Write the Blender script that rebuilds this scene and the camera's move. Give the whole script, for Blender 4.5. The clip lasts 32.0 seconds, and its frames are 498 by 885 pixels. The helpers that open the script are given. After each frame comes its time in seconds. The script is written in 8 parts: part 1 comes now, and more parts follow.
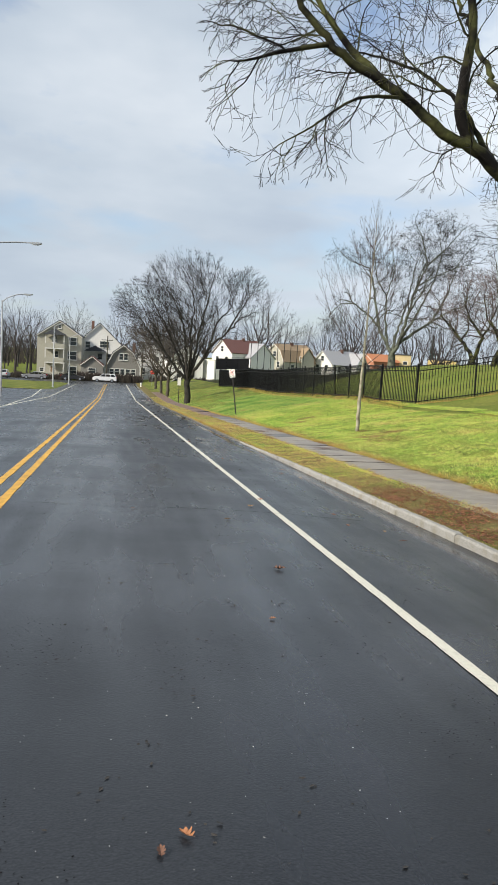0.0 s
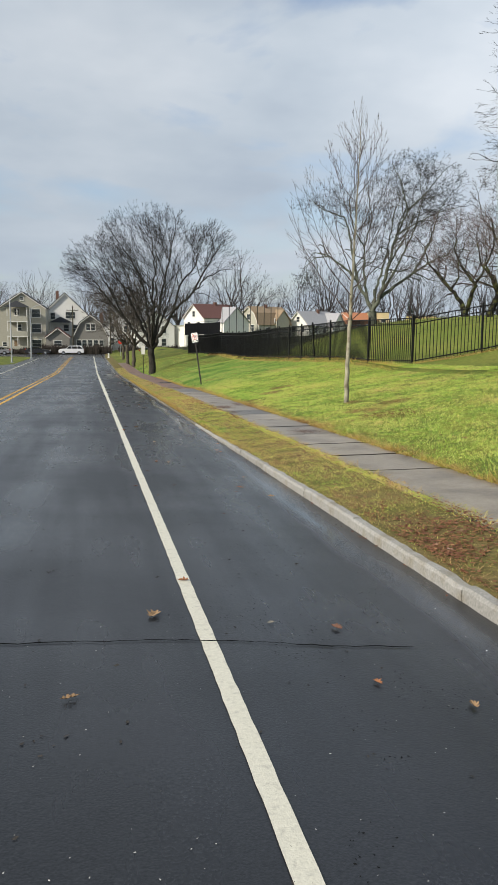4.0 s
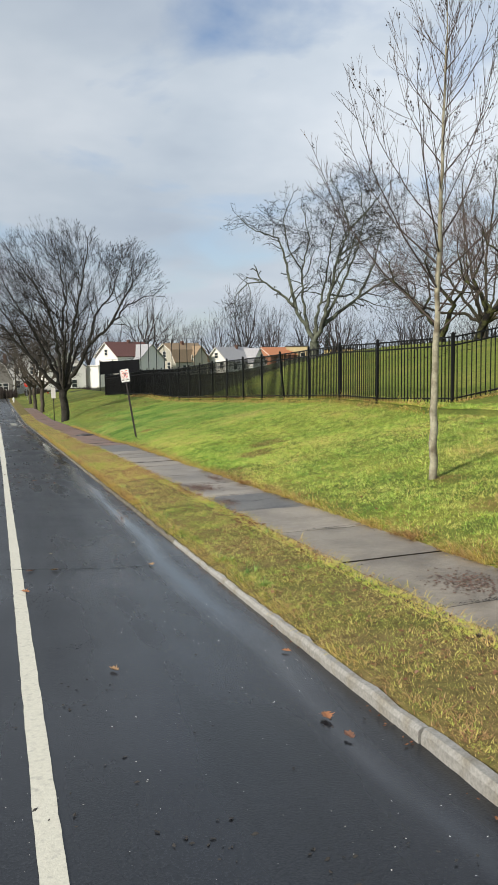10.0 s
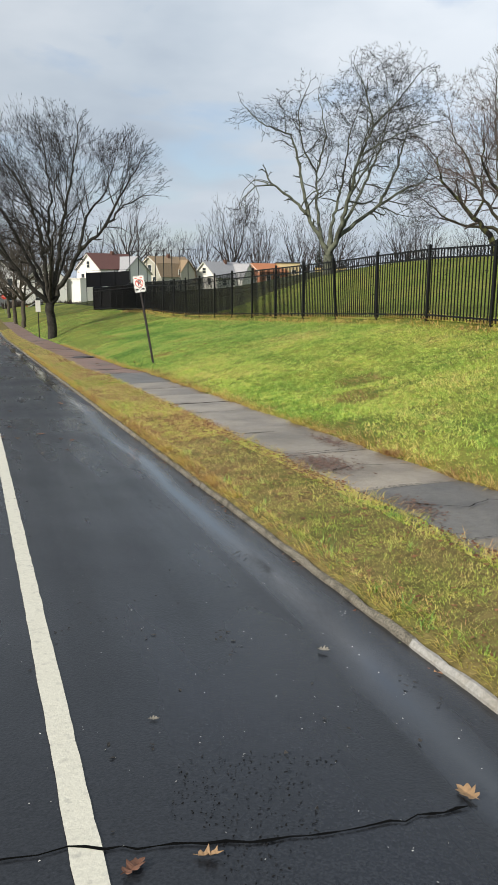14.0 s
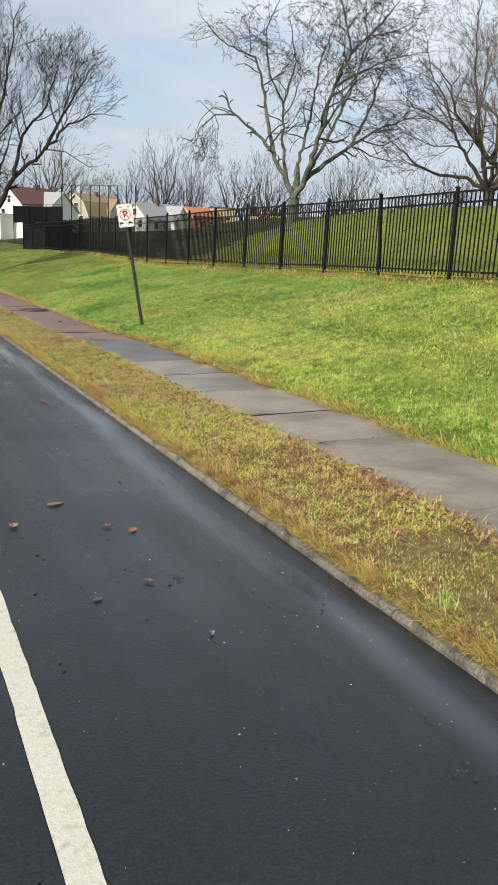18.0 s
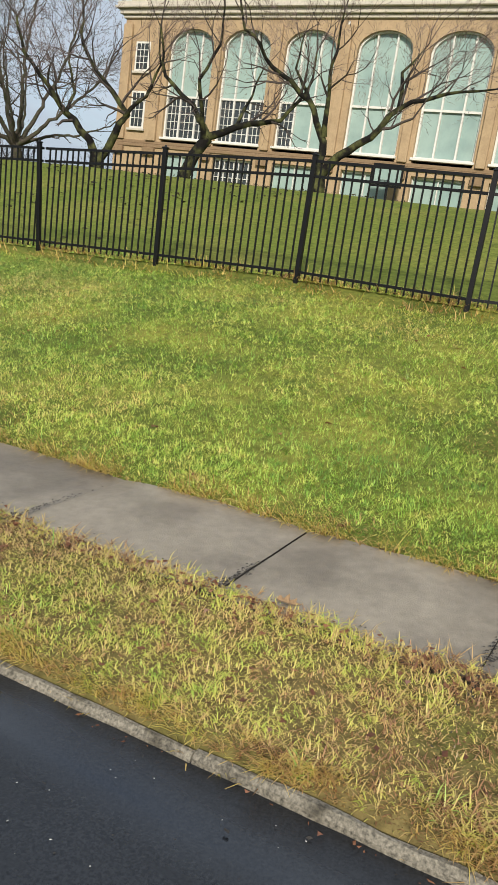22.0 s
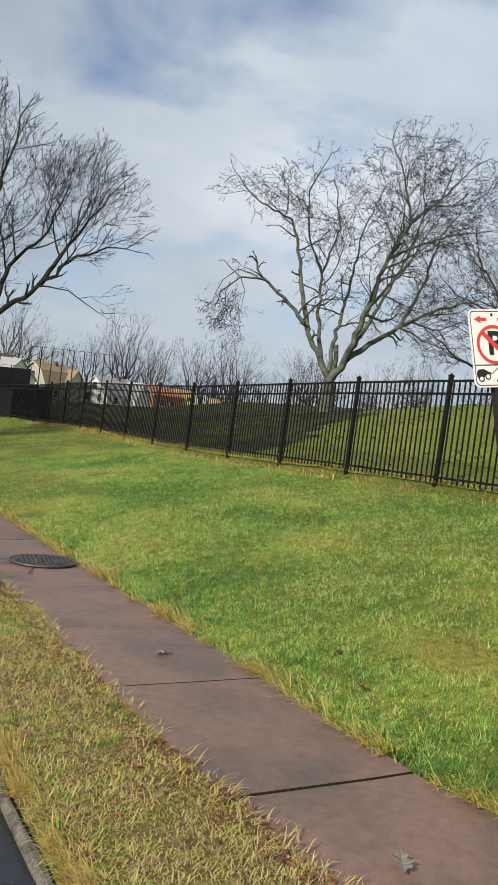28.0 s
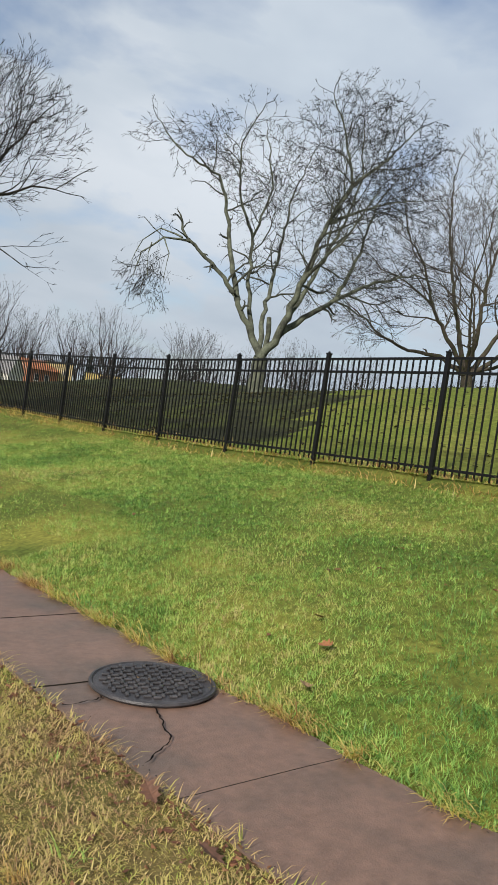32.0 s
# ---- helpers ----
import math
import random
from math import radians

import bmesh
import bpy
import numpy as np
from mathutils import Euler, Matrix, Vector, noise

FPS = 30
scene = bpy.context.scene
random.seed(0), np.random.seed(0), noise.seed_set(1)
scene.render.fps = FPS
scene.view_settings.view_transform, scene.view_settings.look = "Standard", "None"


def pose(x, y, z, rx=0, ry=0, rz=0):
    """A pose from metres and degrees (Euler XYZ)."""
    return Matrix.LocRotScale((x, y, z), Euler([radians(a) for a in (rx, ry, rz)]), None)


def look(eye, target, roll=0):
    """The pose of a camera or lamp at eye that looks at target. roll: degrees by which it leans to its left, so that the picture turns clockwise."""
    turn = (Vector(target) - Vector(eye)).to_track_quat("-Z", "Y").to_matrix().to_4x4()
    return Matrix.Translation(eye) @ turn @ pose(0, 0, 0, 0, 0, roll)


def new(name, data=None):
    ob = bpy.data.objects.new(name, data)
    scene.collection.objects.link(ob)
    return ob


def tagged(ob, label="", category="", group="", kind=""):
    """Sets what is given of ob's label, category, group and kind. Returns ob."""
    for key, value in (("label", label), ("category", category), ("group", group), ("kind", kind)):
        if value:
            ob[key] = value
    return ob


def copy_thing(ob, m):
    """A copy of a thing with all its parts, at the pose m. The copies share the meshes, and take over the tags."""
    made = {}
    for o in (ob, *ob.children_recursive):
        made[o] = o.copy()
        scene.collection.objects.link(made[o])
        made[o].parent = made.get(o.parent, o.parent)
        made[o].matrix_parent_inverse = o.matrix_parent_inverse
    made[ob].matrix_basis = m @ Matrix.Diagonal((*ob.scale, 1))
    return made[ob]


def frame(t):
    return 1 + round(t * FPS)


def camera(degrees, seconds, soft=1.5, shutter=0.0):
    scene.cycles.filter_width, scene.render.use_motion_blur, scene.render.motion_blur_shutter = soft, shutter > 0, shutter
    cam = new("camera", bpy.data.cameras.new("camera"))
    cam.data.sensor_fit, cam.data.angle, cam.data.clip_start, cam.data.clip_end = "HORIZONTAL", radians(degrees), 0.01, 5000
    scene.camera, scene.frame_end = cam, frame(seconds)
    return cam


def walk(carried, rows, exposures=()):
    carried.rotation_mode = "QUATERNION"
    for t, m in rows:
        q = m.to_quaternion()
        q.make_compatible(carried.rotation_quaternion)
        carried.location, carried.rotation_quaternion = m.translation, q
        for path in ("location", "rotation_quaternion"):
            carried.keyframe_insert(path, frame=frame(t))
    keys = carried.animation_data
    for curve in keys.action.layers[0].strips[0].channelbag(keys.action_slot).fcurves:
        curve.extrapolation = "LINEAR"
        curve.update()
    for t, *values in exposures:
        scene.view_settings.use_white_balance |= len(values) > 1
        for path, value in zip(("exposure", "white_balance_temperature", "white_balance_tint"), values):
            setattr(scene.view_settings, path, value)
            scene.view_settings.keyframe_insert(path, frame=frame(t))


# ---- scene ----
cam = camera(35.2, 32.0, soft=0.75)
# seconds, x, y, z, yaw, pitch, roll; y runs along the road, x to its right from the white edge line
ROWS = [
    (0.0, -2.036, -4.814, 1.698, -9.60, -6.08, -3.13),
    (0.5, -1.811, -4.177, 1.711, -11.17, -3.35, -1.93),
    (1.0, -1.597, -3.567, 1.684, -12.07, -3.44, -1.67),
    (1.5, -1.404, -2.931, 1.660, -12.36, -4.47, -1.45),
    (2.0, -1.162, -2.316, 1.619, -12.15, -5.75, -1.76),
    (2.5, -0.975, -1.658, 1.582, -11.54, -6.93, -1.25),
    (3.0, -0.798, -0.930, 1.558, -10.94, -8.02, -1.37),
    (3.5, -0.745, -0.135, 1.503, -10.51, -8.54, -1.06),
    (4.0, -0.592, 0.576, 1.497, -11.37, -8.54, -0.56),
    (4.5, -0.496, 1.197, 1.503, -12.50, -8.65, 0.52),
    (6.5, -0.179, 4.471, 1.441, -14.47, -9.51, 0.81),
    (7.0, -0.151, 5.292, 1.448, -14.72, -8.60, 0.75),
    (7.5, -0.136, 6.080, 1.407, -16.82, -7.84, -0.10),
    (8.0, -0.130, 6.885, 1.368, -20.92, -7.74, -0.38),
    (8.5, -0.089, 7.655, 1.312, -21.30, -7.83, 0.22),
    (9.0, -0.106, 8.428, 1.292, -20.20, -7.65, -0.05),
    (9.5, -0.080, 9.148, 1.262, -18.77, -6.91, 0.24),
    (10.0, -0.110, 9.835, 1.267, -17.90, -5.86, 1.00),
    (10.5, -0.110, 10.538, 1.237, -17.53, -5.37, 1.59),
    (11.0, -0.100, 11.216, 1.195, -17.54, -5.80, 2.20),
    (11.5, -0.060, 11.924, 1.181, -17.73, -6.95, 1.90),
    (12.0, -0.021, 12.647, 1.138, -17.72, -8.38, 1.12),
    (12.5, -0.021, 13.386, 1.092, -17.79, -9.66, 0.51),
    (13.0, -0.028, 14.116, 1.077, -17.93, -10.31, 0.16),
    (13.5, -0.116, 14.825, 1.047, -18.43, -11.09, 0.27),
    (15.5, -0.404, 17.635, 0.881, -22.74, -12.10, -3.86),
    (16.0, -0.365, 18.376, 0.879, -25.65, -7.90, -4.16),
    (16.5, -0.313, 19.163, 0.879, -30.90, -7.70, -6.63),
    (17.0, -0.307, 19.956, 0.839, -30.90, -8.62, -5.61),
    (17.5, -0.314, 20.714, 0.774, -27.36, -12.29, -4.61),
    (18.0, -0.389, 21.446, 0.737, -24.72, -15.24, -2.90),
    (18.5, -0.488, 22.163, 0.721, -21.58, -17.59, -3.13),
    (19.0, -0.625, 22.853, 0.694, -22.18, -18.36, -2.85),
    (19.5, -0.759, 23.531, 0.676, -23.25, -18.02, -2.12),
    (20.0, -0.884, 24.226, 0.669, -26.42, -15.91, -0.02),
    (20.5, -0.881, 24.906, 0.670, -32.08, -15.70, -0.38),
    (21.0, -0.798, 25.527, 0.704, -44.69, -13.48, -5.84),
    (21.5, -0.593, 26.143, 0.683, -52.54, -13.12, -5.43),
    (22.0, -0.350, 26.734, 0.642, -60.38, -14.91, -7.81),
    (22.5, -0.129, 27.378, 0.603, -48.50, -14.61, -4.49),
    (23.0, 0.059, 28.023, 0.559, -37.65, -11.51, -1.97),
    (23.5, 0.141, 28.672, 0.508, -31.47, -7.73, 0.24),
    (24.0, 0.205, 29.339, 0.447, -23.30, -7.18, -0.11),
    (24.1, 0.229, 29.468, 0.442, -18.17, -7.82, -0.17),
    (24.2, 0.252, 29.597, 0.437, -12.91, -7.69, -0.22),
    (24.3, 0.276, 29.727, 0.431, -8.38, -8.10, -0.28),
    (24.4, 0.299, 29.856, 0.426, -8.10, -10.81, -0.33),
    (24.5, 0.323, 29.985, 0.421, -9.44, -10.75, -0.39),
    (26.5, 0.726, 32.453, 0.419, -26.30, -4.32, -6.55),
    (27.0, 0.775, 33.040, 0.403, -25.68, -2.37, -7.81),
    (27.5, 0.831, 33.628, 0.338, -25.04, -0.79, -6.30),
    (28.0, 0.877, 34.214, 0.278, -28.99, -1.72, -7.55),
    (28.5, 0.908, 34.839, 0.283, -31.00, -2.11, -8.39),
    (29.0, 0.895, 35.453, 0.224, -32.96, -1.86, -6.75),
    (29.5, 0.879, 36.117, 0.158, -34.21, -1.97, -5.05),
    (30.0, 0.865, 36.761, 0.122, -34.61, -2.40, -4.70),
    (30.5, 0.880, 37.380, 0.117, -35.06, -3.01, -5.59),
    (31.0, 0.843, 37.975, 0.096, -35.70, -3.45, -6.47),
    (31.5, 0.782, 38.558, 0.060, -37.85, -2.90, -7.87),
    (32.0, 0.688, 39.211, 0.056, -38.67, -2.11, -8.17),
]
walk(cam, [(t, pose(x, y, z, 90 + pitch, roll, yaw)) for t, x, y, z, yaw, pitch, roll in ROWS],
     exposures=[(0.0, 0.28), (0.6, 0.12), (1.0, 0.06), (9.0, 0.06), (16.0, 0.12), (18.0, 0.2), (19.0, 0.32), (20.0, 0.2), (21.0, 0.12), (22.0, 0.05), (23.0, 0.08), (24.0, 0.15), (24.25, -0.02), (24.5, 0.0), (26.5, -0.05), (32.0, -0.06)])

# ---- light ----
SUN_DIR = Vector((-0.78, -0.34, 0.53)).normalized()          # towards the sun: to the left of the walk and a little behind
sun_data = bpy.data.lights.new("sun", "SUN")
sun_data.energy, sun_data.angle, sun_data.color = 5.0, radians(5), (1.0, 0.93, 0.82)
sun = new("sun", sun_data)
sun.matrix_world = look((0, 0, 60), Vector((0, 0, 60)) - SUN_DIR)

world = bpy.data.worlds.new("sky")
scene.world = world
world.use_nodes = True
wn, wl = world.node_tree.nodes, world.node_tree.links
wn.clear()
sky = wn.new("ShaderNodeTexSky")
sky.sky_type, sky.sun_disc = "NISHITA", False
sky.sun_elevation = math.asin(SUN_DIR.z)
sky.sun_rotation = math.atan2(SUN_DIR.x, SUN_DIR.y)
sky_gain = wn.new("ShaderNodeMix"); sky_gain.data_type = "RGBA"; sky_gain.blend_type = "MULTIPLY"
sky_gain.inputs[0].default_value = 1.0
sky_gain.inputs[7].default_value = (0.135, 0.135, 0.14, 1)
wl.new(sky.outputs[0], sky_gain.inputs[6])
coord = wn.new("ShaderNodeTexCoord")
sep = wn.new("ShaderNodeSeparateXYZ")
wl.new(coord.outputs["Generated"], sep.inputs[0])
# cloud deck: directions laid onto a flat layer overhead
lift = wn.new("ShaderNodeMath"); lift.operation = "ADD"; lift.inputs[1].default_value = 0.22
wl.new(sep.outputs[2], lift.inputs[0])
lift2 = wn.new("ShaderNodeMath"); lift2.operation = "MAXIMUM"; lift2.inputs[1].default_value = 0.05
wl.new(lift.outputs[0], lift2.inputs[0])
layer = wn.new("ShaderNodeVectorMath"); layer.operation = "DIVIDE"
comb = wn.new("ShaderNodeCombineXYZ")
for i in range(3):
    wl.new(lift2.outputs[0], comb.inputs[i])
wl.new(coord.outputs["Generated"], layer.inputs[0]); wl.new(comb.outputs[0], layer.inputs[1])
n1 = wn.new("ShaderNodeTexNoise"); n1.inputs["Scale"].default_value = 2.1; n1.inputs["Detail"].default_value = 6; n1.inputs["Roughness"].default_value = 0.5; n1.inputs["Distortion"].default_value = 0.25
n2 = wn.new("ShaderNodeTexNoise"); n2.inputs["Scale"].default_value = 1.3; n2.inputs["Detail"].default_value = 5; n2.inputs["Roughness"].default_value = 0.5
off = wn.new("ShaderNodeVectorMath"); off.operation = "ADD"; off.inputs[1].default_value = (3.7, 1.9, 5.3)
wl.new(layer.outputs[0], n1.inputs["Vector"]); wl.new(layer.outputs[0], off.inputs[0]); wl.new(off.outputs[0], n2.inputs["Vector"])
cover = wn.new("ShaderNodeMapRange"); cover.inputs[1].default_value = 0.30; cover.inputs[2].default_value = 0.50
wl.new(n1.outputs[0], cover.inputs[0])
shade = wn.new("ShaderNodeValToRGB")
shade.color_ramp.elements[0].position, shade.color_ramp.elements[0].color = 0.30, (0.40, 0.47, 0.57, 1)
shade.color_ramp.elements[1].position, shade.color_ramp.elements[1].color = 0.68, (0.70, 0.75, 0.81, 1)
mid = shade.color_ramp.elements.new(0.48); mid.color = (0.53, 0.60, 0.68, 1)
wl.new(n2.outputs[0], shade.inputs[0])
# haze towards the horizon
haze = wn.new("ShaderNodeMapRange"); haze.inputs[1].default_value = 0.0; haze.inputs[2].default_value = 0.30
haze.inputs[3].default_value = 1.0; haze.inputs[4].default_value = 0.0
wl.new(sep.outputs[2], haze.inputs[0])
side = wn.new("ShaderNodeMapRange"); side.inputs[1].default_value = 0.05; side.inputs[2].default_value = 0.75
side.inputs[3].default_value = 0.92; side.inputs[4].default_value = 1.22
wl.new(sep.outputs[0], side.inputs[0])
bright = wn.new("ShaderNodeVectorMath"); bright.operation = "SCALE"
wl.new(shade.outputs[0], bright.inputs[0]); wl.new(side.outputs[0], bright.inputs["Scale"])
mix1 = wn.new("ShaderNodeMix"); mix1.data_type = "RGBA"
wl.new(cover.outputs[0], mix1.inputs[0]); wl.new(sky_gain.outputs[2], mix1.inputs[6]); wl.new(bright.outputs[0], mix1.inputs[7])
mix2 = wn.new("ShaderNodeMix"); mix2.data_type = "RGBA"; mix2.inputs[7].default_value = (0.43, 0.50, 0.58, 1)
hz = wn.new("ShaderNodeMath"); hz.operation = "MULTIPLY"; hz.inputs[1].default_value = 0.75
wl.new(haze.outputs[0], hz.inputs[0]); wl.new(hz.outputs[0], mix2.inputs[0]); wl.new(mix1.outputs[2], mix2.inputs[6])
bg = wn.new("ShaderNodeBackground"); bg.inputs[1].default_value = 1.0
wo = wn.new("ShaderNodeOutputWorld")
wl.new(mix2.outputs[2], bg.inputs[0]); wl.new(bg.outputs[0], wo.inputs[0])


# ---- materials ----
def material(name, base, rough=0.8, metal=0.0, vary=0.25, scale=8.0, bump=0.0, bump_scale=60.0, spec=0.5, second=None, second_scale=1.2, second_at=(0.45, 0.65), island=0.0, per_object=0.0):
    """A surface with grain (vary, scale), a second colour in blotches, bump, and per-piece variation."""
    m = bpy.data.materials.new(name)
    m.use_nodes = True
    nt, p = m.node_tree, m.node_tree.nodes["Principled BSDF"]
    p.inputs["Roughness"].default_value, p.inputs["Metallic"].default_value = rough, metal
    p.inputs["Specular IOR Level"].default_value = spec
    tc = nt.nodes.new("ShaderNodeNewGeometry")
    n = nt.nodes.new("ShaderNodeTexNoise")
    n.inputs["Scale"].default_value, n.inputs["Detail"].default_value, n.inputs["Roughness"].default_value = scale, 6, 0.65
    nt.links.new(tc.outputs["Position"], n.inputs["Vector"])
    r = nt.nodes.new("ShaderNodeMapRange")
    r.inputs[1].default_value, r.inputs[2].default_value = 0.25, 0.75
    r.inputs[3].default_value, r.inputs[4].default_value = 1 - vary, 1 + vary
    nt.links.new(n.outputs[0], r.inputs[0])
    colour = None
    if second is not None:
        n3 = nt.nodes.new("ShaderNodeTexNoise")
        n3.inputs["Scale"].default_value, n3.inputs["Detail"].default_value = second_scale, 5
        nt.links.new(tc.outputs["Position"], n3.inputs["Vector"])
        r3 = nt.nodes.new("ShaderNodeMapRange")
        r3.inputs[1].default_value, r3.inputs[2].default_value = second_at
        nt.links.new(n3.outputs[0], r3.inputs[0])
        mx = nt.nodes.new("ShaderNodeMix"); mx.data_type = "RGBA"
        mx.inputs[6].default_value, mx.inputs[7].default_value = (*base, 1), (*second, 1)
        nt.links.new(r3.outputs[0], mx.inputs[0])
        colour = mx.outputs[2]
    mul = nt.nodes.new("ShaderNodeVectorMath"); mul.operation = "SCALE"
    if colour is None:
        mul.inputs[0].default_value = base
    else:
        nt.links.new(colour, mul.inputs[0])
    factor = r.outputs[0]
    for amount, socket in ((island, tc.outputs["Random Per Island"]), (per_object, None)):
        if amount:
            if socket is None:
                socket = nt.nodes.new("ShaderNodeObjectInfo").outputs["Random"]
            q = nt.nodes.new("ShaderNodeMapRange")
            q.inputs[3].default_value, q.inputs[4].default_value = 1 - amount, 1 + amount
            nt.links.new(socket, q.inputs[0])
            k = nt.nodes.new("ShaderNodeMath"); k.operation = "MULTIPLY"
            nt.links.new(factor, k.inputs[0]); nt.links.new(q.outputs[0], k.inputs[1])
            factor = k.outputs[0]
    nt.links.new(factor, mul.inputs["Scale"])
    nt.links.new(mul.outputs[0], p.inputs["Base Color"])
    if bump:
        nb = nt.nodes.new("ShaderNodeTexNoise")
        nb.inputs["Scale"].default_value, nb.inputs["Detail"].default_value = bump_scale, 4
        nt.links.new(tc.outputs["Position"], nb.inputs["Vector"])
        b = nt.nodes.new("ShaderNodeBump")
        b.inputs["Strength"].default_value, b.inputs["Distance"].default_value = bump, 0.01
        nt.links.new(nb.outputs[0], b.inputs["Height"]); nt.links.new(b.outputs[0], p.inputs["Normal"])
    return m


def asphalt():
    m = bpy.data.materials.new("wet_asphalt")
    m.use_nodes = True
    nt, p = m.node_tree, m.node_tree.nodes["Principled BSDF"]
    N, L = nt.nodes.new, nt.links.new
    g = N("ShaderNodeNewGeometry")
    fine, big, streak = N("ShaderNodeTexNoise"), N("ShaderNodeTexNoise"), N("ShaderNodeTexNoise")
    fine.inputs["Scale"].default_value, fine.inputs["Detail"].default_value = 90, 4
    big.inputs["Scale"].default_value, big.inputs["Detail"].default_value = 0.55, 6
    streak.inputs["Scale"].default_value, streak.inputs["Detail"].default_value = 1.0, 5
    stretch = N("ShaderNodeVectorMath"); stretch.operation = "MULTIPLY"; stretch.inputs[1].default_value = (2.4, 0.16, 1)
    L(g.outputs["Position"], stretch.inputs[0]); L(stretch.outputs[0], streak.inputs["Vector"])
    L(g.outputs["Position"], fine.inputs["Vector"]); L(g.outputs["Position"], big.inputs["Vector"])
    ramp = N("ShaderNodeValToRGB")
    ramp.color_ramp.elements[0].position, ramp.color_ramp.elements[0].color = 0.28, (0.0055, 0.0062, 0.008, 1)
    ramp.color_ramp.elements[1].position, ramp.color_ramp.elements[1].color = 0.78, (0.026, 0.028, 0.032, 1)
    L(fine.outputs[0], ramp.inputs[0])
    tone = N("ShaderNodeMapRange"); tone.inputs[1].default_value, tone.inputs[2].default_value = 0.3, 0.7
    tone.inputs[3].default_value, tone.inputs[4].default_value = 0.75, 1.3
    L(big.outputs[0], tone.inputs[0])
    mul = N("ShaderNodeVectorMath"); mul.operation = "SCALE"
    L(ramp.outputs[0], mul.inputs[0]); L(tone.outputs[0], mul.inputs["Scale"]); L(mul.outputs[0], p.inputs["Base Color"])
    add = N("ShaderNodeMath"); add.operation = "ADD"
    L(big.outputs[0], add.inputs[0]); L(streak.outputs[0], add.inputs[1])
    wet = N("ShaderNodeMapRange"); wet.inputs[1].default_value, wet.inputs[2].default_value = 0.75, 1.25
    wet.inputs[3].default_value, wet.inputs[4].default_value = 0.40, 0.20
    L(add.outputs[0], wet.inputs[0])
    # a winding trail of rainwater along the gutter
    xyz = N("ShaderNodeSeparateXYZ"); L(g.outputs["Position"], xyz.inputs[0])
    only_y = N("ShaderNodeCombineXYZ"); L(xyz.outputs[1], only_y.inputs[1])
    wind = N("ShaderNodeTexNoise"); wind.inputs["Scale"].default_value, wind.inputs["Detail"].default_value = 0.32, 3
    L(only_y.outputs[0], wind.inputs["Vector"])
    bend = N("ShaderNodeMath"); bend.operation = "MULTIPLY_ADD"; bend.inputs[1].default_value, bend.inputs[2].default_value = 0.42, 1.30
    L(wind.outputs[0], bend.inputs[0])
    gap = N("ShaderNodeMath"); gap.operation = "SUBTRACT"; L(xyz.outputs[0], gap.inputs[0]); L(bend.outputs[0], gap.inputs[1])
    dist = N("ShaderNodeMath"); dist.operation = "ABSOLUTE"; L(gap.outputs[0], dist.inputs[0])
    ragged = N("ShaderNodeMath"); ragged.operation = "MULTIPLY_ADD"; ragged.inputs[1].default_value = 0.42
    L(streak.outputs[0], ragged.inputs[0]); L(dist.outputs[0], ragged.inputs[2])
    film = N("ShaderNodeMapRange"); film.inputs[1].default_value, film.inputs[2].default_value = 0.17, 0.38
    film.inputs[3].default_value, film.inputs[4].default_value = 1.0, 0.0
    L(ragged.outputs[0], film.inputs[0])
    rough = N("ShaderNodeMix"); rough.inputs[3].default_value = 0.06
    L(film.outputs[0], rough.inputs[0]); L(wet.outputs[0], rough.inputs[2]); L(rough.outputs[0], p.inputs["Roughness"])
    flat = N("ShaderNodeMapRange"); flat.inputs[3].default_value, flat.inputs[4].default_value = 0.25, 0.0
    L(film.outputs[0], flat.inputs[0])
    gloss = N("ShaderNodeMapRange"); gloss.inputs[3].default_value, gloss.inputs[4].default_value = 0.42, 0.95
    L(film.outputs[0], gloss.inputs[0]); L(gloss.outputs[0], p.inputs["Specular IOR Level"])
    b = N("ShaderNodeBump"); b.inputs["Distance"].default_value = 0.006
    L(flat.outputs[0], b.inputs["Strength"])
    L(fine.outputs[0], b.inputs["Height"]); L(b.outputs[0], p.inputs["Normal"])
    return m


ASPHALT = asphalt()
LINE_WHITE = material("worn_white_road_paint", (0.56, 0.54, 0.45), 0.6, vary=0.14, scale=60, second=(0.40, 0.385, 0.33), second_scale=26, second_at=(0.55, 0.75), bump=0.2, bump_scale=120)
LINE_YELLOW = material("worn_yellow_road_paint", (0.60, 0.33, 0.035), 0.6, vary=0.12, scale=30, second=(0.40, 0.22, 0.03), second_scale=6, bump=0.2, bump_scale=120)
CRACK = material("tarred_crack", (0.004, 0.004, 0.004), 0.95, vary=0.2, spec=0.05)
SOIL = material("lawn_ground", (0.085, 0.110, 0.020), 0.95, vary=0.6, scale=16, second=(0.18, 0.18, 0.036), second_scale=0.7, bump=0.5, bump_scale=40, spec=0.15)
VERGE_SOIL = material("verge_ground", (0.135, 0.105, 0.040), 0.95, vary=0.6, scale=18, second=(0.105, 0.10, 0.028), second_scale=1.6, bump=0.6, bump_scale=50, spec=0.15)
MUD = material("dark_wet_mud", (0.022, 0.018, 0.013), 0.6, vary=0.4, scale=20, bump=0.5, bump_scale=50)
HILL = material("hill_grass", (0.115, 0.145, 0.026), 0.95, vary=0.55, scale=9, second=(0.155, 0.165, 0.036), second_scale=0.55, bump=1.0, bump_scale=14, spec=0.1)
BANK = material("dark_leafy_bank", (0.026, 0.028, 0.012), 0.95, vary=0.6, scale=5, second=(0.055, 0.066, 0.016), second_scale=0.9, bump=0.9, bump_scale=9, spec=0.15)
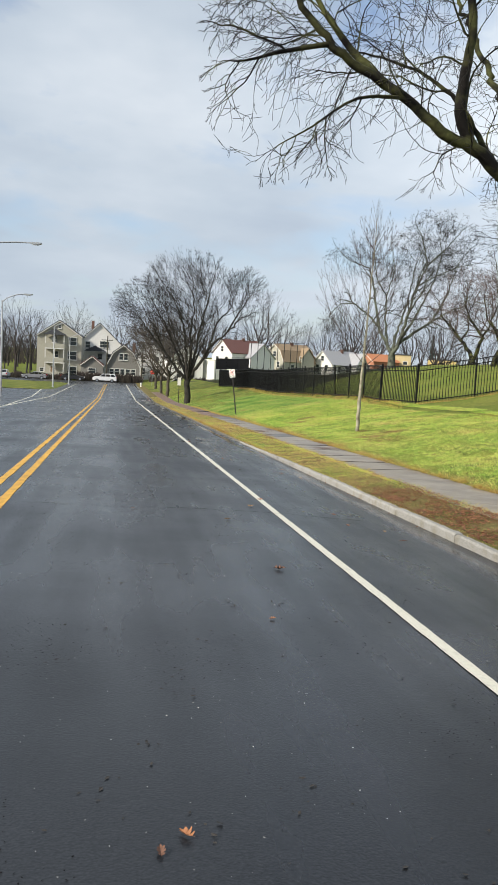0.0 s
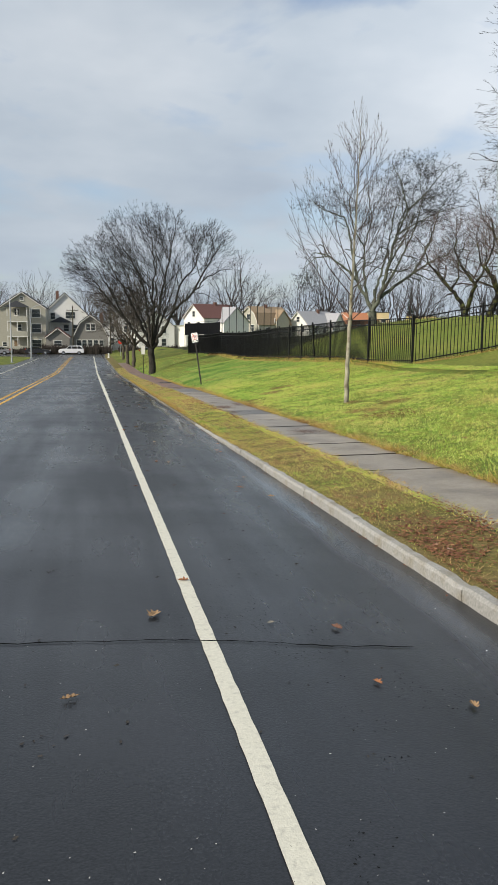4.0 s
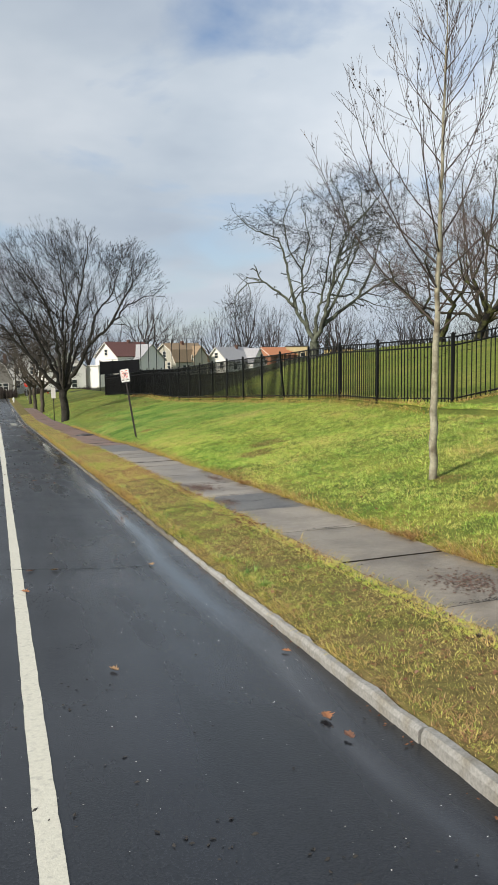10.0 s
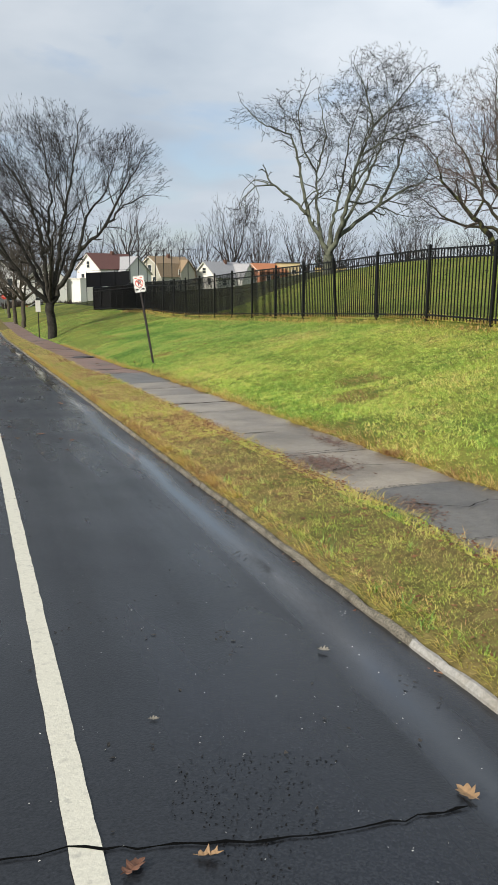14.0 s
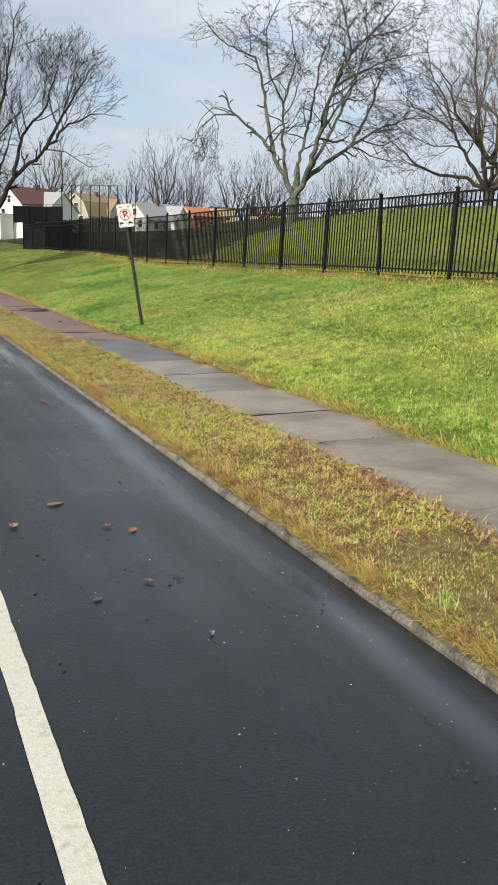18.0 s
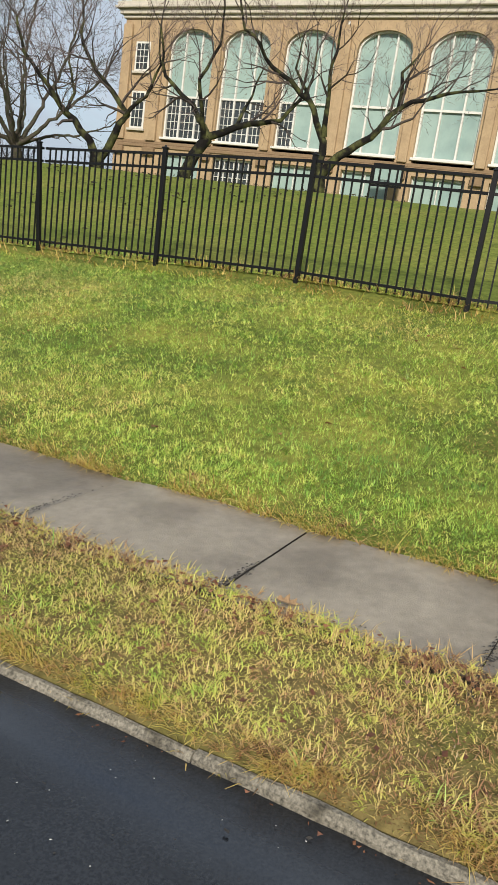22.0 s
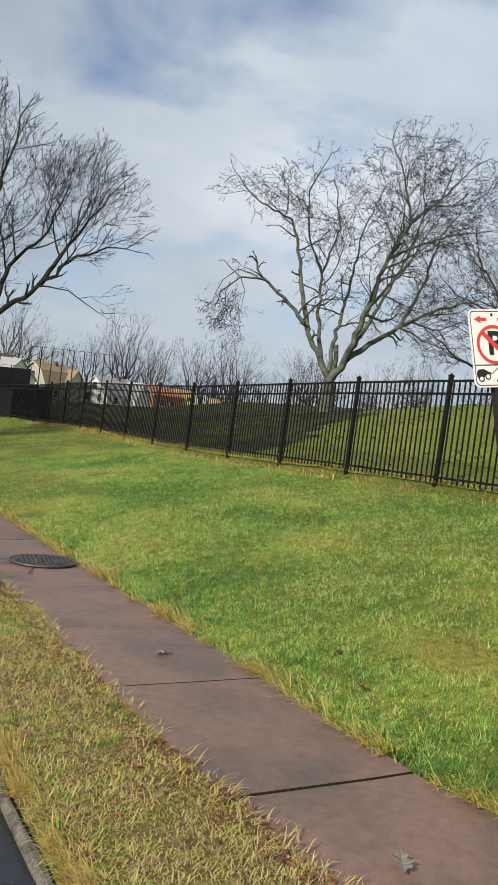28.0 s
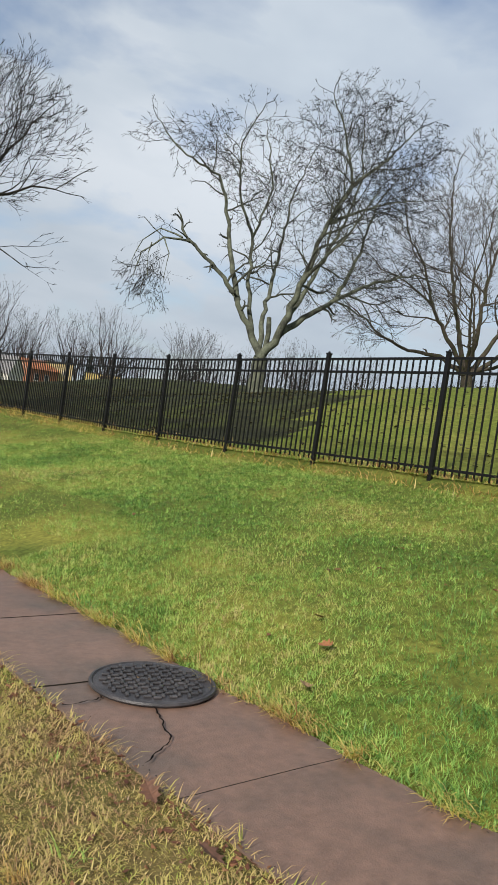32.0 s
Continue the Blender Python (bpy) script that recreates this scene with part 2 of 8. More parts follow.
CURB_PALE = material("pale_granite_curb", (0.27, 0.262, 0.24), 0.75, vary=0.35, scale=50, second=(0.20, 0.18, 0.14), second_scale=5, second_at=(0.5, 0.7), bump=0.4, bump_scale=80, per_object=0.12)
CURB = material("weathered_granite_curb", (0.15, 0.135, 0.105), 0.85, vary=0.95, scale=70, second=(0.055, 0.048, 0.034), second_scale=9, second_at=(0.48, 0.68), bump=0.5, bump_scale=70, per_object=0.18)
SLAB_GREY = material("wet_grey_concrete", (0.25, 0.215, 0.168), 0.40, vary=0.22, scale=14, second=(0.155, 0.13, 0.10), second_scale=1.5, second_at=(0.42, 0.64), bump=0.25, bump_scale=90, per_object=0.12)
SLAB_RED = material("wet_reddish_concrete", (0.185, 0.112, 0.082), 0.5, vary=0.28, scale=14, second=(0.115, 0.082, 0.064), second_scale=1.3, bump=0.25, bump_scale=90, per_object=0.10)
SLAB_DARK = material("dark_patched_concrete", (0.13, 0.122, 0.11), 0.45, vary=0.25, scale=14, second=(0.085, 0.08, 0.075), second_scale=1.6, bump=0.3, bump_scale=90, per_object=0.10)
BLACK_METAL = material("black_powder_coated_metal", (0.006, 0.006, 0.0065), 0.42, vary=0.2, scale=20, spec=0.25)
BARK_BLACK = material("black_mossy_bark", (0.009, 0.008, 0.007), 0.95, vary=0.5, scale=10, second=(0.075, 0.078, 0.028), second_scale=3, bump=0.9, bump_scale=24, spec=0.2)
BARK_GREY = material("grey_bark", (0.042, 0.039, 0.032), 0.95, vary=0.5, scale=9, second=(0.022, 0.02, 0.017), second_scale=3, bump=0.9, bump_scale=22, spec=0.2)
BARK_DARK = material("dark_bark", (0.07, 0.058, 0.047), 0.95, vary=0.5, scale=10, second=(0.048, 0.052, 0.024), second_scale=5, bump=0.9, bump_scale=24, spec=0.2)
BARK_PALE = material("pale_mossy_bark", (0.115, 0.125, 0.092), 0.95, vary=0.5, scale=7, second=(0.04, 0.042, 0.035), second_scale=2.4, bump=0.8, bump_scale=20, spec=0.2)
BARK_SAPLING = material("pale_sapling_bark", (0.31, 0.29, 0.215), 0.85, vary=0.4, scale=14, second=(0.15, 0.125, 0.085), second_scale=5, bump=0.5, bump_scale=40, spec=0.2)
TWIG_GREY = material("grey_twigs", (0.021, 0.019, 0.017), 0.9, vary=0.3, scale=3, spec=0.2)
BARK_ROW = material("brown_grey_bark", (0.085, 0.072, 0.056), 0.95, vary=0.4, scale=9, second=(0.05, 0.045, 0.036), second_scale=3, bump=0.8, bump_scale=22, spec=0.2)
TWIG_ROW = material("brown_grey_twigs", (0.085, 0.074, 0.062), 0.9, vary=0.3, scale=3, spec=0.2)
BRANCH_RED = material("reddish_branches", (0.066, 0.053, 0.047), 0.95, vary=0.4, scale=6, spec=0.2)
BARK_TWO = material("grey_green_branches", (0.06, 0.063, 0.048), 0.95, vary=0.4, scale=6, spec=0.2)
TWIG_RED = material("reddish_twigs", (0.150, 0.112, 0.102), 0.9, vary=0.3, scale=3, spec=0.2)
TWIG_PALE = material("pale_twigs", (0.026, 0.025, 0.020), 0.9, vary=0.3, scale=3, spec=0.2)
TWIG_SAPLING = material("dark_sapling_twigs", (0.075, 0.058, 0.05), 0.9, vary=0.3, scale=3, spec=0.2)
BUD = material("dark_buds", (0.025, 0.016, 0.016), 0.8, vary=0.3, scale=30)
FAR_TWIG = material("far_bare_twigs", (0.052, 0.049, 0.050), 0.95, vary=0.3, scale=1, spec=0.1)
FAR_TWIG_BROWN = material("far_brown_twigs", (0.058, 0.050, 0.047), 0.95, vary=0.3, scale=1, spec=0.1)


# ---- mesh helpers ----
def mesh_object(name, verts, faces, mat, parent=None, label="", smooth=False, mats=None, mat_index=None):
    me = bpy.data.meshes.new(name)
    me.from_pydata([tuple(v) for v in verts], [], [tuple(f) for f in faces])
    for m in (mats or [mat]):
        me.materials.append(m)
    if mat_index is not None:
        me.polygons.foreach_set("material_index", mat_index)
    if smooth:
        me.polygons.foreach_set("use_smooth", [True] * len(me.polygons))
    ob = new(name, me)
    if parent is not None:
        ob.parent = parent
    if label:
        tagged(ob, label=label)
    return ob


def part(name, bm, mat, parent, label="", smooth=False):
    """Links a bmesh as one mesh object under a thing or a part."""
    me = bpy.data.meshes.new(name)
    bm.to_mesh(me)
    bm.free()
    me.materials.append(mat)
    if smooth:
        me.polygons.foreach_set("use_smooth", [True] * len(me.polygons))
    ob = new(name, me)
    ob.parent = parent
    if label:
        tagged(ob, label=label)
    return ob


def thing(name, m, label, category, group="", kind=""):
    """An empty at the thing's base that carries its parts."""
    ob = new(name)
    ob.empty_display_size = 0.1
    ob.matrix_basis = m
    return tagged(ob, label, category, group, kind)


def box(bm, x0, x1, y0, y1, z0, z1, bevel=0.0):
    vs = [bm.verts.new(p) for p in ((x0, y0, z0), (x1, y0, z0), (x1, y1, z0), (x0, y1, z0), (x0, y0, z1), (x1, y0, z1), (x1, y1, z1), (x0, y1, z1))]
    fs = [bm.faces.new([vs[i] for i in q]) for q in ((3, 2, 1, 0), (4, 5, 6, 7), (0, 1, 5, 4), (1, 2, 6, 5), (2, 3, 7, 6), (3, 0, 4, 7))]
    if bevel:
        edges = {e for f in fs for e in f.edges}
        bmesh.ops.bevel(bm, geom=list(edges), offset=bevel, segments=1, affect="EDGES", clamp_overlap=True)
    return bm


def boxed(*a, bevel=0.0):
    return box(bmesh.new(), *a, bevel=bevel)


def prism(bm, outline, axis_from, axis_to, plane="xz"):
    """An outline in a plane, pushed from one place to another along the third axis."""
    def at(p, w):
        return (p[0], w, p[1]) if plane == "xz" else ((w, p[0], p[1]) if plane == "yz" else (p[0], p[1], w))
    a = [bm.verts.new(at(p, axis_from)) for p in outline]
    b = [bm.verts.new(at(p, axis_to)) for p in outline]
    n = len(outline)
    bm.faces.new(a); bm.faces.new(b[::-1])
    for i in range(n):
        bm.faces.new((a[(i + 1) % n], a[i], b[i], b[(i + 1) % n]))
    bmesh.ops.recalc_face_normals(bm, faces=bm.faces[:])
    return bm


def tube(bm, points, radii, sides=8, caps=True):
    """A round tube along points, with a radius at each."""
    rings = []
    pts = [Vector(p) for p in points]
    side = None
    for i, p in enumerate(pts):
        d = (pts[min(i + 1, len(pts) - 1)] - pts[max(i - 1, 0)]).normalized()
        if side is None:
            side = d.orthogonal().normalized()
        side = (side - d * side.dot(d)).normalized()
        up = d.cross(side)
        rings.append([bm.verts.new(p + radii[i] * (math.cos(a) * side + math.sin(a) * up)) for a in (2 * math.pi * k / sides for k in range(sides))])
    for a, b in zip(rings, rings[1:]):
        for k in range(sides):
            bm.faces.new((a[k], a[(k + 1) % sides], b[(k + 1) % sides], b[k]))
    if caps:
        bm.faces.new(rings[0][::-1]); bm.faces.new(rings[-1])
    return bm


# ---- the lie of the land ----
SLOPE = 0.0402


def road_z(y):
    """The road falls steadily along the walk and eases towards the crossing."""
    return -SLOPE * y if y < 70 else (-SLOPE * 70 - 0.018 * (y - 70) if y < 160 else -SLOPE * 70 - 0.018 * 90)


def smooth(a, b, t):
    t = min(1.0, max(0.0, (t - a) / (b - a)))
    return t * t * (3 - 2 * t)


def crown(x):
    """Camber across the road."""
    if x > -3.45:
        return 0.05 - 0.0042 * (x + 3.45) ** 2 - 0.0035 * max(0.0, x) * 3
    return 0.05 - 0.012 * min(10.0, -3.45 - x)


def lawn_h(x, y):
    """Height of the lawn above the road, from the footpath to the fence."""
    return 0.05 + 0.208 * (x - 3.95) + 0.07 * smooth(3.95, 5.0, x) - 0.07 * smooth(38, 45, y) * smooth(5.0, 9.0, x) - (0.16 * smooth(3.95, 5.7, x) + 0.12 * smooth(6.0, 9.8, x)) * (1 - smooth(25.5, 32.5, y)) - 0.05 * smooth(7, 9.8, x) * smooth(25.5, 32.5, y) * (1 - smooth(41, 46, y))


def land_z(x, y):
    r = road_z(y)
    if x <= 1.86:
        return r - 0.12
    if x < 3.95:
        h = -0.03 + 0.075 * smooth(1.86, 2.9, x) - 0.034 * smooth(8, 20, y) * (1 - smooth(1.86, 2.0, x))
        return r + h
    edge = r + lawn_h(min(x, 9.8), y) + 0.35 * smooth(52, 66, y) * smooth(3.95, 6.5, x)
    if x > 9.8:
        top = 1.97 + 0.06 * max(0.0, min(x, 45) - 20) - 2.1 * smooth(47, 82, y) * (1 - 0.6 * smooth(27, 40, x)) - 0.2 * smooth(84, 104, y) - 3.2 * smooth(110, 150, y)
        top -= 0.28 * smooth(50, 62, y) * (1 - smooth(80, 95, y)) * (1 - smooth(17, 23.5, x))
        edge += (top - edge) * smooth(8.0, 21.0, x) if y > 20 else (top - edge) * smooth(8.0, 24.0, x)
    far = smooth(100, 135, y)
    return edge * (1 - far) + far * (min(edge, r + 0.15 * min(8.0, x - 3.95) + 0.1))


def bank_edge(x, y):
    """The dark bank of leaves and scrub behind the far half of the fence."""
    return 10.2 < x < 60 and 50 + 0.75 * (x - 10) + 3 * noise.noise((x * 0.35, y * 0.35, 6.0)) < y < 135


def ground():
    xs = [-1200, -500, -250, -150, -100, -70, -50, -38, -30, -24, -18, -13, -9, -5, -1, 1.6, 1.859, 1.861]
    xs += list(np.arange(1.95, 6.0, 0.13)) + list(np.arange(6.1, 12, 0.35)) + list(np.arange(12.3, 30, 0.9)) + [32, 35, 38, 42, 46, 52, 60, 72, 90, 120, 180, 300, 500, 1200]
    ys = [-300, -120, -60, -40, -30, -22] + list(np.arange(-16, 60, 0.33)) + list(np.arange(60.5, 110, 1.0)) + list(np.arange(111, 160, 2.5)) + [170, 185, 210, 250, 320, 450, 700, 1100, 2000, 3500]
    rng = random.Random(4)
    verts = []
    for y in ys:
        for x in xs:
            z = land_z(float(x), float(y))
            if 2.0 < x < 30 and y < 100:
                z += 0.018 * noise.noise((x * 1.7, y * 1.7, 3.0)) + 0.035 * noise.noise((x * 0.45, y * 0.45, 9.0)) * smooth(4.2, 6, x)
            if 2.80 < x < 3.98 and -14 < y < 98:
                z -= 0.055
            verts.append((x, y, z))
    nx = len(xs)
    faces, index = [], []
    for j in range(len(ys) - 1):
        for i in range(nx - 1):
            faces.append((j * nx + i, j * nx + i + 1, (j + 1) * nx + i + 1, (j + 1) * nx + i))
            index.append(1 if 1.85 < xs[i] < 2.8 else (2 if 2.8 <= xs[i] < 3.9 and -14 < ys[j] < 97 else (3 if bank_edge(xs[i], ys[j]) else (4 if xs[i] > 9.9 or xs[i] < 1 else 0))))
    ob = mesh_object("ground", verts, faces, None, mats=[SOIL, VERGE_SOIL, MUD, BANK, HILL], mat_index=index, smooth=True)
    return tagged(ob, "sloping grassy ground beside the road, rising to a hill", "ground", kind="structure")


ground()


def road():
    xs = [-60, -40, -30, -24, -18, -14, -12, -10, -8, -6, -5, -4, -3.45, -3, -2, -1, 0, 0.6, 1.2, 1.5, 1.83]
    ys = [-60, -40, -25] + list(np.arange(-15, 70, 1.0)) + list(np.arange(70, 137, 2.0))
    verts = [(x, y, road_z(float(y)) + crown(x) + (0.0 if x < 1.4 else -0.015)) for y in ys for x in xs]
    nx = len(xs)
    faces = [(j * nx + i, j * nx + i + 1, (j + 1) * nx + i + 1, (j + 1) * nx + i) for j in range(len(ys) - 1) for i in range(nx - 1)]
    n = len(verts)
    # the cross street beyond
    cx = [-300, -100, -60, -40, -20, -8, 1.77, 6, 20, 60, 120, 300]
    cy = [136, 140, 144, 148, 152]
    verts += [(x, y, road_z(float(y)) + (crown(max(-14.0, min(x, 1.77))) if y < 137 else -0.02)) for y in cy for x in cx]
    m = len(cx)
    faces += [(n + j * m + i, n + j * m + i + 1, n + (j + 1) * m + i + 1, n + (j + 1) * m + i) for j in range(len(cy) - 1) for i in range(m - 1)]
    ob = mesh_object("road", verts, faces, ASPHALT, smooth=True)
    return tagged(ob, "damp dark asphalt road with faint sheen", "road", kind="structure")


road()


def on_road(x, y, up=0.004):
    return (x, y, road_z(y) + crown(x) + (0.0 if x < 1.4 else -0.015 * (x - 1.4) / 0.43) + up)


def stripe(name, x_of, y0, y1, width, mat, label, step=1.0, ragged=0.006, wider=None):
    ys = list(np.arange(y0, y1, step)) + [y1]
    rng = random.Random(int(y0 * 7 + width * 1000))
    verts, faces = [], []
    for i, y in enumerate(ys):
        y = float(y)
        broad = width * (1.0 + 0.14 * smooth(7, 13, y) + wider * smooth(28, 33, y)) if wider else width
        for s in (-1, 1):
            verts.append(on_road(x_of(y) + s * broad / 2 + rng.uniform(-ragged, ragged), y, 0.005))
        if i:
            faces.append((2 * i - 2, 2 * i - 1, 2 * i + 1, 2 * i))
    ob = mesh_object(name, verts, faces, mat)
    return tagged(ob, label, "road marking", kind="structure")


stripe("edge_line", lambda y: 0.0, -20, 134, 0.087, LINE_WHITE, "worn white edge line painted on the asphalt", 0.1, 0.0028, wider=0.44)
stripe("centre_line", lambda y: -3.30 - 0.0, -20, 128, 0.11, LINE_YELLOW, "yellow centre line, one of a worn pair", 0.5)
stripe("centre_line", lambda y: -3.58, -20, 128, 0.11, LINE_YELLOW, "yellow centre line, one of a worn pair", 0.5)
stripe("lane_line", lambda y: -8.0, 10, 122, 0.12, LINE_WHITE, "worn white line on the far side of the road", 1.0)
stripe("lane_line", lambda y: -8.0 - max(0.0, (y - 40)) * 0.05, 40, 122, 0.12, LINE_WHITE, "white line bending to the turning lane", 1.0)


# ---- kerb and footpath ----
def curb():
    base = tagged(new("curb"), "worn granite curb along the wet gutter", "curb", kind="structure")
    rng = random.Random(11)
    y = -14.0
    while y < 134:
        length = rng.uniform(1.5, 2.3) if y < 60 else 4.0
        y1 = min(y + length, 134)
        jx, jz = rng.uniform(-0.006, 0.006), rng.uniform(-0.009, 0.005)
        bm = bmesh.new()
        n = 16 if y < 45 else 2
        rows = []
        for k in range(n + 1):
            yy = y + 0.004 + (y1 - y - 0.008) * k / n
            z = road_z(yy)
            wob = lambda s: rng.uniform(-s, s)
            wide = 0.100 - 0.051 * smooth(8, 18, yy) + 0.012 * noise.noise((yy * 3.0, 1.0, 4.0))
            x0 = 1.80 + jx + wob(0.004)
            x1 = x0 + wide + wob(0.006)
            top = z + 0.005 - 0.060 * smooth(8, 20, yy) + jz + wob(0.0045) + 0.008 * noise.noise((yy * 2.2, 8.0, 4.0))
            ring = [(x0 + 0.0, yy, z - 0.25), (x0, yy, top - 0.024 + wob(.007)), (x0 + 0.018 + wob(.006), yy, top), (x1 - 0.012, yy, top + wob(.003)), (x1, yy, top - 0.02), (x1, yy, z - 0.25)]
            rows.append([bm.verts.new(p) for p in ring])
        for a, b in zip(rows, rows[1:]):
            for i in range(5):
                bm.faces.new((a[i], b[i], b[i + 1], a[i + 1]))
        bm.faces.new(rows[0]); bm.faces.new(rows[-1][::-1])
        bmesh.ops.recalc_face_normals(bm, faces=bm.faces[:])
        part("curbstone", bm, CURB_PALE if y < 18 else CURB, base)
        y = y1


curb()

JOINTS = [14.73, 16.4, 18.1, 19.87, 21.5, 23.34, 25.2, 27.15, 28.46, 29.9, 31.3, 32.72, 34.24, 35.66, 37.24, 38.8, 40.3, 41.87, 43.35]


def slab_joints():
    out, y = [], JOINTS[0]
    while y > -14:
        out.append(y)
        y -= 1.55
    out.reverse()
    for a, b in zip(JOINTS, JOINTS[1:]):
        n = max(1, round((b - a) / 1.6))
        out += [a + (b - a) * (k + 1) / n for k in range(n)]
    y = JOINTS[-1]
    while y < 97:
        y += 1.52
        out.append(y)
    return out


def path_left(y):
    return 2.90 - 0.20 * smooth(35.5, 37.5, y) + 0.05 * noise.noise((0.0, y * 0.9, 1.0)) + 0.05 * noise.noise((4.0, y * 3.1, 1.0))


def path_right(y):
    return 3.96 - 0.18 * smooth(35.5, 37.5, y) + 0.06 * noise.noise((7.0, y * 0.8, 2.0)) + 0.05 * noise.noise((9.0, y * 2.9, 2.0))


def path_z(x, y):
    return road_z(y) + 0.052 + 0.012 * (x - 2.8)


def footpath():
    base = tagged(new("pavement"), "narrow footpath of damp grey and reddish concrete slabs", "pavement", kind="structure")
    rng = random.Random(5)
    cuts = slab_joints()
    skew_next = 0.0
    for a, b in zip(cuts, cuts[1:]):
        mid = (a + b) / 2
        if mid > 35.6:
            mat = SLAB_RED
        elif 19.8 < mid < 21.6 or 33.0 < mid < 35.6:
            mat = SLAB_DARK
        else:
            mat = SLAB_GREY
        tilt, rise = rng.uniform(-0.005, 0.005), rng.uniform(-0.005, 0.004)
        n = 8
        bm = bmesh.new()
        top, low = [], []
        skew, skew_next = skew_next, rng.uniform(-0.03, 0.03)
        for k in range(n + 1):
            rt, rl = [], []
            for s in range(5):
                yy = a + 0.0035 + (b - a - 0.007) * k / n + (skew + (skew_next - skew) * k / n) * (s / 4 - 0.5)
                l, r = path_left(yy), path_right(yy)
                x = l + (r - l) * s / 4
                z = path_z(x, yy) + rise + tilt * (k / n - 0.5) * 2 + 0.004 * noise.noise((x * 2.5, yy * 2.5, 0.0))
                drop = 0.006 + 0.012 * max(0.0, noise.noise((x * 5, yy * 5, 3.0))) if k in (0, n) else 0.0
                rt.append(bm.verts.new((x, yy, z - drop)))
            top.append(rt)
        for p, q in zip(top, top[1:]):
            for s in range(4):
                bm.faces.new((p[s], p[s + 1], q[s + 1], q[s]))
        rim = [e for e in bm.edges if e.is_boundary]
        ex = bmesh.ops.extrude_edge_only(bm, edges=rim)
        bmesh.ops.translate(bm, vec=(0, 0, -0.09), verts=[v for v in ex["geom"] if isinstance(v, bmesh.types.BMVert)])
        bmesh.ops.recalc_face_normals(bm, faces=bm.faces[:])
        slab = part("slab", bm, mat, base, smooth=False)
        slab.data.materials.append(MUD)
        for poly in slab.data.polygons:
            if abs(poly.normal.y) > 0.6:
                poly.material_index = 1


footpath()


# ---- fence ----
PANEL = 2.44
FENCE_X, FENCE_Y = 9.82, 26.78
CORNER = (10.45, 26.5)


def fence_line():
    pts = [CORNER] + [(FENCE_X, FENCE_Y + PANEL * k) for k in range(1, 21)] + [(9.5, 78.5), (9.25, 80.7)]
    return pts


def fence_base(x, y):
    return land_z(x, y)


def fence_tall(y):
    """Height of the fence as a share of its full pattern; it stands a little taller farther on."""
    return (1.70 + 0.11 * smooth(37, 44, y)) / 1.90


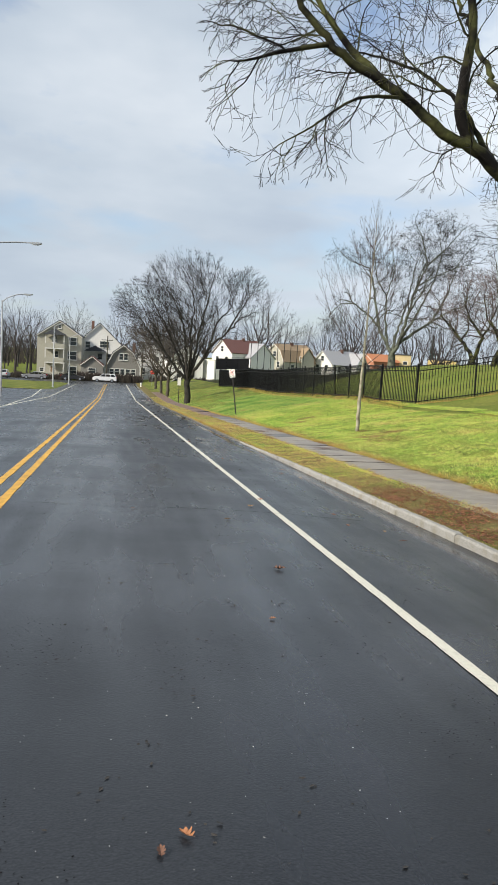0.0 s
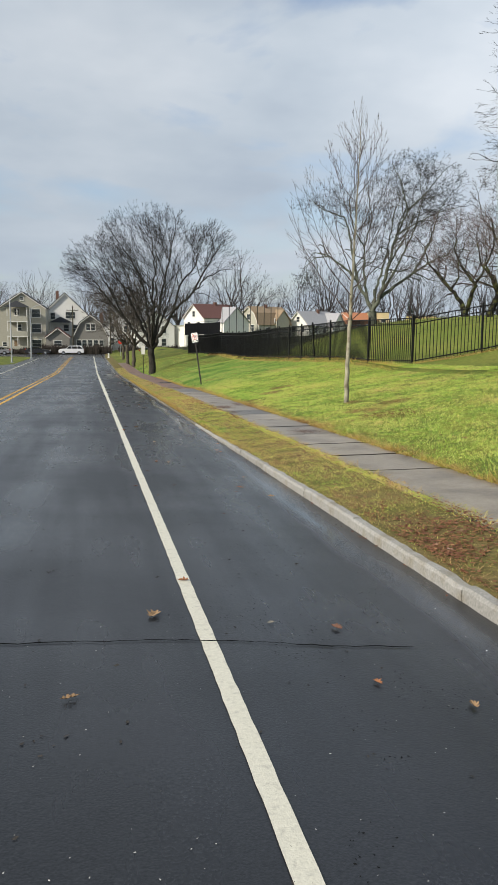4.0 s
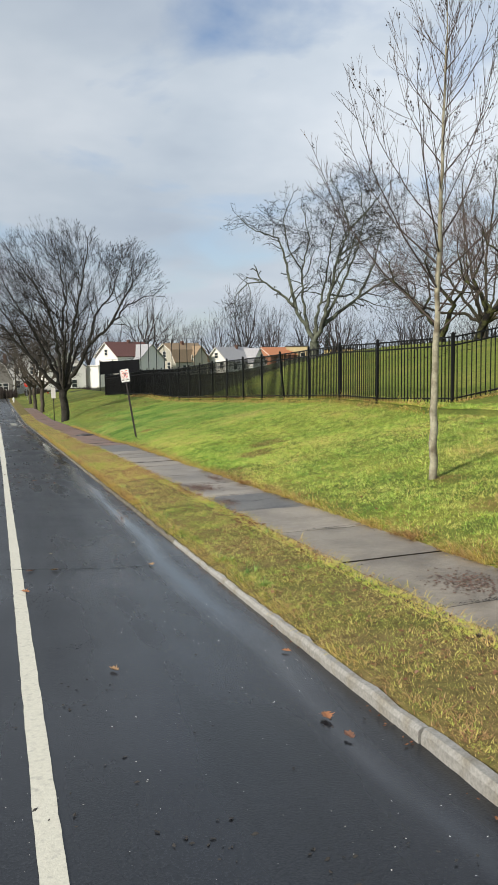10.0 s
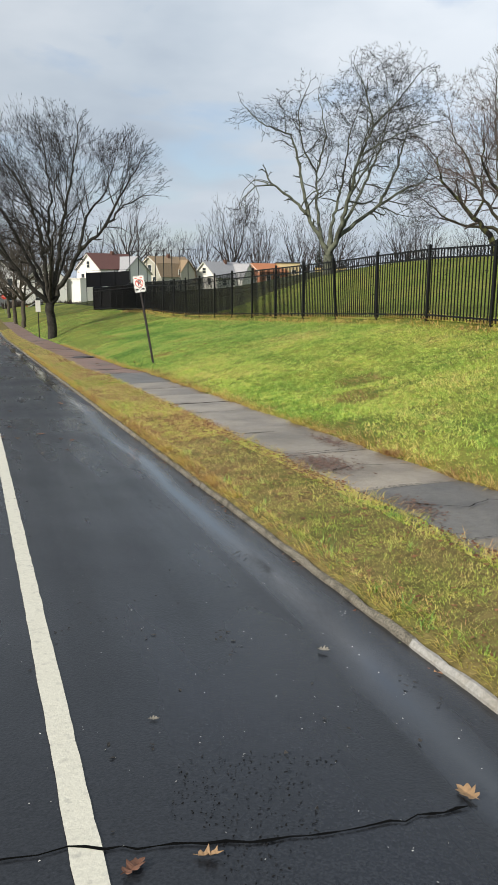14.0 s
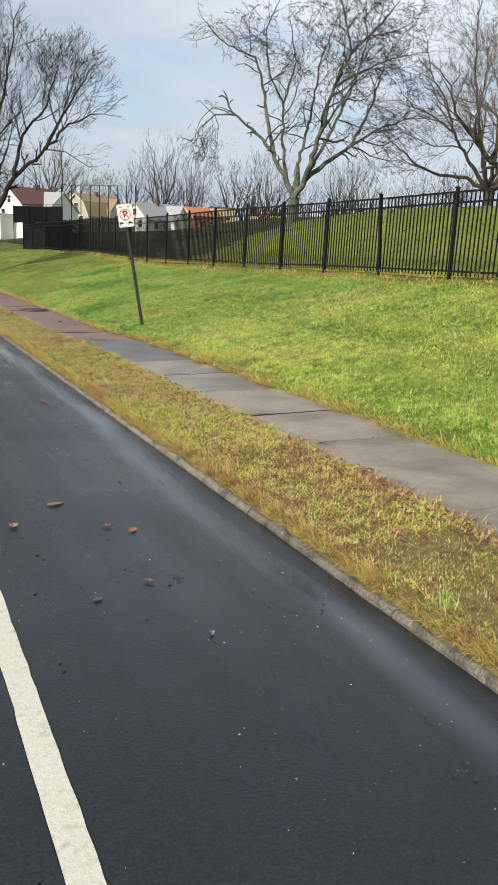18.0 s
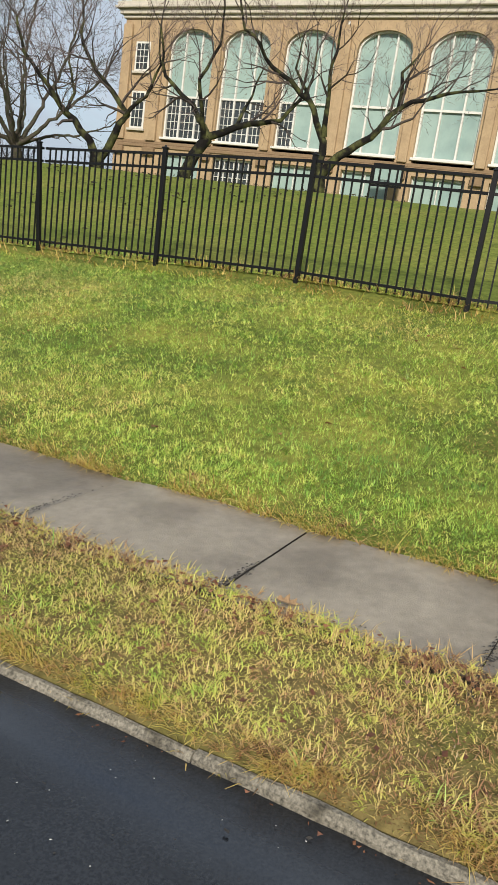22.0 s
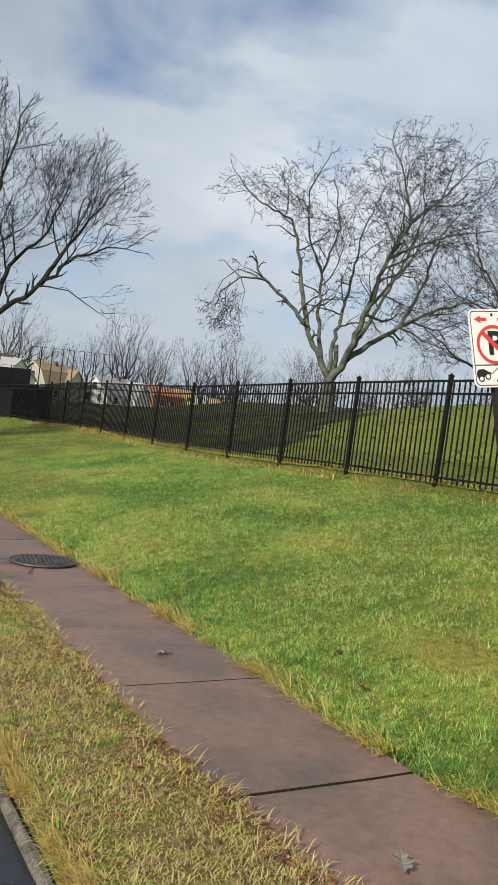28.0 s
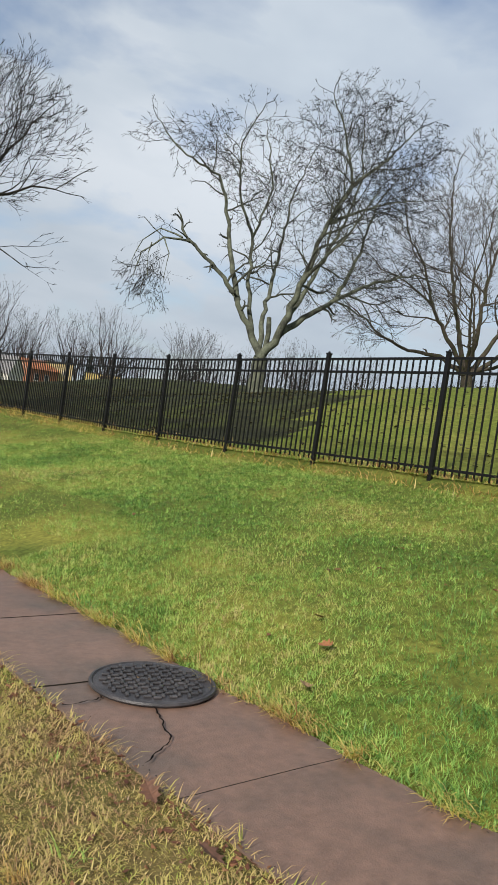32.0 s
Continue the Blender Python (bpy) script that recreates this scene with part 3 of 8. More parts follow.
def fence(points, name, label, lean_at=None, limit=300):
    base = tagged(new(name), label, "fence", kind="structure")
    rng = random.Random(8)
    pm = bpy.data.meshes.new("fence_post")
    bm = boxed(-0.033, 0.033, -0.033, 0.033, -0.25, 1.86, bevel=0.004)
    box(bm, -0.042, 0.042, -0.042, 0.042, 1.86, 1.885, bevel=0.006)
    bmesh.ops.create_cone(bm, cap_ends=True, segments=8, radius1=0.028, radius2=0.012, depth=0.03, matrix=Matrix.Translation((0, 0, 1.90)))
    bm.to_mesh(pm); bm.free(); pm.materials.append(BLACK_METAL)
    km = bpy.data.meshes.new("picket")
    bm = boxed(-0.0105, 0.0105, -0.0105, 0.0105, 0.02, 1.80)
    bm.to_mesh(km); bm.free(); km.materials.append(BLACK_METAL)
    made, rest_v, rest_f = 0, [], []
    for i, (x, y) in enumerate(points):
        z = fence_base(x, y)
        p = new("post", pm)
        p.parent = base
        lean = -4.5 if i == lean_at else rng.uniform(-0.8, 0.8)
        p.matrix_basis = pose(x, y, z, lean if i == lean_at else rng.uniform(-0.6, 0.6), lean if i != lean_at else 0, math.degrees(math.atan2(points[min(i + 1, len(points) - 1)][1] - points[max(i - 1, 0)][1], points[min(i + 1, len(points) - 1)][0] - points[max(i - 1, 0)][0]))) @ Matrix.Diagonal((1, 1, fence_tall(y), 1))
    for (xa, ya), (xb, yb) in zip(points, points[1:]):
        za, zb = fence_base(xa, ya), fence_base(xb, yb)
        d = math.hypot(xb - xa, yb - ya)
        yaw = math.degrees(math.atan2(yb - ya, xb - xa))
        ux, uy = (xb - xa) / d, (yb - ya) / d
        for h in (0.12, 1.56, 1.78):
            bm = bmesh.new()
            w, t = 0.019, 0.019
            quad = [(-w, -t), (w, -t), (w, t), (-w, t)]
            ends = []
            for (x, y, z) in ((xa + ux * 0.03, ya + uy * 0.03, za), (xb - ux * 0.03, yb - uy * 0.03, zb)):
                tall = fence_tall(y)
                ends.append([bm.verts.new((x - uy * q[0], y + ux * q[0], z + h * tall + q[1])) for q in quad])
            for k in range(4):
                bm.faces.new((ends[0][k], ends[0][(k + 1) % 4], ends[1][(k + 1) % 4], ends[1][k]))
            bmesh.ops.recalc_face_normals(bm, faces=bm.faces[:])
            part("rail", bm, BLACK_METAL, base)
        n = max(2, round(d / 0.122))
        for k in range(1, n):
            f = k / n
            x, y, z = xa + (xb - xa) * f, ya + (yb - ya) * f, za + (zb - za) * f
            if made < limit:
                o = new("picket", km)
                o.parent = base
                o.matrix_basis = pose(x, y, z, 0, rng.uniform(-0.3, 0.3), yaw) @ Matrix.Diagonal((1, 1, fence_tall(y), 1))
                made += 1
            else:
                s = len(rest_v)
                for zz in (0.02, 1.80 * fence_tall(y)):
                    rest_v += [(x - .0105, y - .0105, z + zz), (x + .0105, y - .0105, z + zz), (x + .0105, y + .0105, z + zz), (x - .0105, y + .0105, z + zz)]
                rest_f += [(s, s + 1, s + 5, s + 4), (s + 1, s + 2, s + 6, s + 5), (s + 2, s + 3, s + 7, s + 6), (s + 3, s, s + 4, s + 7), (s + 4, s + 5, s + 6, s + 7)]
    if rest_v:
        o = mesh_object("pickets", rest_v, rest_f, BLACK_METAL, base)
        tagged(o, kind="stuff")
    return base


# ---- trees ----
def inside(p, lobes):
    for cx, cy, cz, rx, ry, rz in lobes:
        if ((p.x - cx) / rx) ** 2 + ((p.y - cy) / ry) ** 2 + ((p.z - cz) / rz) ** 2 < 1:
            return True
    return False


def branching(seed, limbs, lobes, levels, up=(0.1, 0.1, 0.0), wiggle=(0.16, 0.22, 0.28), outward=0.35, spread=(35, 62), tip=0.004, step=0.3, min_sides=3, knot=0.0):
    """Limbs are (points, start radius, end radius). Side branches leave them by levels of (spacing, shortest, longest, radius):
    each bends a little at every step, leans up or down and outwards, and ends at the edge of the crown's lobes."""
    rng = random.Random(seed)
    bins = {"wood": ([], []), "branch": ([], []), "twig": ([], [])}
    mid = Vector((0, 0, 0))
    for l in lobes:
        mid += Vector(l[:3]) / len(lobes)

    def shake(a):
        return Vector((rng.gauss(0, a), rng.gauss(0, a), rng.gauss(0, a)))

    def strip(points, radii, sides, dest):
        V, F = bins[dest]
        side, first = None, len(V)
        for i, p in enumerate(points):
            d = points[min(i + 1, len(points) - 1)] - points[max(i - 1, 0)]
            d = d.normalized() if d.length > 1e-6 else Vector((0, 0, 1))
            side = d.orthogonal().normalized() if side is None else side - d * side.dot(d)
            side = side.normalized() if side.length > 1e-6 else d.orthogonal().normalized()
            w = d.cross(side)
            for s in range(sides):
                a = 2 * math.pi * s / sides
                rough = 1.0 + (0.10 * noise.noise((p.x * 3 + s * 1.7, p.y * 3, p.z * 3)) if sides > 5 else 0.0)
                V.append(p + radii[i] * rough * (math.cos(a) * side + math.sin(a) * w))
        for i in range(len(points) - 1):
            for s in range(1 if sides == 2 else sides):
                q, r = first + i * sides + s, first + i * sides + (s + 1) % sides
                F.append((q, r, r + sides, q + sides))

    def spawn(points, radii, level):
        if level >= len(levels):
            return
        gap, shortest, longest, thick = levels[level]
        total = sum((q - p).length for p, q in zip(points, points[1:]))
        at = gap * rng.uniform(0.4, 1.2) + (0.22 * total if level == 0 else 0.08 * total)
        ends = False
        while not ends:
            if at >= total:
                at, ends = total, True
            run = 0.0
            for i in range(len(points) - 1):
                L = (points[i + 1] - points[i]).length
                if run + L >= at or i == len(points) - 2:
                    f = min(1.0, (at - run) / max(L, 1e-6))
                    p = points[i].lerp(points[i + 1], f)
                    d = (points[i + 1] - points[i]).normalized()
                    r = radii[i] + (radii[i + 1] - radii[i]) * f
                    break
                run += L
            for _ in range(2 if ends else 1):
                a = radians(rng.uniform(*spread) * (0.5 if ends else 1))
                axis = d.cross(shake(1.0)).normalized()
                away = p - mid
                away = away.normalized() if away.length > 0.01 else Vector((0, 0, 1))
                g = (Matrix.Rotation(a, 3, axis) @ d + outward * away + Vector((0, 0, up[min(level, 2)]))).normalized()
                along = at / total
                length = (shortest + (longest - shortest) * rng.random()) * (1.0 - 0.35 * along)
                r0 = min(thick * (0.6 + 0.4 * length / longest), r * 0.85)
                n = max(2, int(length / (step * (1.0, 0.75, 0.6)[min(level, 2)])))
                pts, rr = [p.copy()], [r0]
                q = p.copy()
                for k in range(n):
                    g = (g + shake(wiggle[min(level, 2)]) + Vector((0, 0, up[min(level, 2)] * 0.5))).normalized()
                    q = q + g * length / n
                    if k > 0 and not inside(q, lobes):
                        break
                    pts.append(q.copy())
                    rr.append(max(tip, r0 * (1 - 0.75 * (k + 1) / n)))
                if len(pts) < 2:
                    continue
                strip(pts, rr, min_sides if level == 2 else (5 if r0 > 0.03 else (4 if r0 > 0.012 and min_sides > 2 else 3)), "branch" if level < 2 else "twig")
                spawn(pts, rr, level + 1)
            at += gap * rng.uniform(0.55, 1.45)

    for line, r0, r1 in limbs:
        pts = [Vector(line[0])]
        for a, b in zip(line, line[1:]):
            a, b = Vector(a), Vector(b)
            n = max(1, int((b - a).length / step))
            for k in range(1, n + 1):
                pts.append(a.lerp(b, k / n) + (shake(min(0.028 + 0.05 * wiggle[0], 0.11 * r0 + 0.003) + knot * r0) * (1.0 if k < n else 0.4)))
        m = len(pts) - 1
        rr = [max(tip, r0 + (r1 - r0) * (i / m) ** 0.8) for i in range(m + 1)]
        strip(pts, rr, (10 if r0 > 0.09 else 6) if tip < 0.012 else (6 if r0 > 0.09 else 4), "wood" if r0 > 0.028 else "branch")
        if r1 < r0 * 0.7:
            spawn(pts, rr, 0)
    return bins


def forked(seed, limbs, lobes, length=1.2, keep=0.78, angle=(13, 30), side=0.6, gap=0.9, up=0.06, out=0.10, wig=0.07, tip=0.006, gens=6, start=0.32, droop=0.0, thick=0.55, lean=(28, 50)):
    """Limbs that fork again and again: every shoot runs on a little crooked, turns outwards and up (or droops),
    parts in two at its end and carries side shoots, until it leaves the crown's lobes."""
    rng = random.Random(seed)
    bins = {"wood": ([], []), "branch": ([], []), "twig": ([], [])}
    mid = Vector((0, 0, 0))
    for l in lobes:
        mid += Vector(l[:3]) / len(lobes)
    mid.z -= 0.35 * max(l[5] for l in lobes)

    def shake(a):
        return Vector((rng.gauss(0, a), rng.gauss(0, a), rng.gauss(0, a)))

    def strip(points, radii, sides, dest):
        V, F = bins[dest]
        edge, first = None, len(V)
        for i, p in enumerate(points):
            t = points[min(i + 1, len(points) - 1)] - points[max(i - 1, 0)]
            t = t.normalized() if t.length > 1e-6 else Vector((0, 0, 1))
            if edge is None:
                edge = Matrix.Rotation(rng.uniform(0, 3.14), 3, t) @ t.orthogonal().normalized()
            edge = edge - t * edge.dot(t)
            edge = edge.normalized() if edge.length > 1e-6 else t.orthogonal().normalized()
            w = t.cross(edge)
            for k in range(sides):
                a = 2 * math.pi * k / sides
                rough = 1.0 + (0.10 * noise.noise((p.x * 3 + k * 1.7, p.y * 3, p.z * 3)) if sides > 5 else 0.0)
                V.append(p + radii[i] * rough * (math.cos(a) * edge + math.sin(a) * w))
        for i in range(len(points) - 1):
            for k in range(1 if sides == 2 else sides):
                q, r = first + i * sides + k, first + i * sides + (k + 1) % sides
                F.append((q, r, r + sides, q + sides))

    def turned(d, lo, hi):
        return (Matrix.Rotation(radians(rng.uniform(lo, hi)), 3, d.cross(shake(1.0)).normalized()) @ d).normalized()

    def grow(p, d, r, L, gen):
        n = max(2, int(L / (0.3 if tip < 0.012 else 0.8)))
        pts, rr = [p.copy()], [r]
        outside = False
        for k in range(n):
            away = p - mid
            away = away.normalized() if away.length > 0.01 else Vector((0, 0, 1))
            pull = up if gen > 2 else up - droop
            d = (d + shake(wig) + Vector((0, 0, pull)) + out * away).normalized()
            p = p + d * L / n
            pts.append(p.copy()); rr.append(max(tip * 0.6, r * (1 - 0.3 * (k + 1) / n)))
            if not inside(p, lobes):
                outside = True
                break
        end = rr[-1]
        if r < tip * 1.6 or gen <= 0:
            rr[-1] = tip * 0.45
        strip(pts, rr, 2 if r < tip * 1.9 else (3 if r < 0.02 else (5 if r < 0.07 else 8)), "twig" if r < tip * 1.9 else ("branch" if r < 0.07 else "wood"))
        if gen <= 0:
            return
        if outside:
            gen, L = min(gen, 2), min(L, 0.5)
        for k in range(2):
            grow(p, turned(d, *angle), max(tip, end * rng.uniform(0.62, 0.86)), L * rng.uniform(keep - 0.12, keep + 0.1), gen - 1)
        for q, w in list(zip(pts, rr))[1:-1]:
            if rng.random() < side:
                grow(q, turned(d, *lean), max(tip, w * 0.55), L * rng.uniform(0.4, 0.62), max(0, gen - 2))

    for line, r0, r1 in limbs:
        pts = [Vector(line[0])]
        for a, b in zip(line, line[1:]):
            a, b = Vector(a), Vector(b)
            n = max(1, int((b - a).length / (0.32 if tip < 0.012 else 0.9)))
            for k in range(1, n + 1):
                pts.append(a.lerp(b, k / n) + shake(min(0.05, 0.22 * r0 + 0.006)) * (1.0 if k < n else 0.4))
        m = len(pts) - 1
        rr = [max(tip, r0 + (r1 - r0) * (i / m) ** 0.7) for i in range(m + 1)]
        strip(pts, rr, (10 if r0 > 0.09 else 6) if tip < 0.012 else 4, "wood" if r0 > 0.028 else "branch")
        if r1 >= r0 * 0.7:
            continue
        run, wait = 0.0, gap * rng.uniform(0.3, 1.0)
        total = sum((b - a).length for a, b in zip(pts, pts[1:]))
        for i in range(1, m):
            run += (pts[i] - pts[i - 1]).length
            wait -= (pts[i] - pts[i - 1]).length
            if run > start * total and wait < 0:
                wait = gap * rng.uniform(0.55, 1.4)
                f = run / total
                grow(pts[i], turned((pts[i + 1] - pts[i]).normalized(), *lean), max(tip * 1.5, rr[i] * thick), length * rng.uniform(0.75, 1.15) * (1.15 - 0.4 * f), gens - 1 - (1 if rng.random() < 0.35 else 0))
        for k in range(2):
            grow(pts[-1], turned((pts[-1] - pts[-2]).normalized(), *angle), r1 * 0.9, length * 0.8, gens - 1)
    return bins


def make_tree(name, m, bins, wood, branch, twig, label, category="tree", group=""):
    base = thing(name, m, label, category, group)
    V, F = bins["wood"]
    mesh_object("trunk", V, F, wood, base, smooth=True)
    V1, F1 = bins["branch"]
    V2, F2 = bins["twig"]
    o = len(V1)
    mesh_object("crown", V1 + V2, F1 + [tuple(i + o for i in f) for f in F2], None, base, mats=[branch, twig], mat_index=[0] * len(F1) + [1] * len(F2))
    return base


def elm():
    f = (0, 0, 2.0)
    limbs = [
        ([(0, 0, -0.3), (0.02, 0, 0.1), (0.02, 0, 1.0), f], 0.29, 0.25),
        ([f, (-0.8, -0.2, 2.7), (-2.1, -0.6, 4.4), (-3.5, -0.9, 6.1), (-4.4, -1.2, 7.2), (-5.6, -1.4, 7.7)], 0.17, 0.02),
        ([f, (-0.3, 0.4, 2.8), (-1.5, 1.0, 5.2), (-2.3, 1.5, 6.9), (-3.3, 1.9, 8.4), (-3.9, 2.2, 9.8)], 0.16, 0.02),
        ([f, (-0.1, -0.3, 3.1), (-0.4, -0.9, 6.0), (-0.8, -1.3, 7.6), (-1.7, -1.6, 9.1), (-2.7, -1.8, 10.4)], 0.16, 0.02),
        ([f, (0.15, 0.3, 4.0), (0.05, 0.7, 6.1), (0.25, 0.9, 8.2), (0.05, 1.0, 10.4), (-0.2, 1.0, 11.6)], 0.17, 0.02),
        ([f, (0.5, -0.2, 4.3), (0.9, -0.5, 6.6), (1.4, -0.8, 8.6), (1.8, -1.1, 10.5), (2.0, -1.2, 11.9)], 0.16, 0.02),
        ([f, (0.7, -0.2, 3.1), (1.75, -0.4, 5.0), (3.2, -0.6, 6.3), (4.3, -0.7, 7.5), (5.3, -0.8, 8.0), (6.0, -0.8, 8.1)], 0.19, 0.02),
        ([(1.75, -0.4, 5.0), (2.2, 0.3, 6.9), (3.4, 0.6, 8.4), (3.9, 0.8, 10.0)], 0.11, 0.02),
        ([(3.2, -0.6, 6.3), (4.1, 0.0, 8.0), (5.0, 0.3, 9.4), (5.6, 0.5, 10.4)], 0.10, 0.02),
        ([(3.2, -0.6, 6.3), (4.1, -1.4, 6.2), (5.1, -1.8, 5.6)], 0.035, 0.012),
        ([f, (0.5, 1.2, 3.6), (1.3, 2.8, 5.8), (1.9, 3.8, 7.8)], 0.13, 0.02),
        ([f, (-0.5, 1.4, 3.6), (-1.5, 3.0, 6.0), (-2.1, 4.0, 8.0)], 0.13, 0.02),
        ([f, (0.1, -1.4, 3.8), (0.5, -3.0, 6.2), (0.6, -4.0, 8.2)], 0.13, 0.02),
        ([(-2.1, -0.6, 4.4), (-2.9, -1.5, 6.2), (-4.2, -2.2, 8.4)], 0.09, 0.02),
    ]
    lobes = [(-0.3, 0, 8.9, 4.0, 4.8, 4.0), (4.2, 0, 9.0, 2.5, 3.4, 2.5), (-4.3, -0.4, 8.0, 2.2, 3.2, 2.3), (5.0, -0.6, 8.0, 1.6, 1.8, 1.2), (-0.8, 0, 6.2, 3.0, 3.8, 1.9), (4.9, -1.5, 5.9, 1.0, 1.0, 0.8)]
    return forked(22, limbs, lobes, length=1.45, keep=0.78, angle=(14, 36), side=0.92, gap=0.33, up=0.05, out=0.08, wig=0.10, tip=0.0070, gens=7, start=0.27, lean=(30, 62))


def pendulous():
    f = (0, 0, 1.2)
    limbs = [
        ([(0, 0, -1.4), (0.02, 0, -0.4), (0.05, 0, 0.4), f], 0.44, 0.34),
        ([(-4.2, 0, 5.9), (-5.2, 0.3, 6.2), (-5.9, 0.4, 5.6), (-6.3, 0.4, 4.5)], 0.05, 0.012),
        ([(-5.0, -0.3, 5.7), (-4.7, -0.6, 5.0), (-4.8, -0.7, 3.9)], 0.035, 0.01),
        ([(-5.5, -0.3, 5.4), (-5.6, -1.0, 4.8), (-5.5, -1.2, 3.8)], 0.03, 0.01),
        ([f, (-0.5, 0.2, 2.0), (-1.4, 0.3, 3.7), (-2.5, 0.2, 4.8), (-4.0, 0.0, 5.9), (-4.3, 0, 6.6)], 0.20, 0.05),
        ([(-3.9, 0.0, 5.8), (-5.0, -0.3, 5.7), (-5.9, -0.4, 4.9), (-6.1, -0.4, 3.8)], 0.07, 0.015),
        ([(-1.35, 0.3, 3.6), (-2.0, 0.8, 6.0), (-2.4, 1.0, 8.0), (-2.9, 1.1, 9.2), (-4.5, 0.8, 9.7), (-6.0, 0.6, 11.0)], 0.15, 0.02),
        ([(-0.5, 0.2, 2.0), (-0.9, 0.6, 4.3), (-1.0, 0.8, 6.6), (-0.4, 0.8, 9.0), (-1.0, 1.0, 11.6)], 0.13, 0.02),
        ([f, (0.2, -0.1, 2.3), (0.15, -0.1, 3.0)], 0.13, 0.11),
        ([f, (0.6, -0.3, 2.3), (1.3, -0.7, 4.8), (2.0, -1.0, 7.4), (2.8, -1.2, 9.2), (2.2, -1.0, 11.4), (1.4, -1.0, 13.0)], 0.21, 0.02),
        ([(2.75, -1.2, 9.1), (4.4, -1.0, 10.8), (5.6, -0.6, 12.4)], 0.10, 0.02),
        ([(0.6, -0.3, 2.3), (2.0, 0.4, 3.5), (3.2, 0.8, 4.4), (4.8, 1.0, 5.4), (7.0, 1.2, 6.3), (8.6, 1.2, 6.0)], 0.18, 0.02),
        ([(3.2, 0.8, 4.4), (4.4, 1.8, 7.0), (4.9, 2.2, 9.4), (6.0, 2.4, 11.2)], 0.12, 0.02),
        ([f, (0.0, 1.2, 3.0), (0.6, 2.8, 6.0), (1.0, 3.4, 9.4), (1.8, 3.6, 12.0)], 0.15, 0.02),
        ([(1.3, -0.7, 4.8), (2.6, -2.2, 6.6), (3.6, -3.0, 8.8)], 0.10, 0.02),
        ([(0.6, -0.3, 2.3), (2.0, 0.6, 5.2), (3.2, 0.9, 8.0), (3.7, 0.8, 10.4), (3.4, 0.8, 12.8)], 0.14, 0.02),
        ([(2.0, -1.0, 7.4), (3.6, -0.4, 8.4), (5.2, 0.2, 9.2), (7.0, 0.2, 9.6)], 0.09, 0.02),
        ([(-1.0, 0.8, 6.6), (-1.9, 0.2, 8.2), (-2.2, -0.2, 10.4), (-1.4, -0.4, 12.2)], 0.08, 0.02),
    ]
    lobes = [(3.2, 0, 9.8, 4.4, 4.4, 4.2), (-5.3, 0.3, 10.0, 1.7, 1.8, 1.9), (-1.7, 0.8, 10.0, 2.3, 2.6, 2.6), (-5.3, -0.2, 4.6, 1.6, 1.6, 2.0), (6.2, 1.0, 6.0, 3.0, 2.8, 2.2), (4.8, 0.6, 3.9, 1.8, 1.8, 1.5), (1, 0, 6, 3.5, 3.5, 2.5)]
    return forked(32, limbs, lobes, length=1.4, keep=0.77, angle=(18, 45), side=0.7, gap=0.46, up=0.02, out=0.06, wig=0.17, tip=0.0098, gens=7, start=0.28, droop=0.15, lean=(35, 75))


def spreading(seed, height, spread, trunk=1.2, lean=0.0, radius=0.24, gnarl=0.3, count=5, gap=0.5, tip=0.006, low=0.42, up=0.04):
    rng = random.Random(seed)
    f = (0.1, 0.05, trunk)
    limbs = [([(0, 0, -0.4), (0.06, 0, trunk * 0.5), f], radius, radius * 0.8)]
    for k in range(count):
        a = 2 * math.pi * (k + rng.uniform(-0.25, 0.25)) / count
        r = spread * rng.uniform(0.35, 0.85)
        h = height * rng.uniform(0.72, 0.95) if r < spread * 0.6 else height * rng.uniform(0.55, 0.75)
        c, s = math.cos(a), math.sin(a)
        j = lambda: rng.uniform(-gnarl, gnarl)
        limbs.append(([f, (c * r * 0.3 + j(), s * r * 0.3 + j(), trunk + (h - trunk) * 0.25), (c * r * 0.55 + j(), s * r * 0.55 + j(), trunk + (h - trunk) * 0.5), (c * r * 0.8 + j(), s * r * 0.8 + j(), trunk + (h - trunk) * 0.75), (c * r, s * r, h)], radius * 0.55, 0.02))
    lobes = [(lean, 0, height * 0.64, spread, spread, height * 0.38), (lean, 0, height * low, spread * 0.75, spread * 0.75, height * 0.22)]
    if gap > 0.8:
        return forked(seed + 2, limbs, lobes, length=height * 0.17, keep=0.76, angle=(14, 32), side=0.5, gap=height * 0.085, up=0.06, out=0.10, wig=0.07, tip=tip, gens=4, start=0.2)
    return forked(seed + 2, limbs, lobes, length=height * 0.13, keep=0.75, angle=(14, 34), side=0.6, gap=height * 0.05, up=up, out=0.08, wig=0.09 + 0.06 * gnarl, tip=tip, gens=7 if gap < 0.6 else 6, start=0.22, lean=(30, 60))


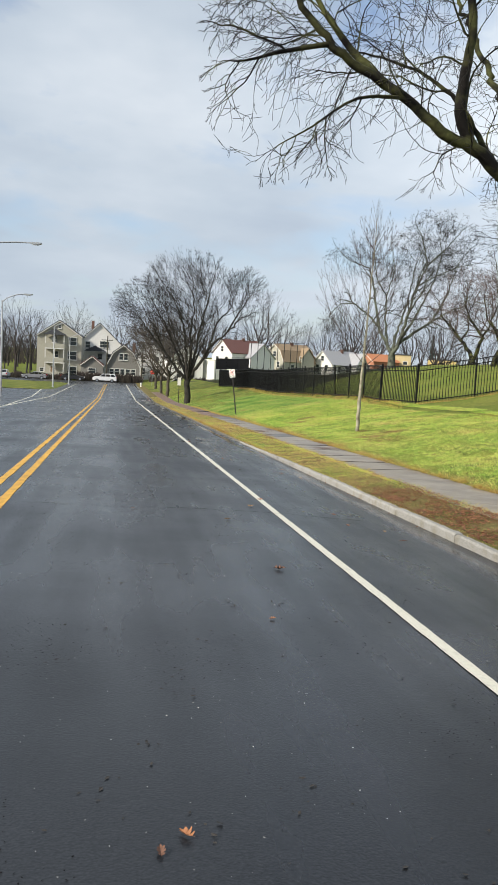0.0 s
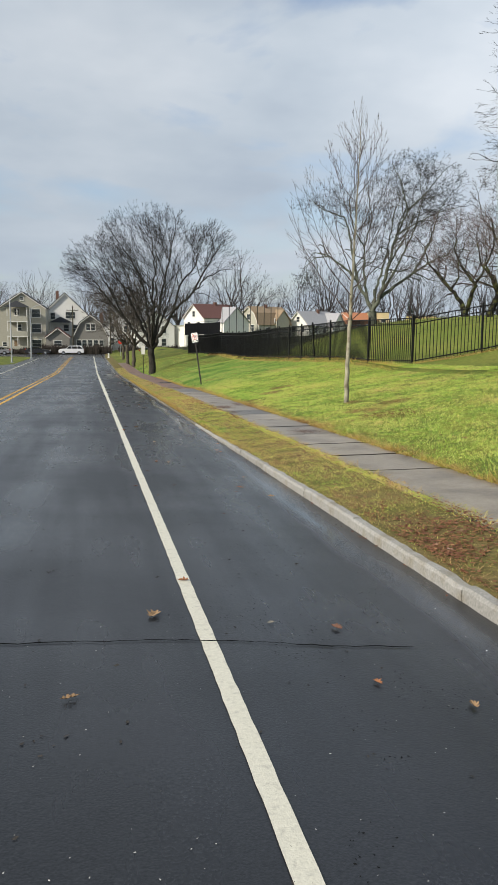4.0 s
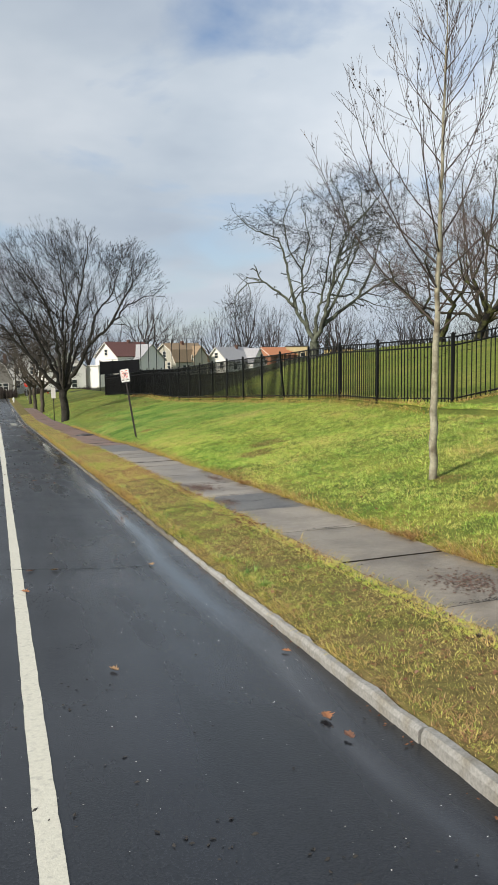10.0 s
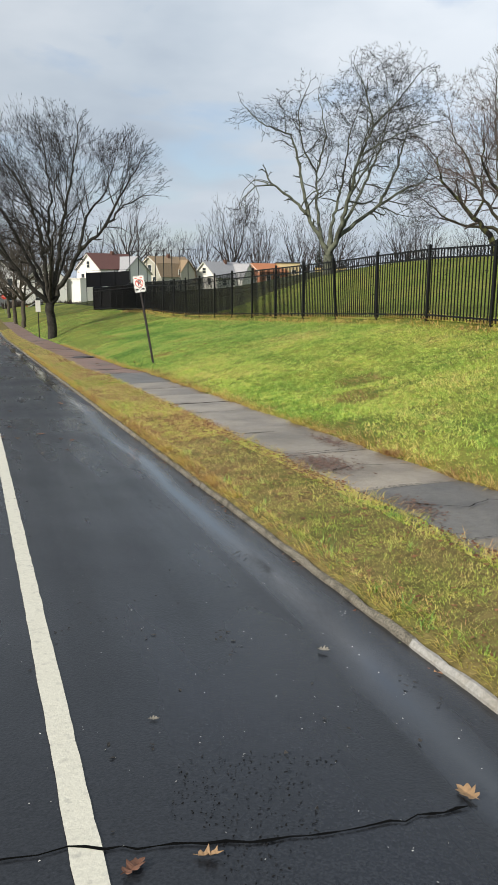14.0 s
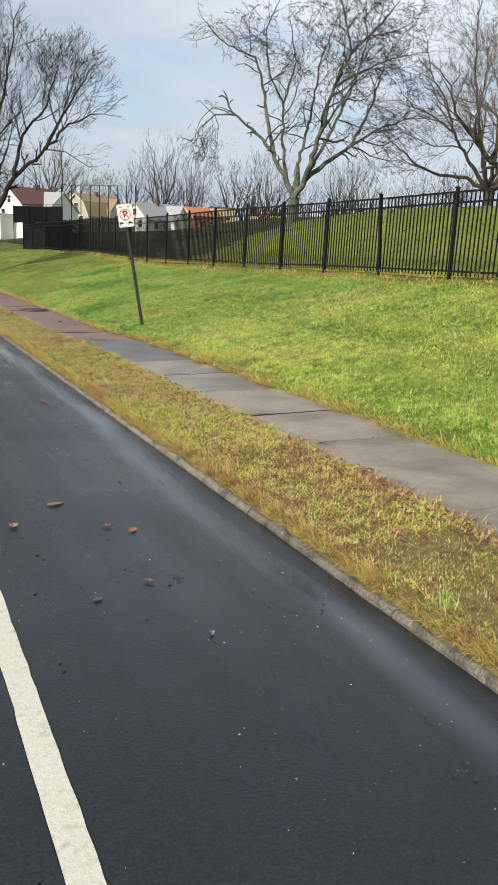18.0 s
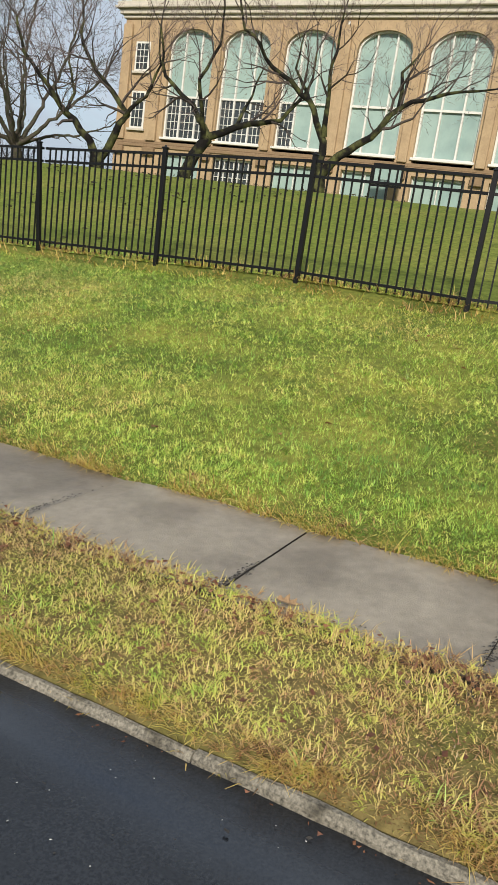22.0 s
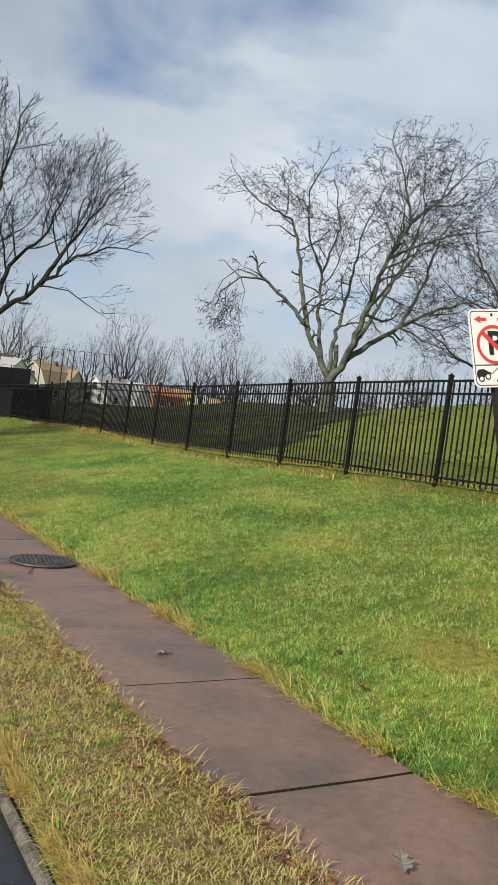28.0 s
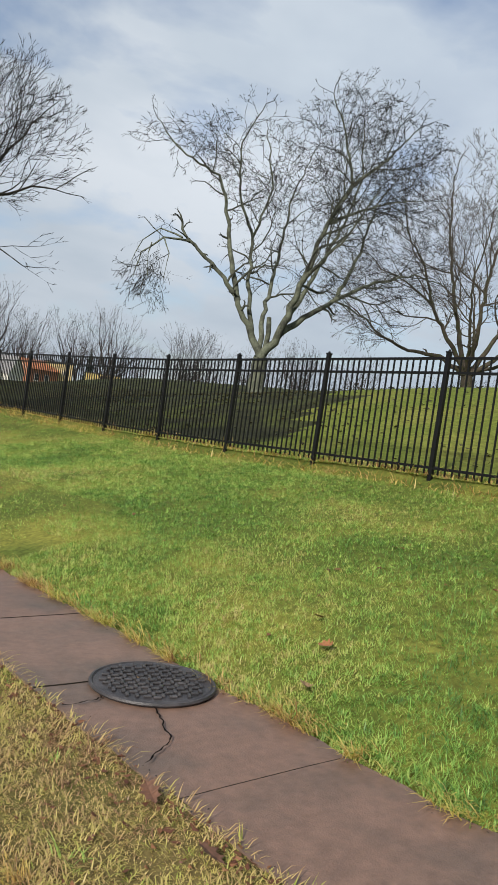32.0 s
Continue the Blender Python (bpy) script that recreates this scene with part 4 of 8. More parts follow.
def low_spreading():
    """Long low limbs that arch outwards, and upright ones in the middle."""
    f = (0, 0, 1.0)
    limbs = [
        ([(0, 0, -1.0), (0.02, 0, 0.1), f], 0.38, 0.32),
        ([f, (-1.6, 0.3, 1.9), (-3.3, 0.2, 2.0), (-5.0, 0.0, 2.7), (-6.4, 0.1, 3.8), (-7.4, 0.2, 4.6)], 0.17, 0.02),
        ([f, (-1.2, -0.5, 2.6), (-2.4, -1.0, 4.5), (-3.1, -1.3, 6.4), (-4.3, -1.5, 8.2), (-4.6, -1.6, 9.8)], 0.16, 0.02),
        ([f, (-0.4, 0.3, 2.0), (-1.2, 0.8, 5.0), (-1.9, 1.1, 8.2), (-2.2, 1.3, 11.0), (-2.1, 1.3, 13.0)], 0.17, 0.02),
        ([f, (0.2, -0.2, 3.0), (0.2, -0.6, 5.4), (0.7, -0.9, 8.6), (1.0, -1.0, 11.4), (1.1, -1.0, 13.2)], 0.16, 0.02),
        ([f, (0.9, 0.3, 2.6), (2.0, 0.8, 5.0), (2.9, 1.0, 7.6), (3.4, 1.1, 10.4), (3.4, 1.1, 12.0)], 0.16, 0.02),
        ([f, (1.4, -0.4, 2.2), (3.0, -0.8, 3.6), (4.6, -1.1, 5.2), (5.6, -1.2, 7.2), (6.0, -1.3, 8.8)], 0.15, 0.02),
        ([f, (1.6, 0.4, 1.8), (3.6, 0.6, 2.2), (5.4, 0.6, 3.0), (6.8, 0.6, 4.2)], 0.13, 0.02),
        ([f, (0.2, 1.8, 3.0), (0.0, 3.4, 5.6), (-0.4, 4.2, 8.4)], 0.13, 0.02),
        ([f, (-0.3, -1.8, 3.0), (-0.6, -3.4, 5.4), (-0.2, -4.4, 7.8)], 0.13, 0.02),
        ([(-2.4, -1.0, 4.5), (-4.0, -0.6, 5.6), (-5.4, -0.3, 6.2), (-6.4, -0.2, 7.2)], 0.08, 0.02),
    ]
    lobes = [(0, 0, 9.2, 5.4, 5.0, 4.6), (-5.0, 0, 4.8, 3.6, 3.0, 3.0), (4.6, 0, 5.2, 3.4, 3.0, 3.2), (0, 0, 5.0, 4.0, 4.4, 2.6)]
    return forked(73, limbs, lobes, length=1.6, keep=0.77, angle=(14, 38), side=0.65, gap=0.5, up=0.03, out=0.08, wig=0.12, tip=0.0092, gens=7, start=0.25, droop=0.05, lean=(32, 66))


def cherry(seed, limbs):
    """A low gnarled tree: crooked dark limbs from near the ground, and a wide haze of fine twigs."""
    limbs = [([(x * 1.22, y * 1.22, z if z < 1 else 1 + (z - 1) * 0.82) for x, y, z in line], a, b) for line, a, b in limbs]
    us = [p[0] for line, a, b in limbs for p in line]
    mid, half = (min(us) + max(us)) / 2, (max(us) - min(us)) / 2
    lobes = [(mid, 0, 3.7, half + 1.2, 3.2, 2.3), (mid, 0, 2.5, half + 0.9, 2.4, 1.2)]
    return forked(seed, limbs, lobes, length=0.95, keep=0.79, angle=(14, 40), side=0.65, gap=0.33, up=0.035, out=0.08, wig=0.13, tip=0.0045, gens=7, start=0.28, lean=(30, 70))


def sapling():
    rng = random.Random(41)
    trunk = [(0, 0, -0.2), (0.02, 0, 1.2), (0.05, 0, 2.1), (0.10, 0.02, 3.6), (0.14, 0.0, 5.2), (0.2, 0, 6.8)]

    def on_trunk(z):
        for a, b in zip(trunk, trunk[1:]):
            if a[2] <= z <= b[2]:
                f = (z - a[2]) / (b[2] - a[2])
                return tuple(a[i] + (b[i] - a[i]) * f for i in range(3))
        return trunk[-1]
    limbs = [([(0, 0, -0.2), (0, 0, 0.05), (0.02, 0, 1.2), (0.05, 0, 2.1)], 0.064, 0.046), (trunk[2:], 0.044, 0.006)]
    for k in range(24):
        z = 2.05 + 4.1 * (k / 24) ** 1.05
        a = k * 2.4 + rng.uniform(-0.4, 0.4)
        L = max(0.5, 0.56 * (7.0 - z) * rng.uniform(0.82, 1.08))
        out = 0.74 if z < 3.4 else 0.58
        x0 = on_trunk(z)
        c, s = math.cos(a), math.sin(a)
        limbs.append(([x0, (x0[0] + c * L * out * 0.42, s * L * out * 0.42, z + L * 0.28), (x0[0] + c * L * out * 0.78, s * L * out * 0.78, z + L * 0.62), (x0[0] + c * L * out, s * L * out, z + L * 0.98)], 0.015 if z < 3.4 else 0.009, 0.003))
    lobes = [(0.05, 0, 3.8, 2.45, 2.45, 1.6), (0.1, 0, 4.9, 1.6, 1.6, 1.4), (0.12, 0, 6.0, 0.75, 0.75, 1.2), (0.15, 0, 6.9, 0.3, 0.3, 0.7)]
    return branching(43, limbs, lobes, [(0.20, 0.4, 1.05, 0.0065), (0.17, 0.14, 0.4, 0.0042)], up=(0.16, 0.22, 0.2), wiggle=(0.07, 0.10, 0.12), outward=0.16, spread=(24, 48), tip=0.0024, step=0.22)


def overhanging():
    """The street tree whose great limb reaches over the road at the start of the walk."""
    f = (-0.3, -0.15, 1.9)

    def at(*pts):
        """The line through the points, rounded at its bends."""
        P = [Vector((x - 4.7, y - 4.5, z - 0.07)) for x, y, z in pts]
        line = []
        for i in range(len(P) - 1):
            a, b, c, d = P[max(i - 1, 0)], P[i], P[i + 1], P[min(i + 2, len(P) - 1)]
            for t in (0.0, 0.25, 0.5, 0.75):
                line.append(tuple(0.5 * (2 * b + (c - a) * t + (2 * a - 5 * b + 4 * c - d) * t * t + (3 * b - a - 3 * c + d) * t ** 3)))
        return line + [tuple(P[-1])]
    k = (1.67, 3.4, 4.12)
    limbs = [
        ([(0, 0, -0.4), (-0.05, 0, 0.8), f], 0.32, 0.27),
        ([f] + at((3.2, 3.8, 2.9), (2.5, 3.55, 3.5), (1.97, 3.4, 3.91), k, (1.28, 3.4, 4.26), (0.87, 3.4, 4.56), (0.36, 3.4, 4.81), (0.05, 3.4, 5.0), (-0.3, 3.4, 5.34), (-0.8, 3.3, 6.1)), 0.15, 0.018),
        (at(k, (1.48, 3.4, 4.48), (1.53, 3.4, 5.0), (1.55, 3.4, 5.5), (1.3, 3.4, 6.0), (0.7, 3.3, 6.8)), 0.075, 0.015),
        (at((0.87, 3.4, 4.56), (0.3, 3.25, 4.45), (-0.15, 3.2, 4.12), (-0.5, 3.2, 3.9)), 0.024, 0.005),
        (at((0.62, 3.4, 4.68), (0.38, 3.7, 5.05), (0.05, 3.85, 5.5), (-0.3, 4.0, 6.1)), 0.06, 0.012),
        (at((0.0, 3.4, 5.0), (-0.45, 3.4, 4.88), (-0.8, 3.4, 4.76), (-1.0, 3.4, 4.72)), 0.03, 0.006),
        (at((1.97, 3.4, 3.91), (1.5, 3.7, 4.75), (0.9, 3.9, 5.1), (0.3, 4.0, 5.2)), 0.045, 0.008),
        ([f, (0.3, 0.7, 4.0), (0.8, 1.6, 6.4), (1.0, 2.4, 9.0)], 0.15, 0.02),
        ([f, (0.7, -0.6, 4.0), (1.6, -1.4, 6.2), (2.4, -2.0, 8.4)], 0.15, 0.02),
        ([f, (-0.4, 1.2, 4.0), (-1.2, 2.4, 6.0), (-1.8, 3.2, 8.0)], 0.13, 0.02),
    ]
    lobes = [(-4.0, -1.0, 5.6, 2.1, 2.0, 1.9), (-5.1, -1.1, 4.5, 0.85, 1.2, 1.0), (-3.6, -1.0, 4.3, 1.9, 1.3, 0.95), (0.6, 0.6, 8.2, 4.0, 4.4, 3.0), (-2.6, -0.9, 5.2, 1.6, 1.6, 1.6)]
    return branching(52, limbs, lobes, [(0.22, 0.6, 1.6, 0.014), (0.15, 0.35, 0.95, 0.007), (0.13, 0.14, 0.42, 0.0042)], up=(0.0, -0.14, -0.13), wiggle=(0.17, 0.22, 0.26), outward=0.20, spread=(30, 70), tip=0.0026, step=0.085, knot=0.05)


def on_land(x, y, rz=0.0, s=1.0):
    return pose(x, y, land_z(x, y), 0, 0, rz) @ Matrix.Diagonal((s, s, s, 1))


make_tree("street_tree", on_land(4.16, 62.75, -7), elm(), BARK_GREY, BARK_GREY, TWIG_GREY, "large bare vase-shaped street tree with fine spreading twigs")
make_tree("hill_tree", pose(24.4, 68.6, land_z(24.4, 68.6) + 0.7, 0, 0, -30) @ Matrix.Scale(1.06, 4), pendulous(), BARK_PALE, BARK_TWO, TWIG_PALE, "big bare tree with pale twisted limbs and drooping twigs")
SAPLING = sapling()
young = make_tree("sapling", on_land(5.77, 19.6), SAPLING, BARK_SAPLING, TWIG_SAPLING, TWIG_SAPLING, "slender young tree with pale bark and dark buds")


def buds(bins, parent):
    rng = random.Random(44)
    pool = [v for v in bins["branch"][0] if v.z > 2.8 and math.hypot(v.x, v.y) > 0.3 + 0.25 * max(0.0, 5.8 - v.z)]
    V, F = [], []
    for k in range(170):
        p = rng.choice(pool)
        for j in range(rng.randint(1, 4)):
            c = p + Vector((rng.gauss(0, 0.012), rng.gauss(0, 0.012), j * 0.035 + rng.gauss(0, 0.01)))
            r = rng.uniform(0.007, 0.016)
            o = len(V)
            V += [c + Vector(d) * r for d in ((1, 0, 0), (0, 1, 0), (-1, 0, 0), (0, -1, 0), (0, 0, 1.5), (0, 0, -1.3))]
            F += [(o, o + 1, o + 4), (o + 1, o + 2, o + 4), (o + 2, o + 3, o + 4), (o + 3, o, o + 4), (o + 1, o, o + 5), (o + 2, o + 1, o + 5), (o + 3, o + 2, o + 5), (o, o + 3, o + 5)]
    tagged(mesh_object("buds", V, F, BUD, parent, label="dark winter buds"), "dark winter buds", kind="stuff")


buds(SAPLING, young)
make_tree("street_tree", on_land(4.7, 4.5), overhanging(), BARK_BLACK, BARK_BLACK, TWIG_GREY, "old street tree with a dark mossy limb over the road")
CHERRY_TWO = [([(0, 0, -0.4), (0.02, 0, 0.05), (0.0, 0, 0.3)], 0.24, 0.20),
              ([(0, 0, 0.25), (-0.3, 0.1, 0.9), (-1.0, 0.2, 1.7), (-1.5, 0.1, 2.6), (-2.1, -0.2, 3.6), (-2.3, -0.2, 4.8)], 0.16, 0.03),
              ([(-1.0, 0.2, 1.7), (-0.9, 0.7, 2.6), (-1.2, 1.0, 3.8), (-1.0, 1.2, 5.2)], 0.08, 0.02),
              ([(0, 0, 0.25), (0.25, -0.1, 0.6), (0.45, -0.2, 1.2), (0.7, -0.3, 1.9), (0.3, -0.3, 2.6), (-0.2, -0.2, 3.3), (-0.6, -0.1, 4.2), (-0.7, 0, 5.4)], 0.15, 0.03),
              ([(0.65, -0.3, 1.8), (1.2, -0.6, 2.6), (1.5, -0.8, 3.7), (1.4, -0.8, 5.0)], 0.08, 0.02)]
CHERRY_LEAN = [([(0, 0, -0.4), (0.03, 0, 0.1), (0.2, 0, 0.7), (0.5, 0, 1.4)], 0.21, 0.17),
               ([(0.5, 0, 1.4), (0.0, 0.2, 2.5), (-0.8, 0.3, 3.4), (-1.0, 0.2, 5.0)], 0.12, 0.025),
               ([(0.4, 0, 1.2), (0.3, -0.4, 2.2), (0.2, -0.8, 3.2), (0.6, -0.9, 4.4), (0.6, -1.0, 5.6)], 0.10, 0.025),
               ([(0.5, 0, 1.4), (1.2, 0.1, 1.9), (2.3, 0.2, 2.4), (2.9, 0.2, 3.6), (3.0, 0.1, 5.0)], 0.13, 0.025),
               ([(1.2, 0.1, 1.9), (1.4, 0.7, 3.0), (1.7, 1.1, 4.4)], 0.07, 0.02)]
CHERRY_WIDE = [([(0, 0, -0.4), (0.02, 0, 0.1), (0.0, 0, 0.5)], 0.27, 0.23),
               ([(0, 0, 0.45), (0.0, 0.1, 1.6), (-0.5, 0.2, 3.0), (-1.5, 0.1, 3.9), (-2.3, 0, 5.0), (-2.5, 0, 6.0)], 0.15, 0.03),
               ([(0, 0.1, 1.8), (-0.1, -0.3, 3.8), (0.0, -0.5, 5.8)], 0.10, 0.025),
               ([(0, 0, 0.45), (0.25, -0.1, 0.9), (1.1, -0.3, 1.9), (1.7, -0.3, 3.1), (2.8, -0.3, 3.8), (4.0, -0.2, 4.2)], 0.16, 0.025),
               ([(1.7, -0.3, 3.1), (1.7, 0.2, 4.4), (2.3, 0.5, 5.6)], 0.09, 0.02),
               ([(-0.5, 0.2, 3.0), (-0.9, 0.9, 4.2), (-0.8, 1.3, 5.6)], 0.07, 0.02)]
CHERRY_LABEL = "gnarled bare cherry tree with reddish twigs beside the school"
make_tree("cherry_tree", on_land(22.0, 45.8, -60, 1.06), cherry(61, CHERRY_TWO), BARK_BLACK, BRANCH_RED, TWIG_RED, CHERRY_LABEL, "tree", "trees beside the school")
make_tree("cherry_tree", on_land(21.5, 41.8, -60), cherry(63, CHERRY_LEAN), BARK_BLACK, BRANCH_RED, TWIG_RED, CHERRY_LABEL, "tree", "trees beside the school")
make_tree("cherry_tree", on_land(21.7, 37.2, -60, 0.95), cherry(65, CHERRY_WIDE), BARK_BLACK, BRANCH_RED, TWIG_RED, CHERRY_LABEL, "tree", "trees beside the school")
make_tree("lawn_tree", on_land(18.2, 26.4, 200), spreading(66, 12.5, 5.4, trunk=2.6, gnarl=0.45, radius=0.30, count=8, gap=0.40, low=0.5, up=-0.02), BARK_GREY, BARK_GREY, TWIG_GREY, "tall dark bare tree on the slope behind the fence", "tree", "trees beside the school")
make_tree("hill_tree", pose(39.8, 68.0, land_z(39.8, 68.0) + 0.4, 0, 0, -50) @ Matrix.Scale(1.1, 4), low_spreading(), BARK_DARK, BARK_ROW, TWIG_ROW, "wide bare tree with long low limbs on the hill")
row_tree = make_tree("row_tree", on_land(3.9, 84.5), spreading(76, 10.0, 5.0, trunk=2.2, gnarl=0.35, radius=0.20, count=7, gap=0.5, tip=0.0105), BARK_ROW, BARK_ROW, TWIG_ROW, "bare street tree in the row beside the footpath", "tree", "row of street trees")
for x, y, r, k in ((3.7, 93.5, 70, 1.0), (4.0, 112.0, 220, 1.0)):
    copy_thing(row_tree, on_land(x, y, r, k)).scale = (k, k, k)


# ---- far woods ----
far_a = make_tree("far_tree", on_land(60, 205), spreading(81, 14.0, 5.4, trunk=3.0, gnarl=0.4, radius=0.28, gap=1.15, tip=0.015, count=7), FAR_TWIG, FAR_TWIG, FAR_TWIG, "bare tree behind the houses, hazy with distance", "tree", "bare trees behind the houses")
far_b = make_tree("far_tree", on_land(72, 215), spreading(86, 16.0, 5.6, trunk=4.0, gnarl=0.6, radius=0.32, gap=1.2, tip=0.016, count=6), FAR_TWIG_BROWN, FAR_TWIG_BROWN, FAR_TWIG_BROWN, "tall bare tree behind the houses, hazy with distance", "tree", "bare trees behind the houses")
far_c = make_tree("far_tree", on_land(84, 225), spreading(89, 12.5, 4.2, trunk=2.5, gnarl=0.3, radius=0.24, gap=1.15, tip=0.015, count=8), FAR_TWIG, FAR_TWIG, FAR_TWIG, "upright bare tree behind the houses, hazy with distance", "tree", "bare trees behind the houses")
rng = random.Random(90)
for k in range(96):
    u = -20 + 68 * k / 95 + rng.uniform(-0.8, 0.8)
    dist = rng.choice((rng.uniform(200, 225), rng.uniform(225, 280)))
    x, y = dist * math.sin(radians(u)), dist * math.cos(radians(u))
    if u < 6 and y < 190:
        y = 190 + rng.uniform(0, 40)
    k2 = rng.uniform(0.85, 1.4) * (1.0 if u < 8 else 1.12)
    copy_thing((far_a, far_b, far_c)[k % 3], on_land(x, y, rng.uniform(0, 360), k2)).scale = (k2, k2, k2)
for k in range(12):
    k2 = rng.uniform(0.8, 1.15)
    copy_thing((far_a, far_b, far_c)[k % 3], on_land(-22 - 3.2 * k + rng.uniform(-1, 1), 178 + rng.uniform(-4, 26), rng.uniform(0, 360), k2)).scale = (k2, k2, k2)


def far_woods():
    """The bare wood that closes the view: a ragged band of thin stems with brushes of twigs."""
    rs = random.Random(92)
    V, F = [], []
    for k in range(5200):
        u = radians(rs.uniform(-24, 62))
        dist = rs.uniform(285, 340)
        x, y = dist * math.sin(u), dist * math.cos(u)
        tall = (9.0 + 5.0 * noise.noise((u * 14, 0.0, 2.0)) + 2.5 * noise.noise((u * 60, 0.0, 5.0))) * rs.uniform(0.55, 1.0) * (1.35 if u < 0.1 else 0.8)
        base = -4.5
        for j in range(4):
            dx, dz = rs.gauss(0, 0.16) * tall, tall * rs.uniform(0.75, 1.0)
            w = rs.uniform(0.03, 0.09)
            x1, y1 = x + dx * math.cos(u), y - dx * math.sin(u)
            o = len(V)
            V += [(x - w, y, base), (x + w, y, base), (x1, y1, base + dz)]
            F.append((o, o + 1, o + 2))
    tagged(mesh_object("far_woods", V, F, FAR_TWIG_BROWN), "hazy bare woods closing the view behind the houses", "woods", kind="stuff")


far_woods()


def spruce():
    """A dark conifer: tiers of drooping boughs round a thin stem."""
    rs = random.Random(95)
    b = thing("spruce_tree", on_land(88.5, 212.5), "dark green spruce between the bare trees, hazy with distance", "tree")
    bm = bmesh.new()
    tube(bm, [(0, 0, -0.3), (0, 0, 7), (0, 0, 14.5)], [0.25, 0.16, 0.03], 7)
    part("trunk", bm, FAR_TWIG_BROWN, b)
    V, F = [], []
    for k in range(520):
        z = 2.0 + 12.3 * rs.random() ** 0.9
        r = (14.8 - z) * 0.24 * rs.uniform(0.6, 1.1)
        a = rs.uniform(0, 6.283)
        c, q = math.cos(a), math.sin(a)
        w = 0.10 + 0.12 * r
        o = len(V)
        V += [(0, 0, z), (c * r * 0.6 - q * w, q * r * 0.6 + c * w, z - 0.12 * r), (c * r, q * r, z - 0.35 * r), (c * r * 0.6 + q * w, q * r * 0.6 - c * w, z - 0.18 * r)]
        F += [(o, o + 1, o + 2), (o, o + 2, o + 3)]
    mesh_object("crown", V, F, SPRUCE, b)


SPRUCE = material("hazy_spruce_needles", (0.045, 0.060, 0.050), 0.95, vary=0.3, scale=2, spec=0.1)
spruce()

fence(fence_line(), "fence", "black metal picket fence along the lawn", lean_at=4)
leg = [CORNER]
for k in range(1, 8):
    leg.append((CORNER[0] + 2.405 * k, CORNER[1] - 0.40 * k))
fence(leg, "fence", "black metal picket fence turning up the slope", limit=140)


# ---- more materials ----
BRICK_TAN = material("tan_brick", (0.37, 0.265, 0.155), 0.85, vary=0.16, scale=9, second=(0.32, 0.225, 0.13), second_scale=1.4, bump=0.4, bump_scale=45)
BRICK_DARK = material("dark_tan_brick", (0.21, 0.14, 0.078), 0.85, vary=0.2, scale=9, bump=0.4, bump_scale=45)
STONE_TRIM = material("pale_stone_trim", (0.46, 0.42, 0.35), 0.8, vary=0.12, scale=6, second=(0.50, 0.45, 0.37), second_scale=2, bump=0.2)
FRAME_WHITE = material("white_window_frame", (0.60, 0.585, 0.54), 0.6, vary=0.06, scale=5)
PANEL_GREEN = material("pale_green_window_panel", (0.28, 0.37, 0.335), 0.35, vary=0.12, scale=1.6, second=(0.23, 0.32, 0.295), second_scale=0.6, spec=0.5)
PANE_DARK = material("dark_window_pane", (0.035, 0.042, 0.045), 0.12, vary=0.2, scale=2, spec=0.6)
GALV = material("galvanised_steel", (0.50, 0.51, 0.52), 0.4, 0.7, vary=0.12, scale=12)
RUST_STEEL = material("brown_steel_channel", (0.020, 0.014, 0.012), 0.6, 0.0, vary=0.4, scale=30, bump=0.2)
SIGN_WHITE = material("white_sign_face", (0.80, 0.78, 0.73), 0.45, vary=0.05, scale=10)
SIGN_RED = material("red_sign_print", (0.62, 0.05, 0.03), 0.45, vary=0.08, scale=10)
SIGN_BLACK = material("black_sign_print", (0.012, 0.012, 0.012), 0.5, vary=0.1, scale=10)
IRON = material("worn_cast_iron", (0.045, 0.042, 0.045), 0.45, 0.2, vary=0.35, scale=25, second=(0.075, 0.068, 0.07), second_scale=6, bump=0.4, bump_scale=90)
RUBBER = material("black_rubber", (0.015, 0.015, 0.015), 0.7, vary=0.2)
GLASS_CAR = material("dark_car_glass", (0.012, 0.014, 0.016), 0.06, vary=0.1, spec=0.8)
LAMP_RED = material("red_tail_light", (0.35, 0.01, 0.01), 0.25, vary=0.1)
LAMP_CLEAR = material("clear_head_light", (0.6, 0.6, 0.6), 0.15, vary=0.1)
CHROME = material("bright_metal", (0.6, 0.6, 0.6), 0.25, 0.9, vary=0.05)
SCREEN = material("black_windscreen_fabric", (0.010, 0.010, 0.012), 0.85, vary=0.25, scale=6)
HEDGE = material("bare_brown_hedge", (0.035, 0.027, 0.023), 0.95, vary=0.5, scale=5, island=0.4)


def paint(name, rgb, rough=0.3):
    return material(name, rgb, rough, vary=0.04, scale=3, spec=0.6)


# ---- school ----
FACE_X = 28.6
SCHOOL = 1.43


